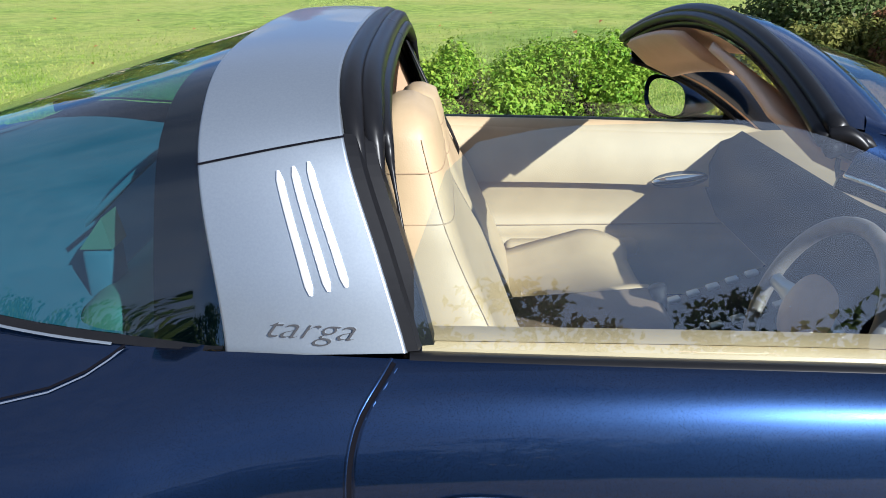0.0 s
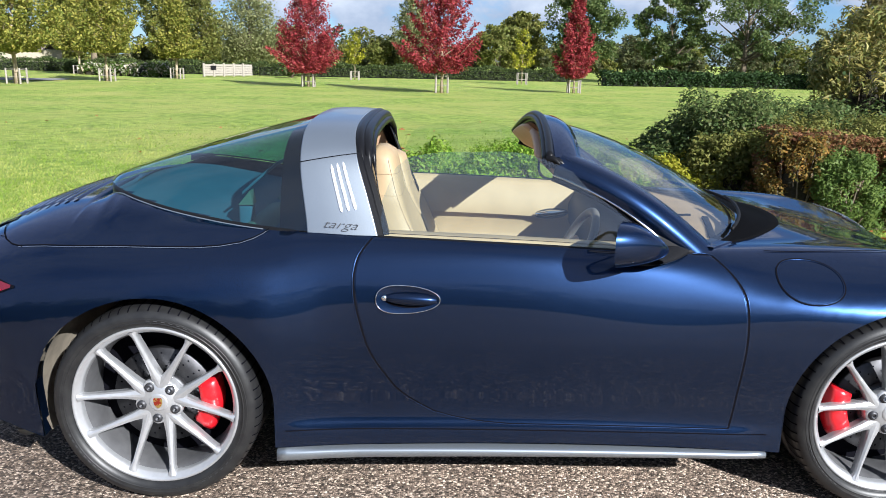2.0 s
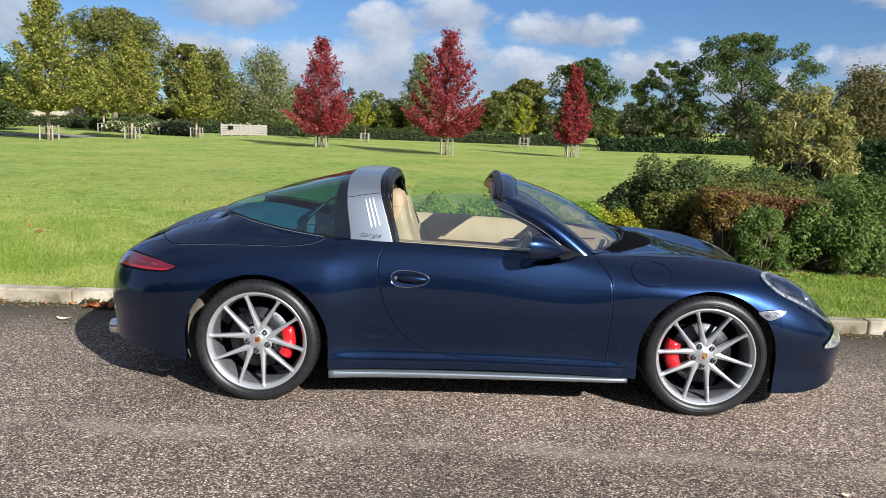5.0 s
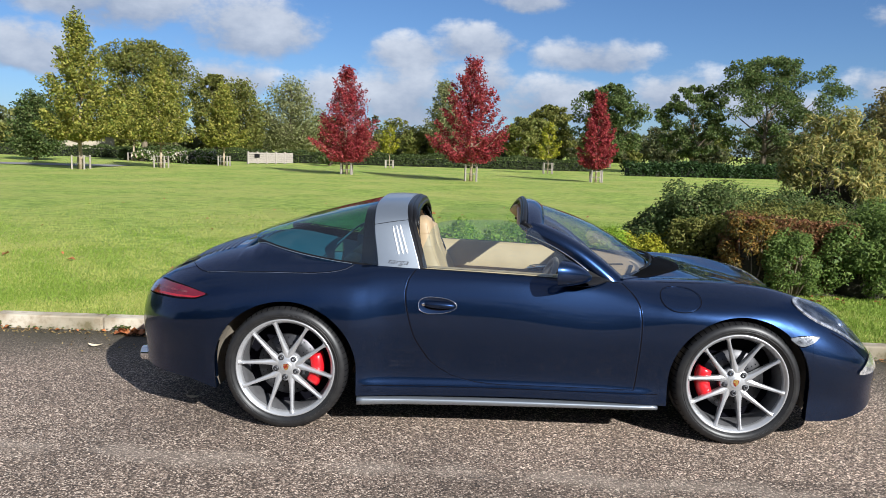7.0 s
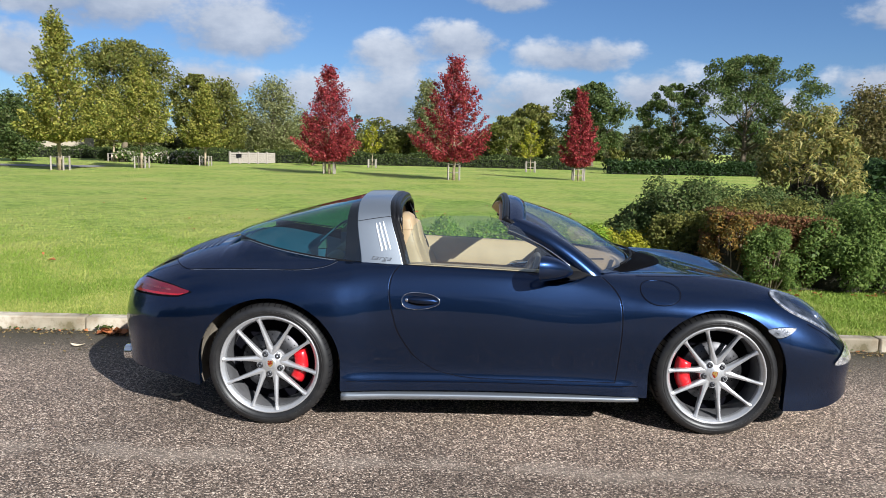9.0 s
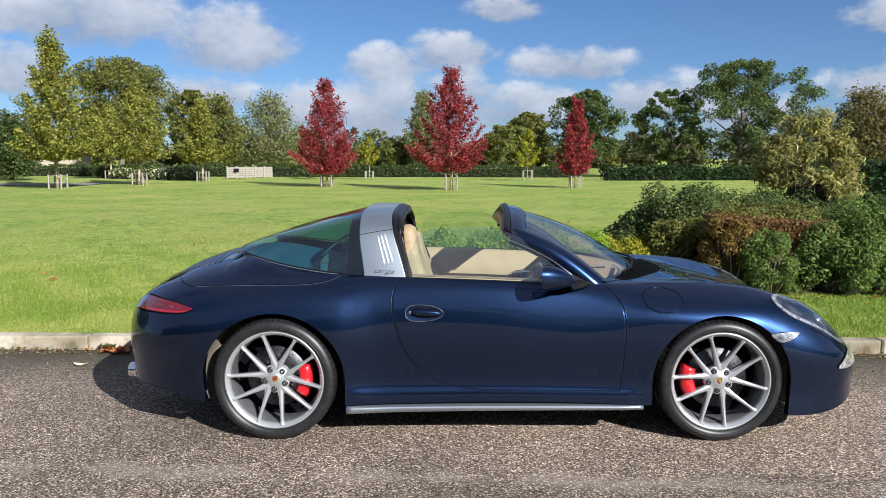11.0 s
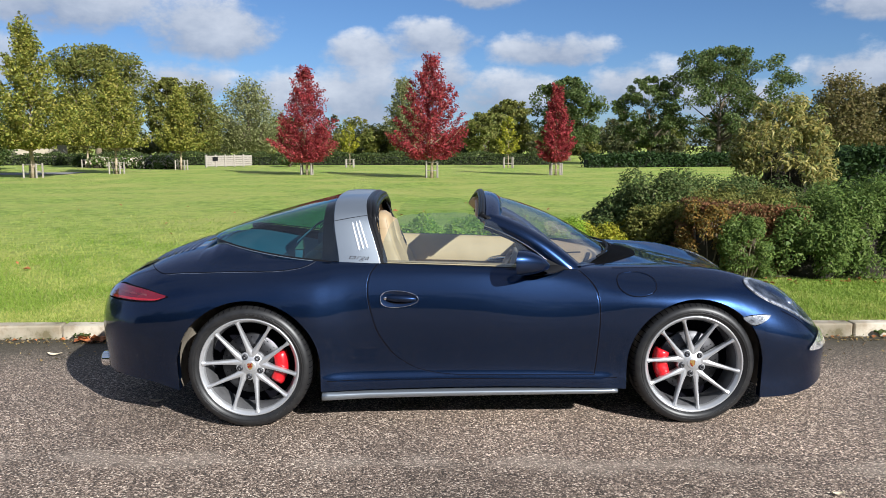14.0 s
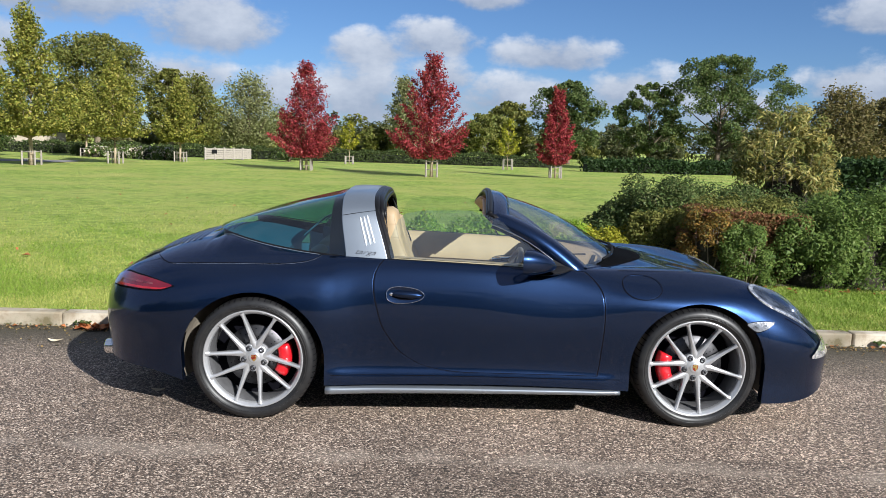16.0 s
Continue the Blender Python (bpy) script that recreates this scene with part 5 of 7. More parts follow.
def build_bar(lo=0.0, hi=1.0, lift=0.0, x_in=0.0, across=9):
    """The silver hoop between two heights along the arch, with rolled edges."""
    bm = bmesh.new()
    prof = arch_profile(60)
    rows = []
    both = [(-w, z) for w, z in prof] + [(w, z) for w, z in prof[::-1][1:]]
    for w, z in both:
        a, b = bar_edges(z)
        a, b = a + x_in, b - x_in
        i = int(np.argmin(np.hypot(prof[:, 0] - abs(w), prof[:, 1] - z)))
        j = max(1, min(len(prof) - 2, i))
        t = np.array(prof[j + 1]) - np.array(prof[j - 1])
        nrm = np.array((t[1], -t[0])) / np.linalg.norm(t)
        sgn = math.copysign(1, w) if w else 1
        row = []
        us = (0, 0.012, 0.035, 0.09, 0.25, 0.5, 0.75, 0.91, 0.965, 0.988, 1)
        across = len(us)
        for k in range(across + 4):
            if k in (0, across + 3):
                x, dn = (a, -0.045) if k == 0 else (b, -0.045)
            elif k in (1, across + 2):
                x, dn = (a, -0.006) if k == 1 else (b, -0.006)
            else:
                u = us[k - 2]
                x, dn = a + 0.003 + (b - a - 0.006) * u, 0.004 * math.sin(math.pi * u)
            dn += lift
            row.append(Vector((x, sgn * (abs(w) + abs(nrm[0]) * dn), z + abs(nrm[1]) * dn)))
        rows.append(row)
    add_grid(bm, rows)
    bmesh.ops.recalc_face_normals(bm, faces=bm.faces)
    return bm


bar = part("roll_bar", build_bar(), SILVER, car, "satin silver targa roll bar with three slots")


def on_bar(u, z, lift):
    """A point of the near leg of the bar: u from the rear edge (0) to the front edge (1)."""
    prof = arch_profile(60)
    a, b = bar_edges(z)
    w = float(np.interp(z, prof[:, 1], prof[:, 0]))
    dz = (np.interp(z + 0.01, prof[:, 1], prof[:, 0]) - np.interp(z - 0.01, prof[:, 1], prof[:, 0])) / 0.02
    n = Vector((0, -1, -dz)).normalized()
    n = Vector((0, -1, -float(dz))).normalized()
    return Vector((a + (b - a) * u, -w, z)) + n * (0.004 * math.sin(math.pi * u) + lift), n


bm = bmesh.new()
line = [on_bar(k / 20, 1.121 + 0.030 * k / 20, 0.0012) for k in range(21)]
add_strip(bm, [p for p, _ in line], [n for _, n in line], 0.003)
part("bar_joint", bm, GAP, bar)
for i in range(3):
    bm = bmesh.new()
    rows = []
    u0, u1 = 0.53 + 0.1025 * i, 0.55 + 0.107 * i
    for k in range(15):
        t = k / 14
        z = 1.112 - 0.147 * t + 0.005 * i
        u = u0 + (u1 - u0) * t
        end = min(1.0, 12 * min(t, 1 - t) + 0.4)
        rows.append([on_bar(u + du * end, z, li)[0] for du, li in ((-0.025, 0.0004), (-0.021, 0.003), (0.0, 0.0036), (0.021, 0.003), (0.025, 0.0004))])
    add_grid(bm, rows)
    bmesh.ops.recalc_face_normals(bm, faces=bm.faces)
    part("bar_slot", bm, BRIGHT, bar, "bright polished slot trim")


def lettering(text, size, mat, parent, place, turn):
    cu = bpy.data.curves.new("lettering", "FONT")
    cu.body, cu.size, cu.extrude, cu.shear, cu.align_x = text, size, 0.0012, 0.45, "LEFT"
    cu.offset = -0.0006
    ob = bpy.data.objects.new("tmp", cu)
    me = bpy.data.meshes.new_from_object(ob)
    bpy.data.objects.remove(ob)
    me.name = "lettering"
    me.materials.append(mat)
    o = new("lettering", me)
    o.matrix_world = Matrix.Translation(place) @ turn
    o.parent = parent
    return o


# the model word on the bar's foot
p0, n0 = on_bar(0.225, 0.916, 0.003)
zax = n0
xax = Vector((1, 0, -0.06))
xax = (xax - zax * xax.dot(zax)).normalized()
yax = zax.cross(xax)
turn = Matrix((xax, yax, zax)).transposed().to_4x4() @ Matrix.Diagonal((1.45, 1, 1, 1))
lettering("targa", 0.040, DARKSTEEL, bar, p0, turn)

# rear glass dome
NORM = [((w / 0.741), (z - 0.893) / (1.252 - 0.893)) for w, z in arch_profile(26)]


def dome_row(x, lift=0.0):
    w, zb, zt = G_W(x), G_Z(x), max(G_TOP(x), G_Z(x) + 0.001)
    half = [(a * (w + lift), zb + b * (zt - zb + lift)) for a, b in NORM]
    return [Vector((x, -a, b)) for a, b in half] + [Vector((x, a, b)) for a, b in half[::-1][1:]]


def build_dome(x0, x1, n, lift=0.0):
    bm = bmesh.new()
    add_grid(bm, [dome_row(x0 + (x1 - x0) * (k / n), lift) for k in range(n + 1)])
    bmesh.ops.recalc_face_normals(bm, faces=bm.faces)
    return bm


dome = part("rear_glass", build_dome(-1.585, -0.744, 42), DARKGLASS, car, "tinted wraparound rear glass")
part("black_band", build_dome(-0.838, -0.746, 6, -0.006), FRIT, dome, "black printed band on the glass edge")
for s in (1, -1):
    bm = bmesh.new()
    rows = []
    for k in range(44):
        x = -1.50 + 0.755 * k / 43
        w, z = G_W(x), G_Z(x)
        p = on_top(x, -(w + 0.0085), 0.002)[0]
        rows.append([Vector((p.x, p.y * s, p.z)), Vector((x, -s * (w + 0.004), z + 0.003)), Vector((x, -s * (w - 0.003), z + 0.005))])
    add_grid(bm, rows)
    part("glass_seal", bm, SEAL, dome)
bm = bmesh.new()
rows = []
for k in range(44):
    x = -1.49 + 0.60 * k / 43
    rows.append([on_top(x, -(G_W(x) + 0.0115), 0.001)[0], on_top(x, -(G_W(x) + 0.0100), 0.0035)[0], on_top(x, -(G_W(x) + 0.0085), 0.0035)[0]])
add_grid(bm, rows)
part("bright_strip", bm, SILVER, dome)


# windscreen, header and pillars
def screen(u, v):
    """A point of the windscreen: u across (-1 .. 1), v from header (0) to cowl (1)."""
    top = Vector((0.150 - 0.026 * u * u, 0.592 * u, 1.230 - 0.098 * u * u))
    foot = Vector((0.925 - 0.350 * u * u, 0.718 * u, 0.874 - 0.020 * u * u))
    p = top.lerp(foot, v)
    p.z += 0.052 * math.sin(math.pi * v) * (1 - 0.30 * u * u)
    p.y *= 1 + 0.03 * math.sin(math.pi * v)
    return p


bm = bmesh.new()
add_grid(bm, [[screen(-0.985 + 1.97 * i / 36, j / 24) for i in range(37)] for j in range(25)])
glass = part("windscreen", bm, FRONTGLASS, car, "clear raked windscreen")
for s in (-1, 1):
    bm = bmesh.new()
    rows, black, bright = [], [], []
    for j in range(29):
        v = -0.04 + 1.06 * j / 28
        o = screen(s, max(v, 0)) if v >= 0 else screen(s, 0) + (screen(s, 0) - screen(s, 0.05)) * (-v / 0.05)
        inn = screen(s * 0.90, max(0, v))
        inward = (inn - o).normalized()
        along = (screen(s, min(1, v + 0.05)) - screen(s, max(0, v - 0.05))).normalized()
        out = along.cross(inward).normalized() * (1 if s < 0 else -1)
        if out.z < 0:
            out = -out
        wd = 0.088
        pr = [(-0.040, -0.060), (-0.052, -0.034), (-0.046, -0.008), (-0.028, 0.010), (0.004, 0.018), (wd * 0.6, 0.012), (wd, 0.004), (wd, -0.03), (0.02, -0.066)]
        rows.append([o + inward * a + out * b for a, b in pr])
        black.append(o - inward * 0.041 - out * 0.060)
        bright.append(o - inward * 0.0535 - out * 0.0400)
    add_grid(bm, rows, close=True)
    bmesh.ops.recalc_face_normals(bm, faces=bm.faces)
    part("windscreen_pillar", bm, PAINT, car)
    bm = bmesh.new()
    add_tube(bm, black, 0.0085, 8)
    part("pillar_seal", bm, SEAL, car)
    bm = bmesh.new()
    add_tube(bm, bright, 0.0036, 6)
    part("pillar_trim", bm, CHROME, car)

# header: painted top, black folded seal behind, leather below
bm = bmesh.new()
rows = []
for i in range(41):
    u = -1.03 + 2.06 * i / 40
    p, q = screen(u, 0), screen(u, 0.1)
    f = (q - p).normalized()
    b = -f
    n = Vector((-f.z, 0, f.x)) if f.x > 0 else Vector((f.z, 0, -f.x))
    rows.append([p + f * 0.055 + n * 0.006, p + f * 0.03 + n * 0.014, p + n * 0.018, p + b * 0.035 + n * 0.012, p + b * 0.06 + n * -0.004, p + b * 0.06 - n * 0.03, p - n * 0.035, p + f * 0.05 - n * 0.012])
add_grid(bm, rows, close=True)
bmesh.ops.recalc_face_normals(bm, faces=bm.faces)
header = part("windscreen_header", bm, PAINT, car)
for off, dz, rad in ((-0.058, -0.002, 0.015), (-0.074, -0.014, 0.011), (-0.060, -0.028, 0.012)):
    bm = bmesh.new()
    pts = [screen(-1.03 + 2.06 * i / 40, 0) + Vector((off, 0, dz + 0.022)) for i in range(41)]
    add_tube(bm, pts, rad, 8)
    part("roof_seal", bm, SEAL, header)
for s in (-1, 1):
    for fold in range(3):
        bm = bmesh.new()
        pts = []
        for j in range(18):
            v = -0.03 + 0.085 * j / 17
            o = screen(s * 1.0, max(0, v)) + (screen(s, 0) - screen(s, 0.05)) * max(0, -v / 0.05)
            out = 0.016 + 0.010 * (1 - fold) * (j / 17)
            pts.append(o + Vector((-0.052 + 0.022 * fold, s * out, 0.004 - 0.010 * fold + 0.008 * math.sin(math.pi * j / 17))))
        add_tube(bm, pts, [0.0155 * (1 - 0.62 * (j / 17) ** 1.5) for j in range(18)], 8)
        part("seal_corner", bm, SEAL, header)
# visors and header lining
bm = bmesh.new()
rows = []
for i in range(31):
    u = -0.97 + 1.94 * i / 30
    p = screen(u, 0)
    rows.append([p + Vector((-0.075, 0, -0.016)), p + Vector((-0.02, 0, -0.045)), p + Vector((0.06, 0, -0.075))])
add_grid(bm, rows)
part("header_lining", bm, TAN, header)
for s in (-1, 1):
    bm = bmesh.new()
    rows = []
    for i in range(13):
        u = s * (0.16 + 0.68 * i / 12)
        p = screen(u, 0)
        k = 1.0 if 0 < i < 12 else 0.9
        rows.append([p + Vector((-0.105 * k, 0, -0.034)), p + Vector((-0.098 * k, 0, -0.022)), p + Vector((0.030 * k, 0, -0.104)), p + Vector((0.036 * k, 0, -0.118)), p + Vector((-0.04, 0, -0.084))])
    vs = add_grid(bm, rows, close=True)
    bm.faces.new(vs[0]), bm.faces.new(vs[-1][::-1])
    bmesh.ops.recalc_face_normals(bm, faces=bm.faces)
    part("sun_visor", bm, TAN, header, "tan leather sun visor, folded up")

# leather on the inner faces of the pillars
for s in (-1, 1):
    bm = bmesh.new()
    rows = []
    for j in range(21):
        v = 0.92 * j / 20
        o, inn = screen(s, v), screen(s * 0.9, v)
        rows.append([o + Vector((-0.016, -s * 0.012, -0.052)), o + Vector((-0.018, -s * 0.040, -0.056)), inn + Vector((-0.016, 0, -0.030)), inn + Vector((-0.006, 0, -0.008))])
    add_grid(bm, rows)
    part("pillar_lining", bm, TAN, car, "tan leather pillar lining")

# leather lining inside the bar
bm = bmesh.new()
prof = arch_profile(40)
rows = []
for w, z in [(-w, z) for w, z in prof] + [(w, z) for w, z in prof[::-1][1:]]:
    a, b = bar_edges(z)
    sg = math.copysign(1, w)
    inw, inz = sg * max(0.0, abs(w) - 0.055 * min(1, max(0.2, (1.25 - z) / 0.12))), z - 0.05 * max(0, (z - 1.05) / 0.2)
    rows.append([Vector((b - 0.012, inw, inz)), Vector((0.5 * (a + b), inw * 0.985, inz - 0.012)), Vector((a + 0.02, inw, inz))])
add_grid(bm, rows)
bmesh.ops.recalc_face_normals(bm, faces=bm.faces)
part("bar_lining", bm, TAN, bar, "tan leather lining of the bar")

# black roof seal round the front of the bar
for off, rad, lift in ((0.012, 0.020, -0.022), (0.036, 0.022, -0.034), (0.052, 0.016, -0.058)):
    bm = bmesh.new()
    prof = arch_profile(40)
    pts = []
    for w, z in [(-w, z) for w, z in prof] + [(w, z) for w, z in prof[::-1][1:]]:
        _, b = bar_edges(z)
        sgn = math.copysign(1, w)
        k = min(1.0, max(0.0, (z - 0.893) / 0.1))
        pts.append(Vector((b + off * (0.55 + 0.45 * min(1, max(0, (z - 1.0) / 0.15))), sgn * max(0, abs(w) + lift * (1 if z < 1.15 else 0.7)), z + (lift * max(0, (z - 1.1) / 0.18)))))
    rr = [rad * (0.16 + 0.84 * min(1, max(0, (p.z - 1.085) / 0.09))) for p in pts]
    add_tube(bm, pts, rr, 8)
    part("roof_seal", bm, SEAL, bar, "black rubber roof seal")


# black window channel behind the bar's front edge
for s in (-1, 1):
    bm = bmesh.new()
    prof = arch_profile(60)
    rows = []
    for w, z in prof:
        if z > 1.16:
            break
        b = bar_edges(z)[1]
        rows.append([Vector((b - 0.004, s * (w - 0.004), z)), Vector((b + 0.014, s * (w - 0.006), z)), Vector((b + 0.018, s * (w - 0.020), z)), Vector((b + 0.034, s * (w - 0.022), z)), Vector((b + 0.036, s * (w - 0.040), z)), Vector((b + 0.03, s * (w - 0.09), z))])
    add_grid(bm, rows)
    bmesh.ops.recalc_face_normals(bm, faces=bm.faces)
    part("window_channel", bm, SEAL, bar, smooth=False)

# door windows, both raised
def window_pane(s):
    bm = bmesh.new()
    rows = []
    n = 24
    for j in range(13):
        v = j / 12
        row = []
        for i in range(n + 1):
            u = i / n
            zb = 0.862
            x = -0.50 + u * 1.02
            # top edge: the bar's foot, the roof line, the pillar
            lim = curve((-0.52, 0.93), (-0.50, 1.00), (-0.47, 1.085), (-0.43, 1.132), (-0.36, 1.152), (-0.2, 1.162), (-0.02, 1.160), (0.06, 1.138), (0.25, 1.050), (0.45, 0.942), (0.54, 0.866))(x)
            z = zb + (max(lim, zb + 0.002) - zb) * v
            w = 0.738 - (z - 0.885) * 0.36 - 0.12 * max(0, z - 1.0) ** 1.5
            row.append(Vector((x, s * (w - 0.012), z)))
        rows.append(row)
    add_grid(bm, rows)
    return bm


for s in (-1, 1):
    w_ob = part("door_window", window_pane(s), GLASS if s < 0 else FARGLASS, car, "raised clear side window")
    w_ob.visible_shadow = False
glass.visible_shadow = False

# belt trims
for s in (-1, 1):
    bm = bmesh.new()
    rows = []
    for k in range(50):
        x = -0.505 + 1.05 * k / 49
        w, z = W_CREST(x), Z_CREST(x)
        rows.append([Vector((x, s * (w + 0.003), z - 0.005)), Vector((x, s * (w + 0.000), z + 0.003)), Vector((x, s * (w - 0.010), z + 0.003)), Vector((x, s * (w - 0.034), z - 0.006))])
    add_grid(bm, rows)
    part("belt_seal", bm, SEAL, car)
    bm = bmesh.new()
    rows = []
    for k in range(50):
        x = -0.49 + 1.0 * k / 49
        w, z = W_CREST(x) - 0.040, Z_CREST(x) - 0.015
        rows.append([Vector((x, s * (w + 0.004), z - 0.02)), Vector((x, s * w, z + 0.016)), Vector((x, s * (w - 0.045), z + 0.018)), Vector((x, s * (w - 0.085), z - 0.005)), Vector((x, s * (w - 0.09), z - 0.16))])
    add_grid(bm, rows)
    part("door_top_trim", bm, BEIGE, car, "beige leather door top")

# ---- sill
bm = bmesh.new()
rows = []
for k in range(50):
    x = -0.83 + 1.635 * k / 49
    t = k / 49
    fat = min(1.0, 0.35 + k / 6)
    w = side_w(x, 0.235)
    lo, hi = 0.152 + 0.026 * t, 0.190 + 0.014 * t
    mid = hi - 0.007 - 0.014 * (1 - fat)
    rows.append([Vector((x, -(w - 0.06), lo)), Vector((x, -(w - 0.004), lo + 0.001)), Vector((x, -(w + 0.004), lo + 0.006)), Vector((x, -(w + 0.010 * fat), mid)), Vector((x, -(w + 0.003), hi)), Vector((x, -(w - 0.05), hi + 0.014))])
vs = add_grid(bm, rows)
bm.faces.new(vs[0]), bm.faces.new(vs[-1][::-1])
bmesh.ops.recalc_face_normals(bm, faces=bm.faces)
part("sill_strip", bm, SILVER, car, "silver sill strip")
# flat dark ribbon paints the shade of the crease above the sill
bm = bmesh.new()
add_strip(bm, *side_line([(-0.80, 0.262), (-0.4, 0.264), (0.2, 0.266), (0.80, 0.268)], 0.0012), 0.0035)
part("sill_crease", bm, GAP, car)

LINER = material("grey felt arch liner", (0.10, 0.085, 0.065), rough=0.95, second=(0.14, 0.12, 0.09), scale=20)
# ---- dark underside and wheel housings
bm = bmesh.new()
add_box(bm, (-0.02, 0, 0.20), (1.62, 1.62, 0.06))
add_box(bm, (0, 0, 0.30), (3.4, 1.0, 0.14))
add_box(bm, (-1.78, 0, 0.27), (0.52, 1.30, 0.06))
add_box(bm, (1.76, 0, 0.18), (0.36, 1.25, 0.04))
part("underbody", bm, GAP, car, smooth=False)
for xh, zh in ((XR, ZR), (XF, ZF)):
    for s in (-1, 1):
        bm = bmesh.new()
        rows = []
        for k in range(33):
            a = -0.35 + (math.pi + 0.7) * k / 32
            rx = arch_reach(xh, math.cos(a))
            c, d = math.cos(a) * (rx + 0.012), math.sin(a) * (ARCH + 0.012)
            wo = (side_w(xh + max(-rx, min(rx, c)), max(0.22, zh + d - 0.01)) - 0.03)
            rows.append([Vector((xh + c, s * wo, zh + d)), Vector((xh + c * 0.99, s * 0.56, zh + d * 0.99)), Vector((xh, s * 0.555, zh))])
        add_grid(bm, rows)
        part("wheel_housing", bm, LINER, car)


# ---- wheels
def build_wheel(name, parent, x, y, z, radius, half, s, caliper_side):
    """s: -1 for the near side; the face looks along s * y."""
    hub = Vector((x, y, z))
    lip = 0.271
    # rim with spokes
    bm = bmesh.new()
    prof = [(lip - 0.023, -0.034), (lip - 0.021, -0.018), (lip - 0.017, -0.010), (lip - 0.011, -0.005), (lip - 0.006, 0.003), (lip, 0.005), (lip + 0.004, 0.000), (lip + 0.004, -0.016), (lip - 0.01, -0.02), (lip - 0.012, -0.18)]
    add_lathe(bm, [(r, s * h) for r, h in prof], 72, "y", hub)
    add_lathe(bm, [(0.0, s * -0.026), (0.032, s * -0.026), (0.040, s * -0.030), (0.074, s * -0.0335), (0.081, s * -0.044), (0.078, s * -0.08)], 40, "y", hub)
    bmesh.ops.recalc_face_normals(bm, faces=bm.faces)
    wheel = part(name, bm, ALLOY, parent, "silver ten-spoke alloy wheel")
    bm = bmesh.new()
    add_lathe(bm, [(lip - 0.023, s * -0.033), (lip - 0.030, s * -0.05), (lip - 0.034, s * -0.10), (lip - 0.028, s * -0.17)], 72, "y", hub)
    part("barrel", bm, BARREL, wheel)
    for k in range(5):
        a0 = radians(119 + 72 * k)
        d, e = Vector((math.cos(a0), 0, math.sin(a0))), Vector((-math.sin(a0), 0, math.cos(a0)))
        # pad round each bolt, which joins the two spokes of a pair
        bm = bmesh.new()
        add_lathe(bm, [(0.0155, s * -0.050), (0.0165, s * -0.034), (0.0180, s * -0.0322), (0.0215, s * -0.0330), (0.024, s * -0.044)], 20, "y", hub + d * 0.058)
        bmesh.ops.recalc_face_normals(bm, faces=bm.faces)
        part("bolt_pad", bm, ALLOY, wheel)
        for side in (-1, 1):
            rows = []
            bm = bmesh.new()
            slant = Vector((1.0, 0.183)).normalized()
            for j in range(13):
                t = j / 12
                along = 0.020 + (lip - 0.021 - 0.020) * t
                off = side * (0.0215 + 0.183 * along)
                c = hub + d * along + e * off
                across = e * slant.x - d * slant.y * side
                wd = 0.0215 - 0.0140 * t**0.60 + 0.017 * max(0, 1 - t * 2.6) ** 1.6 + 0.010 * max(0, t - 0.90) / 0.10
                h = -0.036 + 0.031 * t**1.5
                dep = 0.030 + 0.012 * (1 - t)
                rows.append([c + across * a_ + Vector((0, s * b_, 0)) for a_, b_ in ((-wd * 0.8, h - dep), (-wd, h - 0.010), (-wd * 0.80, h - 0.001), (-wd * 0.18, h + 0.004), (wd * 0.18, h + 0.004), (wd * 0.80, h - 0.001), (wd, h - 0.010), (wd * 0.8, h - dep))])
            add_grid(bm, rows, close=True)
            bmesh.ops.recalc_face_normals(bm, faces=bm.faces)
            part("spoke", bm, ALLOY, wheel, smooth=False)
    # tyre
    bm = bmesh.new()
    R = radius
    prof = [(lip - 0.004, -0.02), (lip + 0.004, 0.003), (lip + 0.014, 0.013), (lip + 0.030, 0.018), (R - 0.028, 0.016), (R - 0.014, 0.008), (R - 0.006, -0.004), (R - 0.001, -0.022), (R, -0.05), (R, -0.09), (R - 0.009, -0.091), (R - 0.009, -0.099), (R, -0.10),
            (R, -2 * half + 0.05), (R - 0.010, -2 * half + 0.01), (lip, -2 * half)]
    add_lathe(bm, [(r, s * h) for r, h in prof], 96, "y", hub)
    # raised bands of the side wall
    for rr, w_ in ((R - 0.036, 0.002), (lip + 0.022, 0.002)):
        add_lathe(bm, [(rr - w_, s * 0.0165), (rr, s * 0.0195), (rr + w_, s * 0.0165)], 96, "y", hub)
    bmesh.ops.recalc_face_normals(bm, faces=bm.faces)
    tyre = part("tyre", bm, RUBBER, wheel, "black low-profile tyre")
    # raised marks on the side wall, as plain bars
    bm = bmesh.new()
    for start, count, step in ((62, 7, 4.6), (200, 9, 4.2), (300, 6, 5.0)):
        for k in range(count):
            a0 = radians(start + step * k)
            rows = [[hub + Vector((r * math.cos(a0 + u), s * h, r * math.sin(a0 + u))) for r, h in ((lip + 0.030, 0.0178), (lip + 0.031, 0.0190), (R - 0.043, 0.0190), (R - 0.042, 0.0172))] for u in (-0.020, -0.007, 0.007, 0.020)]
            add_grid(bm, rows)
    bmesh.ops.recalc_face_normals(bm, faces=bm.faces)
    part("wall_mark", bm, TYREMARK, tyre, kind="stuff")
    # shoulder grooves
    bm = bmesh.new()
    for k in range(64):
        a = 2 * math.pi * k / 64
        d, e = Vector((math.cos(a), 0, math.sin(a))), Vector((-math.sin(a), 0, math.cos(a)))
        q = [(R - 0.0105, 0.0045), (R - 0.003, -0.010), (R + 0.0012, -0.024), (R + 0.0012, -0.085)]
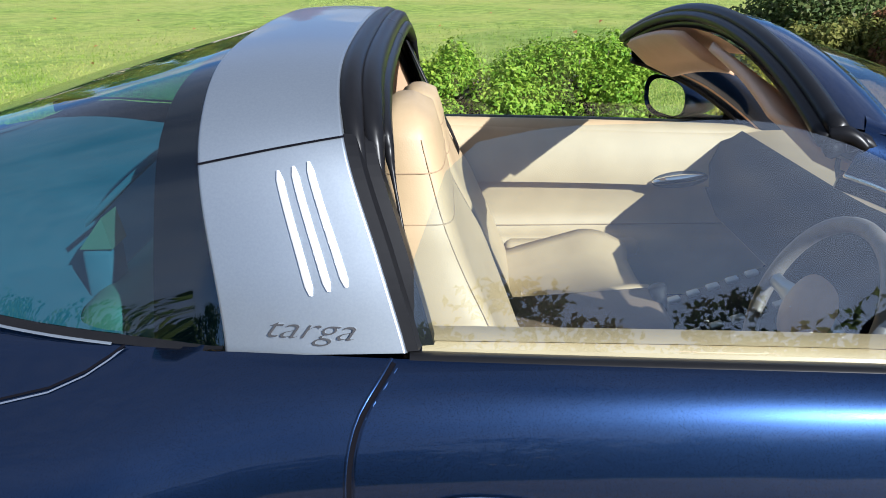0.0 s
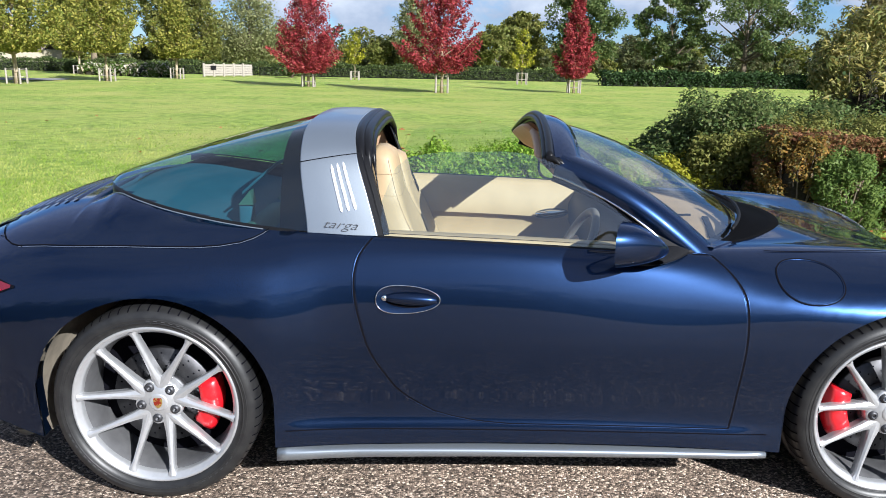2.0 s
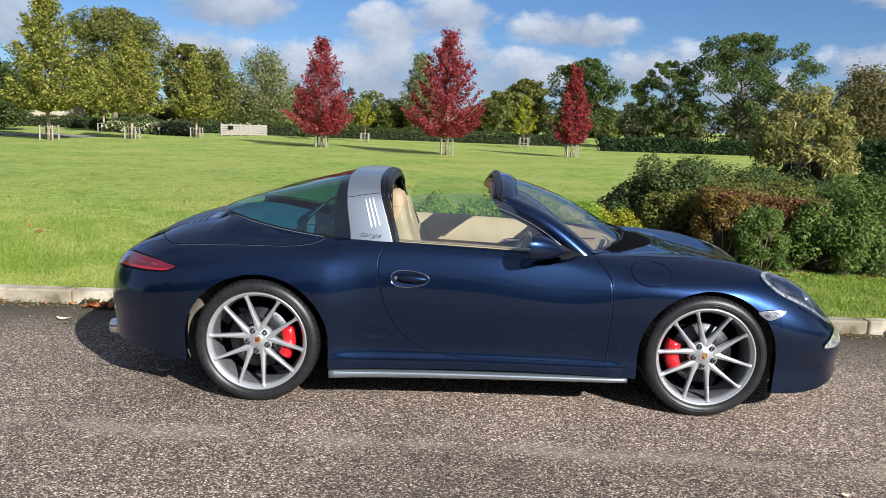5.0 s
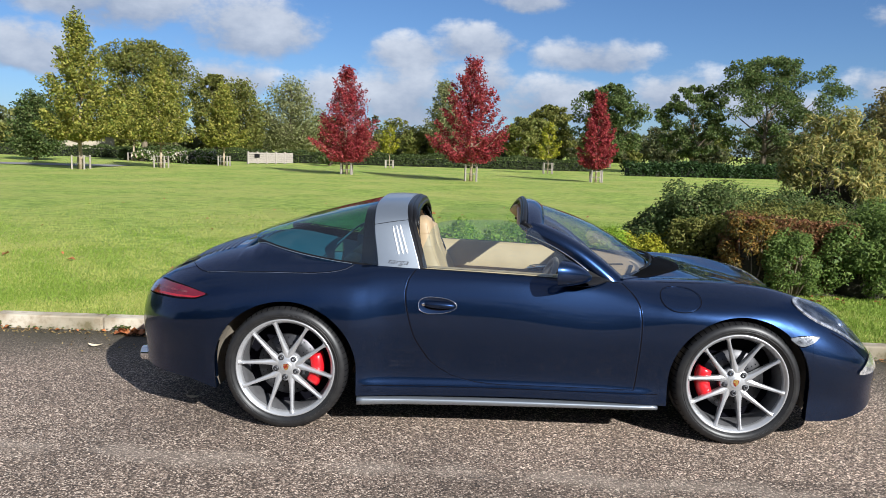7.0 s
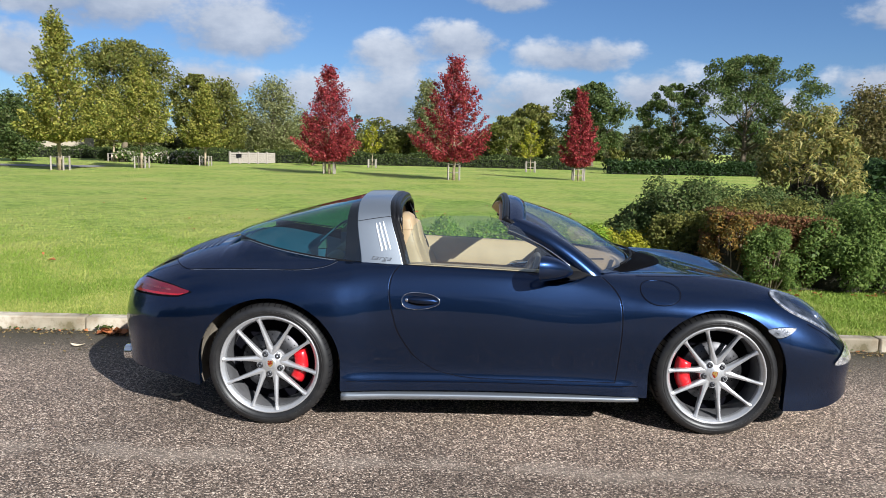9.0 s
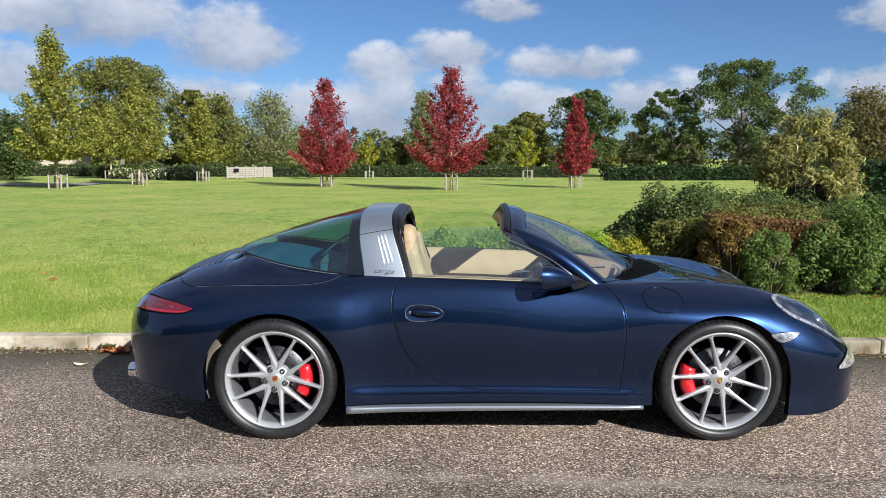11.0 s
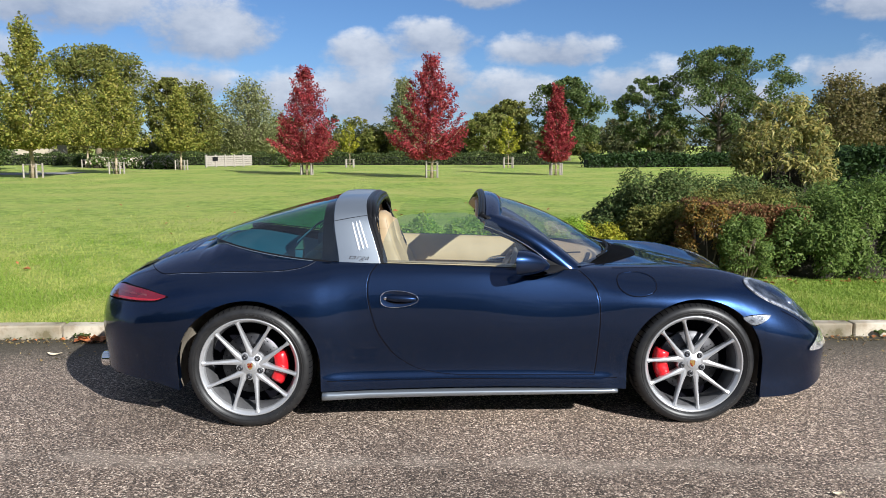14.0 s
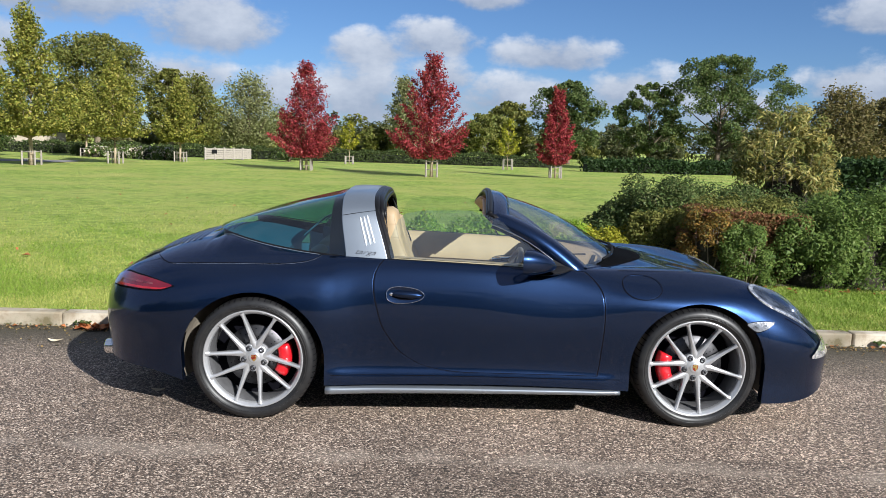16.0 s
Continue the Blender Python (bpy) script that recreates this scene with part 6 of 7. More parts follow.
        rows = [[hub + d * r + e * t + Vector((0, s * (h + 0.002), 0)) for r, h in q] for t in (-0.0024, 0.0024)]
        add_grid(bm, rows)
    part("tread_groove", bm, GAP, tyre)
    # brake
    bm = bmesh.new()
    add_lathe(bm, [(0.085, s * -0.090), (0.168, s * -0.090), (0.170, s * -0.094), (0.170, s * -0.118), (0.085, s * -0.118)], 56, "y", hub)
    add_lathe(bm, [(0.0, s * -0.070), (0.082, s * -0.070), (0.086, s * -0.09)], 40, "y", hub)
    bmesh.ops.recalc_face_normals(bm, faces=bm.faces)
    disc = part("brake_disc", bm, STEEL, wheel, "drilled steel brake disc")
    bm = bmesh.new()
    for ring, num in ((0.105, 16), (0.128, 18), (0.150, 20)):
        for k in range(num):
            a = 2 * math.pi * (k + ring * 7) / num
            add_lathe(bm, [(0.0, s * -0.0893), (0.0036, s * -0.0893)], 6, "y", hub + Vector((ring * math.cos(a), 0, ring * math.sin(a))))
    part("disc_hole", bm, GAP, disc, kind="stuff")
    bm = bmesh.new()
    mid = 0 if caliper_side > 0 else math.pi
    rows = []
    for k in range(15):
        a = mid + radians(-6 if caliper_side > 0 else 6) + radians(-29 + 58 * k / 14)
        d = Vector((math.cos(a), 0, math.sin(a)))
        b = 0.012 * math.sin(math.pi * k / 14) ** 0.5
        dip = 0.008 * (1 if 5 < k < 9 else 0)
        rows.append([hub + d * r + Vector((0, s * h, 0)) for r, h in ((0.126, -0.112), (0.126, -0.070 + b * 0.3), (0.136, -0.056 + b - dip), (0.168, -0.052 + b - dip), (0.192, -0.060 + b), (0.201, -0.075), (0.201, -0.112))])
    vs = add_grid(bm, rows)
    bm.faces.new(vs[0]), bm.faces.new(vs[-1][::-1])
    bmesh.ops.recalc_face_normals(bm, faces=bm.faces)
    part("brake_caliper", bm, RED, wheel, "red painted brake caliper")
    bm = bmesh.new()
    add_lathe(bm, [(0.243, s * -0.168), (0.0, s * -0.168)], 40, "y", hub)
    part("back_plate", bm, GAP, wheel)
    bm = bmesh.new()
    add_lathe(bm, [(0.0, s * -0.0225), (0.024, s * -0.0228), (0.0305, s * -0.0245), (0.032, s * -0.027)], 28, "y", hub)
    cap = part("hub_cap", bm, ALLOY, wheel)
    bm = bmesh.new()
    rows = []
    for zz, ww in ((0.018, 0.012), (0.012, 0.015), (0.0, 0.0145), (-0.010, 0.011), (-0.019, 0.001)):
        rows.append([hub + Vector((-ww, s * -0.0215, zz)), hub + Vector((0, s * -0.0205, zz)), hub + Vector((ww, s * -0.0215, zz))])
    add_grid(bm, rows)
    part("badge", bm, GOLD, wheel, "small enamel shield badge")
    for k in range(5):
        a = radians(119 + 72 * k)
        bm = bmesh.new()
        c = hub + Vector((0.058 * math.cos(a), 0, 0.058 * math.sin(a)))
        add_lathe(bm, [(0.0, s * -0.032), (0.006, s * -0.032), (0.006, s * -0.024), (0.0095, s * -0.023), (0.0115, s * -0.026), (0.0160, s * -0.0285), (0.0165, s * -0.047)], 12, "y", c)
        part("lug_bolt", bm, DARKSTEEL, wheel)
    return wheel


for s in (-1, 1):
    build_wheel("wheel", car, -1.225, s * 0.897, 0.341, 0.340, 0.150, s, 1)
    build_wheel("wheel", car, 1.225, s * 0.868, ZF, 0.340, 0.122, s, -1)


# ---- lamps
CLEARLAMP = material("clear lamp", (0.28, 0.29, 0.31), rough=0.18, metal=0.7, second=(0.66, 0.67, 0.69), scale=38, contrast=(0.42, 0.55), coat=1.0, bump=0.3, bump_scale=90, distance=0.003)
INDICATOR = material("smoked clear lamp", (0.035, 0.038, 0.045), rough=0.2, metal=0.6, second=(0.24, 0.25, 0.27), scale=24, contrast=(0.36, 0.64), coat=1.0, bump=0.3, bump_scale=90, distance=0.003)
LAMPBOWL = material("lamp reflector bowl", (0.045, 0.05, 0.06), rough=0.16, metal=0.85, second=(0.40, 0.42, 0.45), scale=11, contrast=(0.42, 0.56), bump=0.4, bump_scale=26, distance=0.01)


def side_patch(outline_rows, lift):
    """A skin over the near flank: rows of (x, z) pairs."""
    bm = bmesh.new()
    add_grid(bm, [[on_side(x, min(z, Z_CREST(x) - 0.002), lift)[0] for x, z in r] for r in outline_rows])
    bmesh.ops.recalc_face_normals(bm, faces=bm.faces)
    return bm


TL_TOP = curve((-2.16, 0.700), (-2.08, 0.738), (-2.00, 0.760), (-1.90, 0.762), (-1.776, 0.753), (-1.668, 0.733))
TL_LOW = curve((-2.16, 0.676), (-2.10, 0.684), (-1.97, 0.696), (-1.807, 0.702), (-1.712, 0.711), (-1.668, 0.727))


def tail_patch(x0, x1, lo, hi, lift, n=32):
    rows = []
    for i in range(n + 1):
        x = x0 + (x1 - x0) * i / n
        top = min(TL_TOP(x), Z_CREST(x) - 0.004)
        rows.append([(x, TL_LOW(x) + (top - TL_LOW(x)) * (lo + (hi - lo) * j / 8)) for j in range(9)])
    return side_patch(rows, lift)


tail = part("tail_lamp", tail_patch(-2.09, -1.67, 0.0, 1.0, 0.007), TAILRED, car, "dark red wraparound tail lamp")
part("lamp_gap", tail_patch(-2.096, -1.660, -0.12, 1.12, 0.002), GAP, tail)
part("light_strip", tail_patch(-2.03, -1.70, 0.04, 0.20, 0.0085), TAILBRIGHT, tail, "brighter red strip along the lamp's foot")
part("reflector", tail_patch(-2.05, -1.78, 0.46, 0.62, 0.0085), TAILPALE, tail, "pale pink reflector behind the lens")


def head_point(a, r, lift):
    """A point on the headlamp's lens: an oval laid over the wing's crest."""
    u, v = math.cos(a) * r, math.sin(a) * r
    x = 1.765 + 0.228 * u
    w = 0.678 - 0.062 * u + 0.112 * v
    line, crest = section(x)
    e = line
    # the outermost point of the section at that width, above the widest level
    k0 = int(np.argmax(e[:, 0]))
    upper = e[k0:][::-1]
    z = float(np.interp(w, upper[:, 0], upper[:, 1])) if w < e[k0, 0] else float(e[k0, 1])
    w = min(w, float(e[k0, 0]))
    return Vector((x, -w, z + lift))


for s in (1, -1):
    def flip(p):
        return Vector((p.x, p.y * s, p.z))
    bm = bmesh.new()
    add_grid(bm, [[flip(head_point(2 * math.pi * k / 48, r, 0.004 + 0.016 * (1 - r * r))) for k in range(49)] for r in (1.0, 0.9, 0.75, 0.6, 0.45, 0.3, 0.15, 0.01)])
    bmesh.ops.remove_doubles(bm, verts=bm.verts, dist=1e-5)
    bmesh.ops.recalc_face_normals(bm, faces=bm.faces)
    head = part("headlamp", bm, LENS, car, "clear oval headlamp lens")
    bm = bmesh.new()
    add_grid(bm, [[flip(head_point(2 * math.pi * k / 48, r, -0.004 + 0.009 * r)) for k in range(49)] for r in (1.03, 0.95, 0.8, 0.6, 0.4, 0.2, 0.01)])
    bmesh.ops.recalc_face_normals(bm, faces=bm.faces)
    part("lamp_bowl", bm, LAMPBOWL, head)
    bm = bmesh.new()
    add_grid(bm, [[flip(head_point(2 * math.pi * k / 48, r, li)) for k in range(49)] for r, li in ((1.03, 0.002), (1.0, 0.006), (0.90, 0.006), (0.86, 0.0))])
    bmesh.ops.recalc_face_normals(bm, faces=bm.faces)
    part("lamp_ring", bm, CLEARLAMP, head)
    bm = bmesh.new()
    c = head_point(0.6, 0.25, 0.0)
    bmesh.ops.create_uvsphere(bm, u_segments=20, v_segments=12, radius=0.040, matrix=Matrix.Translation(flip(c) + Vector((-0.01, 0, -0.026))))
    part("projector", bm, CHROME, head)

# side indicator and front corner lamp
IND_TOP = curve((1.478, 0.610), (1.52, 0.615), (1.60, 0.617), (1.638, 0.615))
IND_LOW = curve((1.478, 0.600), (1.50, 0.583), (1.53, 0.567), (1.575, 0.574), (1.61, 0.590), (1.638, 0.611))
for lo, hi, lift, mat_, nm in ((-0.10, 1.10, 0.003, GAP, "lamp_gap"), (0.0, 1.0, 0.008, INDICATOR, "side_indicator")):
    rows = [[(x, IND_LOW(x) + (IND_TOP(x) - IND_LOW(x)) * (lo + (hi - lo) * j / 5)) for j in range(6)] for x in (1.478 + 0.160 * i / 24 for i in range(25))]
    part(nm, side_patch(rows, lift), mat_, car, "clear side indicator lamp" if nm == "side_indicator" else "")
COR_TOP = curve((1.885, 0.418), (1.93, 0.447), (1.98, 0.472), (2.03, 0.482), (2.09, 0.478))
COR_LOW = curve((1.885, 0.404), (1.93, 0.398), (2.00, 0.396), (2.09, 0.400))
rows = [[(x, COR_LOW(x) + (COR_TOP(x) - COR_LOW(x)) * j / 5) for j in range(6)] for x in (1.885 + 0.20 * i / 20 for i in range(21))]
part("corner_lamp", side_patch(rows, 0.008), CLEARLAMP, car, "bright corner lamp in the bumper")
bm = bmesh.new()
add_strip(bm, *side_line([(1.715, 0.632), (1.751, 0.613), (1.80, 0.588), (1.85, 0.556), (1.90, 0.515), (1.95, 0.468)], 0.0012), 0.005)
part("bumper_gap", bm, GAP, car)
# exhaust tips
for yy in (-0.46, -0.36):
    bm = bmesh.new()
    add_lathe(bm, [(0.030, -2.02), (0.043, -2.05), (0.045, -2.20), (0.041, -2.205), (0.038, -2.19), (0.034, -2.08)], 24, "x", (0, yy, 0.275))
    part("exhaust_tip", bm, CHROME, car, "bright round exhaust tip")

# rear deck: spoiler lip and cooling slats
bm = bmesh.new()
rows = []
for i in range(31):
    y = -0.50 + i / 30
    bow = 0.10 * (y / 0.5) ** 2
    rows.append([Vector((-1.93 + bow, y, top_z(-1.93 + bow, abs(y)) + 0.002)), Vector((-2.00 + bow, y, top_z(-2.0 + bow, abs(y)) + 0.006)), Vector((-2.045 + bow, y, top_z(-2.045 + bow, abs(y)) + 0.005)), Vector((-2.05 + bow, y, top_z(-2.05 + bow, abs(y)) - 0.01))])
add_grid(bm, rows)
bmesh.ops.recalc_face_normals(bm, faces=bm.faces)
deck = part("rear_spoiler", bm, PAINT, car)
for i in range(7):
    x = -1.64 - 0.036 * i
    bm = bmesh.new()
    rows = []
    for k in range(17):
        y = -0.44 + 0.88 * k / 16
        z = top_z(x, abs(y))
        rows.append([Vector((x + 0.015, y, z + 0.001)), Vector((x + 0.004, y, z + 0.006)), Vector((x - 0.010, y, z + 0.006)), Vector((x - 0.015, y, z + 0.001))])
    add_grid(bm, rows)
    bmesh.ops.recalc_face_normals(bm, faces=bm.faces)
    part("grille_slat", bm, PAINT, deck)

# cowl and wipers
def cowl_strip(u0, u1, reach_at, n):
    bm = bmesh.new()
    rows = []
    for i in range(n + 1):
        u = u0 + (u1 - u0) * i / n
        p, reach = screen(u, 1.0), reach_at(u)
        row = [p + Vector((-0.040, 0, 0.014))]
        for f_ in (0.0, 0.25, 0.5, 0.75, 1.0):
            x = p.x + reach * f_
            row.append(Vector((x, p.y, max(top_z(x, abs(p.y)) + 0.005, p.z + 0.004 - 0.010 * f_))))
        rows.append(row + [Vector((p.x + reach + 0.006, p.y, top_z(p.x + reach + 0.006, abs(p.y)) - 0.006))])
    add_grid(bm, rows)
    return bm


part("cowl", cowl_strip(-0.82, 0.82, lambda u: 0.155 * (1 - 0.80 * abs(u / 0.82) ** 3), 32), COWL, car, "black plastic cowl below the windscreen")
for s in (-1, 1):
    part("cowl_end", cowl_strip(s * 0.82, s * 0.985, lambda u: 0.031, 6), PAINT, car)
for u0, u1 in ((-0.72, -0.05), (-0.10, 0.62)):
    bm = bmesh.new()
    add_tube(bm, [screen(u0 + (u1 - u0) * k / 12, 0.985 - 0.05 * k / 12) + Vector((0.012, 0, 0.024)) for k in range(13)], 0.007, 6)
    part("wiper", bm, BLACK, car)


# ---- door handle
def handle_point(a, r, lift):
    c = (-0.402, 0.712)
    u, v = math.cos(a), math.sin(a)
    rx = 0.103 * (abs(u) ** 0.0)
    x = c[0] + rx * r * math.copysign(abs(u) ** 0.85, u)
    z = c[1] + (0.043 - 0.010 * u) * r * math.copysign(abs(v) ** 0.85, v)
    return on_side(x, z, lift)


# bright metal ring stands in for the highlight along the recess edge
bm = bmesh.new()
ring = [handle_point(2 * math.pi * k / 56, 1.0, 0.0065) for k in range(56)]
pts = [p for p, _ in ring]
add_tube(bm, pts + [pts[0]], 0.0019, 6, caps=False)
handle = part("door_handle", bm, CHROME, door, "painted door handle in an oval recess, rim highlight in bright metal")
bm = bmesh.new()
add_grid(bm, [[handle_point(2 * math.pi * k / 56, r, 0.0008 + 0.0060 * r ** 3)[0] for k in range(57)] for r in (0.99, 0.93, 0.86, 0.77, 0.66, 0.5, 0.3, 0.01)])
bmesh.ops.recalc_face_normals(bm, faces=bm.faces)
part("recess", bm, PAINT, handle)
bm = bmesh.new()
rows = []
for i in range(25):
    t = i / 24
    x = -0.470 + 0.160 * t
    fat = math.sin(math.pi * min(1, max(0, 0.04 + 0.92 * t))) ** 0.35
    z0 = 0.716 - 0.006 * t
    rows.append([on_side(x, z0 + dz * fat, li * fat + 0.002)[0] for dz, li in ((-0.019, 0.004), (-0.015, 0.020), (0.0, 0.028), (0.014, 0.024), (0.022, 0.004))])
add_grid(bm, rows)
bmesh.ops.recalc_face_normals(bm, faces=bm.faces)
part("grip", bm, PAINT, handle)
# flat dark strip on the recess paints the shade below the grip
bm = bmesh.new()
add_grid(bm, [[on_side(-0.472 + 0.158 * i / 12, 0.716 + dz * math.sin(math.pi * (0.06 + 0.88 * i / 12)) ** 0.5, 0.0055)[0] for dz in (-0.030, -0.024, -0.017)] for i in range(13)])
bmesh.ops.recalc_face_normals(bm, faces=bm.faces)
part("grip_shadow_gap", bm, GAP, handle)
bm = bmesh.new()
bmesh.ops.create_uvsphere(bm, u_segments=16, v_segments=8, radius=1.0, matrix=Matrix.Translation(on_side(-0.478, 0.716, 0.006)[0]) @ Matrix.Diagonal((0.010, 0.005, 0.010, 1)))
part("lock_cover", bm, CHROME, handle)


# ---- wing mirrors
def build_mirror(s):
    bm = bmesh.new()
    rows = []
    c = Vector((0.0, 0.0, 0.0))
    for i in range(21):
        t = i / 20                                   # from the flat back to the nose
        x0 = 0.260 + 0.162 * t
        k = (1 - t**1.7) ** 0.72 if t < 1 else 0.0
        row = []
        for j in range(36):
            a = 2 * math.pi * j / 36
            u = math.copysign(abs(math.cos(a)) ** 0.75, math.cos(a))
            v = math.copysign(abs(math.sin(a)) ** 0.75, math.sin(a))
            yy = 0.884 + 0.105 * u * k - 0.02 * t
            zz = 0.918 + (0.066 + 0.006 * u) * v * k - 0.026 * t * t
            row.append(Vector((x0 - 0.36 * (yy - 0.884) * (1 - t), s * yy, zz)))
        rows.append(row)
    add_grid(bm, rows, close=True)
    bmesh.ops.remove_doubles(bm, verts=bm.verts, dist=1e-5)
    bmesh.ops.recalc_face_normals(bm, faces=bm.faces)
    mirror = part("wing_mirror", bm, PAINT, car, "navy wing mirror with black foot")
    bm = bmesh.new()
    rows = []
    for r in (1, 0.6, 0.01):
        ring = []
        for j in range(37):
            a = 2 * math.pi * j / 36
            u, v = math.copysign(abs(math.cos(a)) ** 0.75, math.cos(a)) * r, math.copysign(abs(math.sin(a)) ** 0.75, math.sin(a)) * r
            ring.append(Vector((0.2665 - 0.36 * 0.092 * u, s * (0.884 + 0.092 * u), 0.918 + 0.056 * v)))
        rows.append(ring)
    add_grid(bm, rows)
    part("mirror_glass", bm, MIRROR, mirror)
    bm = bmesh.new()
    rows = []
    for i in range(9):
        t = i / 8
        c = Vector((0.335 + 0.125 * t, s * (0.875 - 0.115 * t), 0.856 + 0.008 * t - 0.006 * math.sin(math.pi * t)))
        rx, rz = 0.070 - 0.010 * t, 0.013 + 0.007 * t
        rows.append([c + Vector((rx * math.cos(a), 0, rz * math.sin(a))) for a in (2 * math.pi * j / 16 for j in range(16))])
    add_grid(bm, rows, close=True)
    part("mirror_foot", bm, BLACK, mirror)
    bm = bmesh.new()
    rows = []
    for k in range(9):
        x = 0.405 + 0.135 * k / 8
        hi = 0.862 + 0.085 * (1 - k / 8)
        rows.append([Vector((x, s * (0.738 - (z - 0.885) * 0.36), z)) for z in (0.848, 0.862 + (hi - 0.862) * 0.5, hi)])
    add_grid(bm, rows)
    part("sail_panel", bm, BLACK, mirror, "black plastic corner panel of the window")


build_mirror(-1)
build_mirror(1)

# ---- cabin
bm = bmesh.new()
add_box(bm, (0.0, 0, 0.27), (1.45, 1.40, 0.04))
add_box(bm, (0.62, 0, 0.48), (0.06, 1.36, 0.42), pose(0, 0, 0, 0, -25, 0))
add_box(bm, (-0.78, 0, 0.50), (0.05, 1.36, 0.42))
part("cabin_floor", bm, BROWN, car, "brown carpeted cabin floor", smooth=False)


def door_card(s):
    """The padded inner side of a door, with armrest, pocket and pull."""
    bm = bmesh.new()
    rows = []
    prof = [(0.30, 0.700), (0.40, 0.690), (0.47, 0.640), (0.52, 0.628), (0.535, 0.645), (0.545, 0.682), (0.60, 0.690), (0.66, 0.686), (0.70, 0.672), (0.76, 0.664), (0.775, 0.657), (0.80, 0.650), (0.85, 0.646), (0.885, 0.655), (0.902, 0.680), (0.898, 0.715)]
    for k in range(33):
        x = -0.52 + 1.10 * k / 32
        drop = 0.893 - Z_CREST(x)
        rows.append([Vector((x, s * (w - 0.012 * math.sin(math.pi * k / 32) * (1 if 0.46 < z < 0.53 else 0)), z - drop * min(1.0, max(0.0, (z - 0.55) / 0.3)))) for z, w in prof])
    add_grid(bm, rows)
    bmesh.ops.recalc_face_normals(bm, faces=bm.faces)
    card = part("door_card", bm, BEIGE, car, "beige leather door card with armrest")
    bm = bmesh.new()
    add_box(bm, (-0.06, s * 0.625, 0.500), (0.42, 0.06, 0.055), None, 0.02)
    part("armrest", bm, BEIGE, card)
    bm = bmesh.new()
    bmesh.ops.create_uvsphere(bm, u_segments=24, v_segments=12, radius=1.0, matrix=pose(0.262, s * 0.640, 0.712, 0, -5, 0) @ Matrix.Diagonal((0.088, 0.016, 0.027, 1)))
    part("pull_recess", bm, DARKSTEEL, card)
    bm = bmesh.new()
    bmesh.ops.create_uvsphere(bm, u_segments=24, v_segments=12, radius=1.0, matrix=pose(0.255, s * 0.626, 0.717, 0, -6, 0) @ Matrix.Diagonal((0.084, 0.013, 0.015, 1)))
    part("door_pull", bm, CHROME, card, "chrome inner door pull")
    bm = bmesh.new()
    for zz, ww in ((0.772, 0.654), (0.555, 0.682)):
        add_tube(bm, [Vector((-0.50 + 1.05 * k / 20, s * ww, zz)) for k in range(21)], 0.0022, 5)
    part("stitch_seam", bm, STITCH, card)


door_card(1)
door_card(-1)


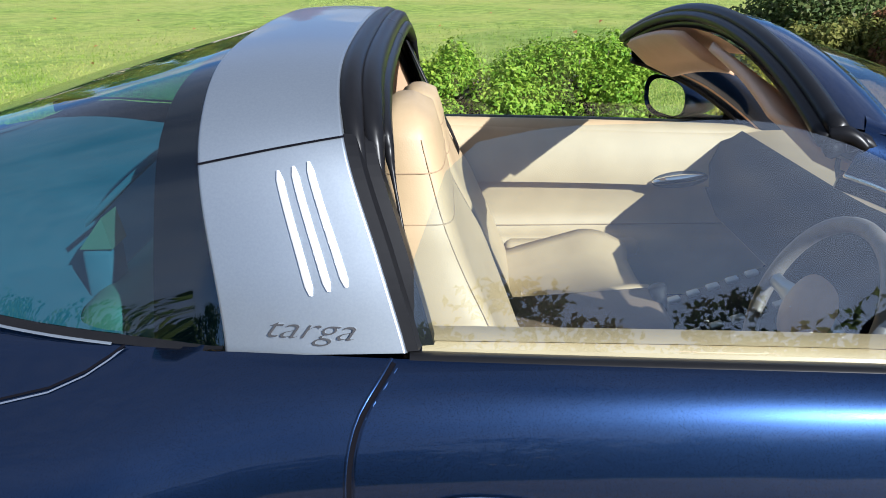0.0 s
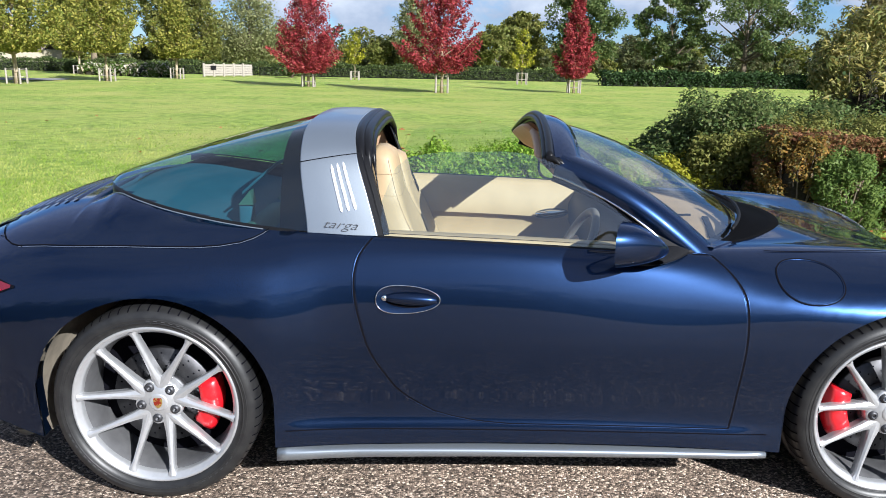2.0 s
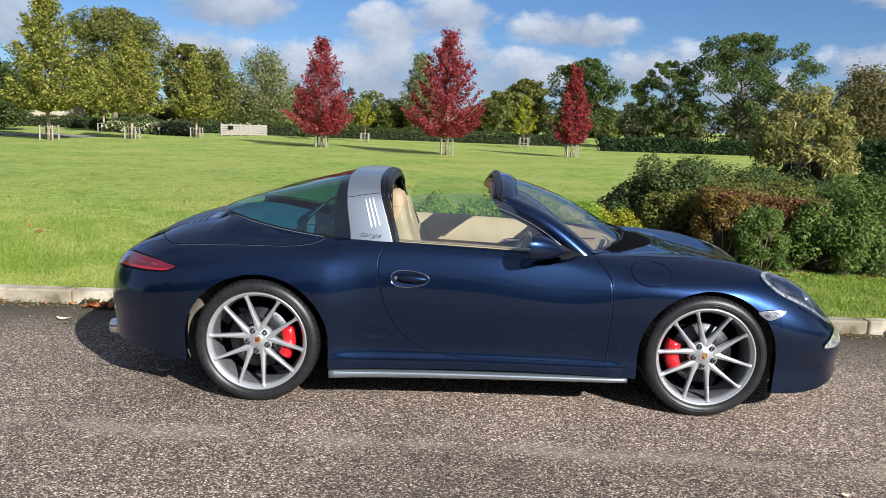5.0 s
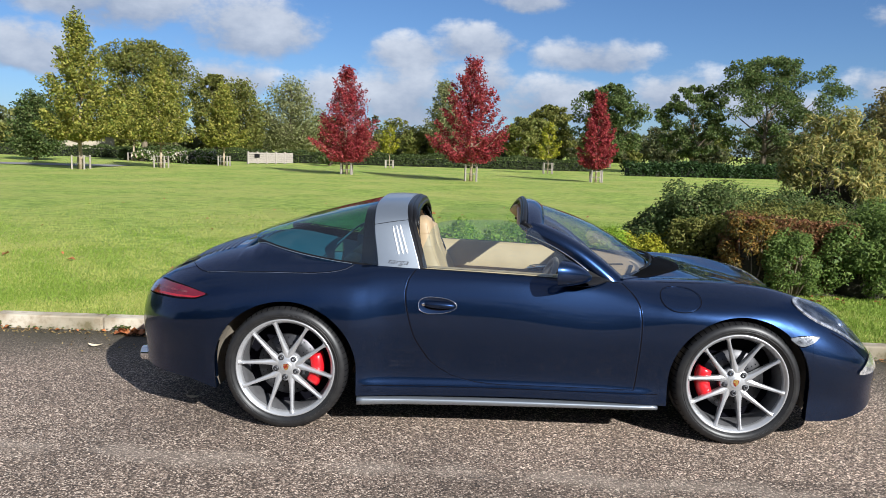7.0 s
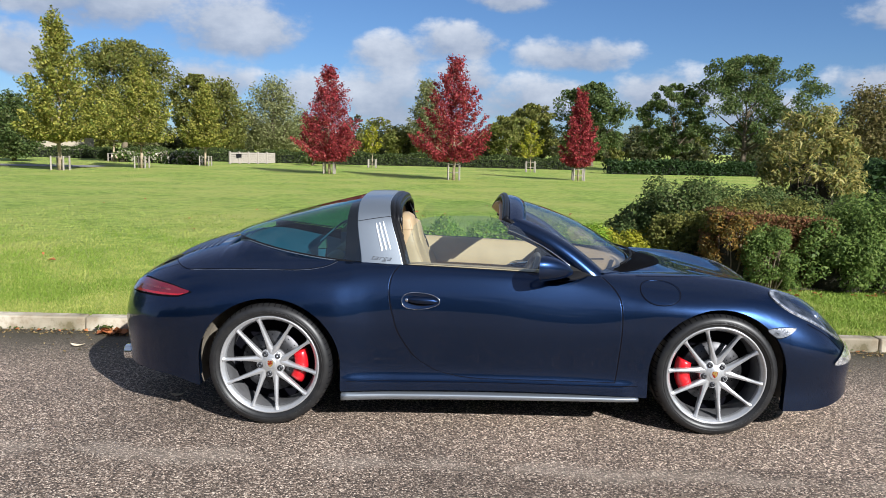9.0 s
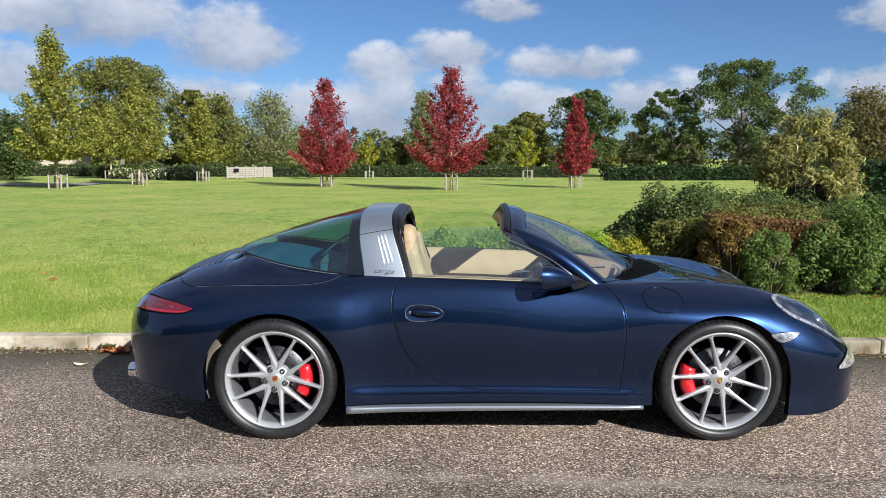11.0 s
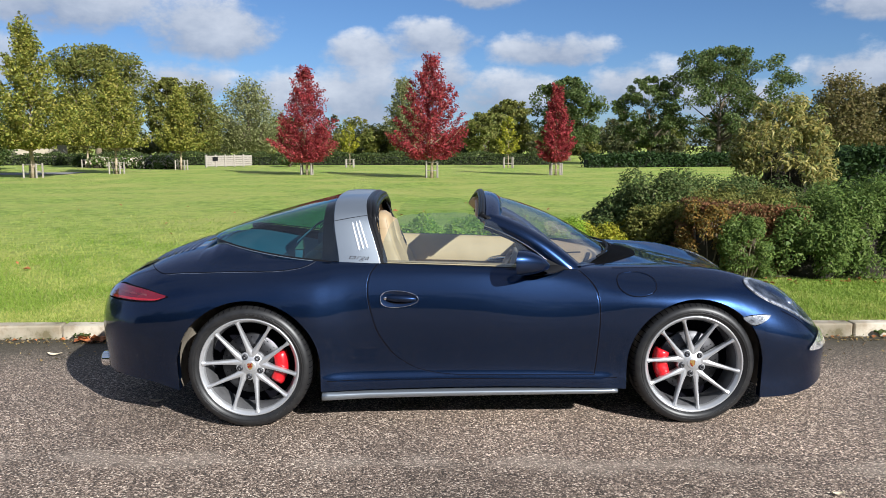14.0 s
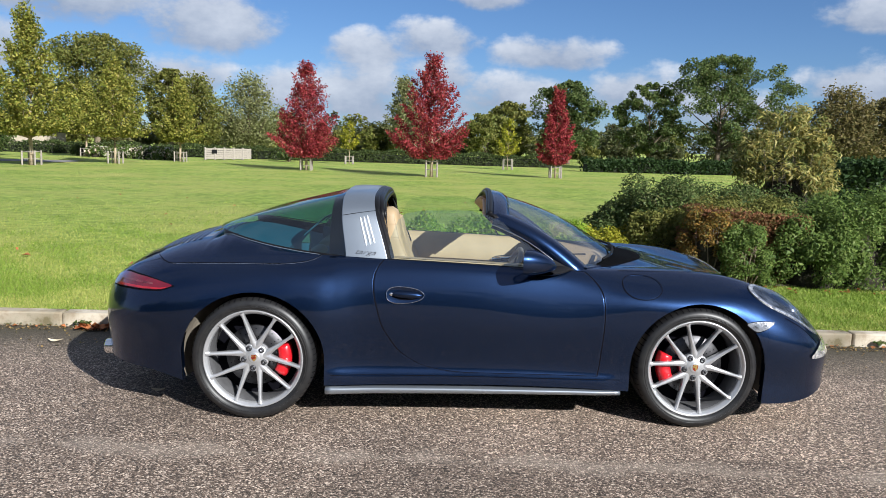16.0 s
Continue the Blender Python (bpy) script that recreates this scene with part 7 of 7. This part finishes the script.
def build_seat(y, tall=1.0, belt=False):
    bm = bmesh.new()
    # backrest: sections from hip to head
    rows = []
    st = [(0.40, -0.335, 0.245, 0.085, 0.05), (0.50, -0.365, 0.250, 0.085, 0.055), (0.62, -0.405, 0.252, 0.080, 0.055), (0.74, -0.445, 0.250, 0.075, 0.05), (0.82, -0.465, 0.235, 0.068, 0.04),
          (0.89, -0.488, 0.198, 0.062, 0.026), (0.94, -0.500, 0.158, 0.058, 0.014), (1.00, -0.510, 0.142, 0.056, 0.006), (1.055, -0.516, 0.132, 0.050, 0.0), (1.085, -0.518, 0.112, 0.038, 0.0), (1.098, -0.520, 0.06, 0.018, 0.0)]
    f = [curve(*[(r[0], r[k]) for r in st]) for k in (1, 2, 3, 4)]
    for i in range(33):
        z = 0.40 + 0.698 * (i / 32) ** 0.92
        cx, hw, dp, wing = (g(z) for g in f)
        row = []
        for j in range(32):
            a = 2 * math.pi * j / 32
            u, v = math.cos(a), math.sin(a)
            u2, v2 = math.copysign(abs(u) ** 0.55, u), math.copysign(abs(v) ** 0.55, v)
            xx = cx + dp * v2 + (wing * abs(u2) ** 3 if v > 0 else 0)
            row.append(Vector((xx, y + hw * u2, 0.40 + (z - 0.40) * tall)))
        rows.append(row)
    vs = add_grid(bm, rows, close=True)
    bm.faces.new(vs[-1])
    bmesh.ops.recalc_face_normals(bm, faces=bm.faces)
    seat = part("seat", bm, BEIGE, car, "beige leather bucket seat")
    bm = bmesh.new()
    rows = []
    for i in range(21):
        t = i / 20
        x = -0.36 + 0.44 * t
        nose = max(0.0, (t - 0.68) / 0.32) ** 2
        top = 0.445 + 0.125 * t - 0.055 * nose
        rows.append([Vector((x, y + s_ * w_ * (1 - 0.30 * nose), zz)) for s_, w_, zz in ((-1, 0.235, 0.31), (-1, 0.255, top - 0.02), (-1, 0.235, top + 0.035), (-1, 0.185, top + 0.030), (-1, 0.15, top), (0, 0, top - 0.006), (1, 0.15, top), (1, 0.185, top + 0.030), (1, 0.235, top + 0.035), (1, 0.255, top - 0.02), (1, 0.235, 0.31))])
    vs = add_grid(bm, rows)
    bm.faces.new(vs[0]), bm.faces.new(vs[-1][::-1])
    bmesh.ops.recalc_face_normals(bm, faces=bm.faces)
    part("cushion", bm, BEIGE, seat)
    bm = bmesh.new()
    for s_ in (-1, 1):
        add_tube(bm, [Vector((f[0](z) + f[2](z) * 0.5 + 0.93 * f[3](z), y + s_ * (f[1](z) * 0.977 + 0.0005), 0.40 + (z - 0.40) * tall)) for z in np.linspace(0.42, 1.06, 40)], 0.0009, 5)
    for zz in (0.945, 1.015):
        cx, hw, dp, wing = (g(zz) for g in f)
        ring = []
        for j in range(65):
            a = 2 * math.pi * j / 64
            u, v = math.cos(a), math.sin(a)
            u2, v2 = math.copysign(abs(u) ** 0.55, u), math.copysign(abs(v) ** 0.55, v)
            ring.append(Vector((cx + dp * 1.006 * v2 + (wing * abs(u2) ** 3 if v > 0 else 0), y + hw * 1.003 * u2, 0.40 + (zz - 0.40) * tall)))
        add_tube(bm, ring, 0.0010, 5, caps=False)
    part("stitch_seam", bm, STITCH, seat)
    # belt: strap from the shoulder to the floor
    bm = bmesh.new()
    s_ = -1 if y < 0 else 1
    if not belt:
        bm.free()
        return seat
    pts = [Vector((-0.56, 0.56, 1.15)), Vector((-0.51, 0.52, 1.05)), Vector((-0.435, 0.50, 0.90)), Vector((-0.415, 0.50, 0.85)), Vector((-0.425, 0.50, 0.76))]
    rows = []
    for p in pts:
        rows.append([p + Vector((dx, dy, 0)) for dx, dy in ((-0.003, -0.020), (0.003, -0.020), (0.003, 0.020), (-0.003, 0.020))])
    add_grid(bm, rows, close=True)
    bmesh.ops.recalc_face_normals(bm, faces=bm.faces)
    part("seat_belt", bm, SEAL, seat)
    return seat


build_seat(-0.365, 1.08)
build_seat(0.365, 0.93, True)

# rear seats and shelf
bm = bmesh.new()
for y in (-0.32, 0.32):
    add_box(bm, (-0.92, y, 0.66), (0.10, 0.50, 0.46), pose(0, 0, 0, 0, -18, 0), 0.04, 3)
part("rear_bench", bm, BEIGE, car, "beige leather rear seat backs")
bm = bmesh.new()
rows = []
for k in range(16):
    x = -1.53 + 0.62 * k / 15
    w, z = max(0.05, G_W(x) - 0.03), G_Z(x) - 0.035 - 0.05 * k / 15
    rows.append([Vector((x, w * (2 * j / 12 - 1), z + 0.012 * math.sin(math.pi * j / 12))) for j in range(13)])
rows.append([p + Vector((0.05, 0, -0.35)) for p in rows[-1]])
add_grid(bm, rows)
part("rear_shelf", bm, GREYCARPET, car, "grey carpeted rear shelf")

# belt guide and strap behind the bar
for s in (-1, 1):
    bm = bmesh.new()
    add_box(bm, (-1.012, s * 0.45, 0.885), (0.05, 0.055, 0.10), None, 0.008)
    guide = part("belt_tower", bm, GREYCARPET, car)
    bm = bmesh.new()
    tri = [(-1.036, 0.938), (-0.994, 0.990), (-0.984, 0.938)]
    add_grid(bm, [[Vector((x, s * (0.45 + dy), z)) for x, z in tri] for dy in (-0.03, 0.03)], close=True)
    bmesh.ops.contextual_create(bm, geom=[v for v in bm.verts if abs(v.co.y - s * 0.48) < 1e-5])
    bmesh.ops.contextual_create(bm, geom=[v for v in bm.verts if abs(v.co.y - s * 0.42) < 1e-5])
    part("belt_guide", bm, BEIGE, guide, "cream belt guide", smooth=False)
    bm = bmesh.new()
    add_grid(bm, [[Vector((x, s * (0.45 + dy), z + dz)) for dy, dz in ((-0.03, 0.0), (-0.03, 0.012), (0.03, 0.012), (0.03, 0.0))] for x, z in ((-1.02, 0.975), (-0.965, 1.025), (-0.90, 1.080), (-0.86, 1.10))], close=True)
    part("belt_strap", bm, GREYCARPET, guide)

# dashboard
bm = bmesh.new()
rows = []
for i in range(31):
    y = -0.70 + 1.40 * i / 30
    hump = 0.035 * math.exp(-((y + 0.36) / 0.20) ** 2)
    rows.append([Vector((0.42, y, 0.56)), Vector((0.37, y, 0.66)), Vector((0.36, y, 0.76)), Vector((0.385, y, 0.825 + hump)), Vector((0.44, y, 0.850 + hump)), Vector((0.58, y, 0.864 + hump * 0.2)), Vector((0.895 - 0.62 * y * y, y, 0.858))])
add_grid(bm, rows)
bmesh.ops.recalc_face_normals(bm, faces=bm.faces)
dash = part("dashboard", bm, BEIGE, car, "beige leather dashboard")
bm = bmesh.new()
rows = []
for i in range(21):
    y = -0.68 + 1.36 * i / 20
    hump = 0.035 * math.exp(-((y + 0.36) / 0.20) ** 2)
    rows.append([Vector((0.40, y, 0.58)), Vector((0.352, y, 0.68)), Vector((0.343, y, 0.76)), Vector((0.372, y, 0.830 + hump)), Vector((0.44, y, 0.856 + hump))])
add_grid(bm, rows)
part("instrument_panel", bm, BLACK, dash)
for ends, count in ([((0.765, -0.17), (0.715, -0.373), (0.672, -0.535)), 26], [((0.60, -0.165), (0.655, -0.14), (0.71, -0.124)), 10]):
    bm = bmesh.new()
    for k in range(count):
        t = 2 * k / (count - 1)
        i = min(1, int(t))
        a, b = ends[i], ends[i + 1]
        add_box(bm, (a[0] + (b[0] - a[0]) * (t - i), a[1] + (b[1] - a[1]) * (t - i), 0.866), (0.024, 0.007, 0.010), None, 0.001, 1)
    part("defrost_vent", bm, BLACK, dash, "black slotted defroster vent", smooth=False)
# centre console with buttons
bm = bmesh.new()
rows = []
for i in range(17):
    t = i / 16
    x = -0.42 + 0.82 * t
    z = 0.50 + 0.02 * t + 0.16 * max(0, t - 0.45) / 0.55
    rows.append([Vector((x, -0.125, 0.28)), Vector((x, -0.125, z - 0.02)), Vector((x, -0.105, z)), Vector((x, 0.105, z)), Vector((x, 0.125, z - 0.02)), Vector((x, 0.125, 0.28))])
add_grid(bm, rows)
bmesh.ops.recalc_face_normals(bm, faces=bm.faces)
console = part("centre_console", bm, BLACK, car, "black centre console with buttons")
bm = bmesh.new()
for i in range(6):
    for y in (-0.085, 0.085):
        t = 0.58 + 0.055 * i
        x, z = -0.42 + 0.82 * t, 0.50 + 0.02 * t + 0.16 * (t - 0.45) / 0.55 + 0.006
        add_box(bm, (x, y, z), (0.030, 0.022, 0.010), pose(0, 0, 0, 0, -18, 0), 0.003)
part("console_button", bm, SILVER, console)
bm = bmesh.new()
add_tube(bm, [(0.05, 0, 0.55), (0.045, 0, 0.60), (0.03, 0, 0.645)], [0.012, 0.014, 0.022], 10)
part("gear_lever", bm, BLACK, console)
bm = bmesh.new()
add_box(bm, (-0.13, -0.01, 0.565), (0.36, 0.19, 0.075), pose(0, 0, 0, 0, -4, 0), 0.02)
part("armrest_lid", bm, BROWN, console)


# steering wheel
def ring_turn():
    return pose(0.205, -0.365, 0.752, 0, -66, 0)


bm = bmesh.new()
mt = ring_turn()
rows = []
for k in range(49):
    a = 2 * math.pi * k / 48
    c = Vector((math.cos(a), math.sin(a), 0))
    rows.append([mt @ (c * (0.178 + 0.0155 * math.cos(b)) + Vector((0, 0, 0.0155 * math.sin(b)))) for b in (2 * math.pi * j / 10 for j in range(10))])
add_grid(bm, rows, close=True)
steer = part("steering_wheel", bm, material("grey-brown leather", (0.10, 0.085, 0.075), rough=0.45, second=(0.13, 0.11, 0.10), scale=60), car, "dark leather three-spoke steering wheel")
bm = bmesh.new()
for a in (radians(90), radians(-90), radians(180)):
    d, e = Vector((math.cos(a), math.sin(a), 0)), Vector((-math.sin(a), math.cos(a), 0))
    rows = [[mt @ (d * r + e * q * w_ + Vector((0, 0, h))) for q, h in ((-1, 0.0), (-0.5, 0.008), (0.5, 0.008), (1, 0.0))] for r, w_ in ((0.03, 0.032), (0.08, 0.024), (0.13, 0.016), (0.175, 0.016))]
    add_grid(bm, rows)
part("spoke", bm, SILVER, steer)
bm = bmesh.new()
rows = [[mt @ Vector((0.070 * r * math.copysign(abs(math.cos(a)) ** 0.8, math.cos(a)), 0.080 * r * math.copysign(abs(math.sin(a)) ** 0.8, math.sin(a)), 0.034 * (1 - r * r) + 0.012)) for a in (2 * math.pi * j / 28 for j in range(29))] for r in (1, 0.9, 0.7, 0.4, 0.02)]
add_grid(bm, rows)
part("hub_pad", bm, material("tan-brown leather", (0.26, 0.17, 0.11), rough=0.5, second=(0.30, 0.20, 0.13), scale=40), steer)
bm = bmesh.new()
add_tube(bm, [mt @ Vector((0, 0, 0.0)), mt @ Vector((0, 0, -0.16))], 0.035, 12)
part("column", bm, BLACK, steer)
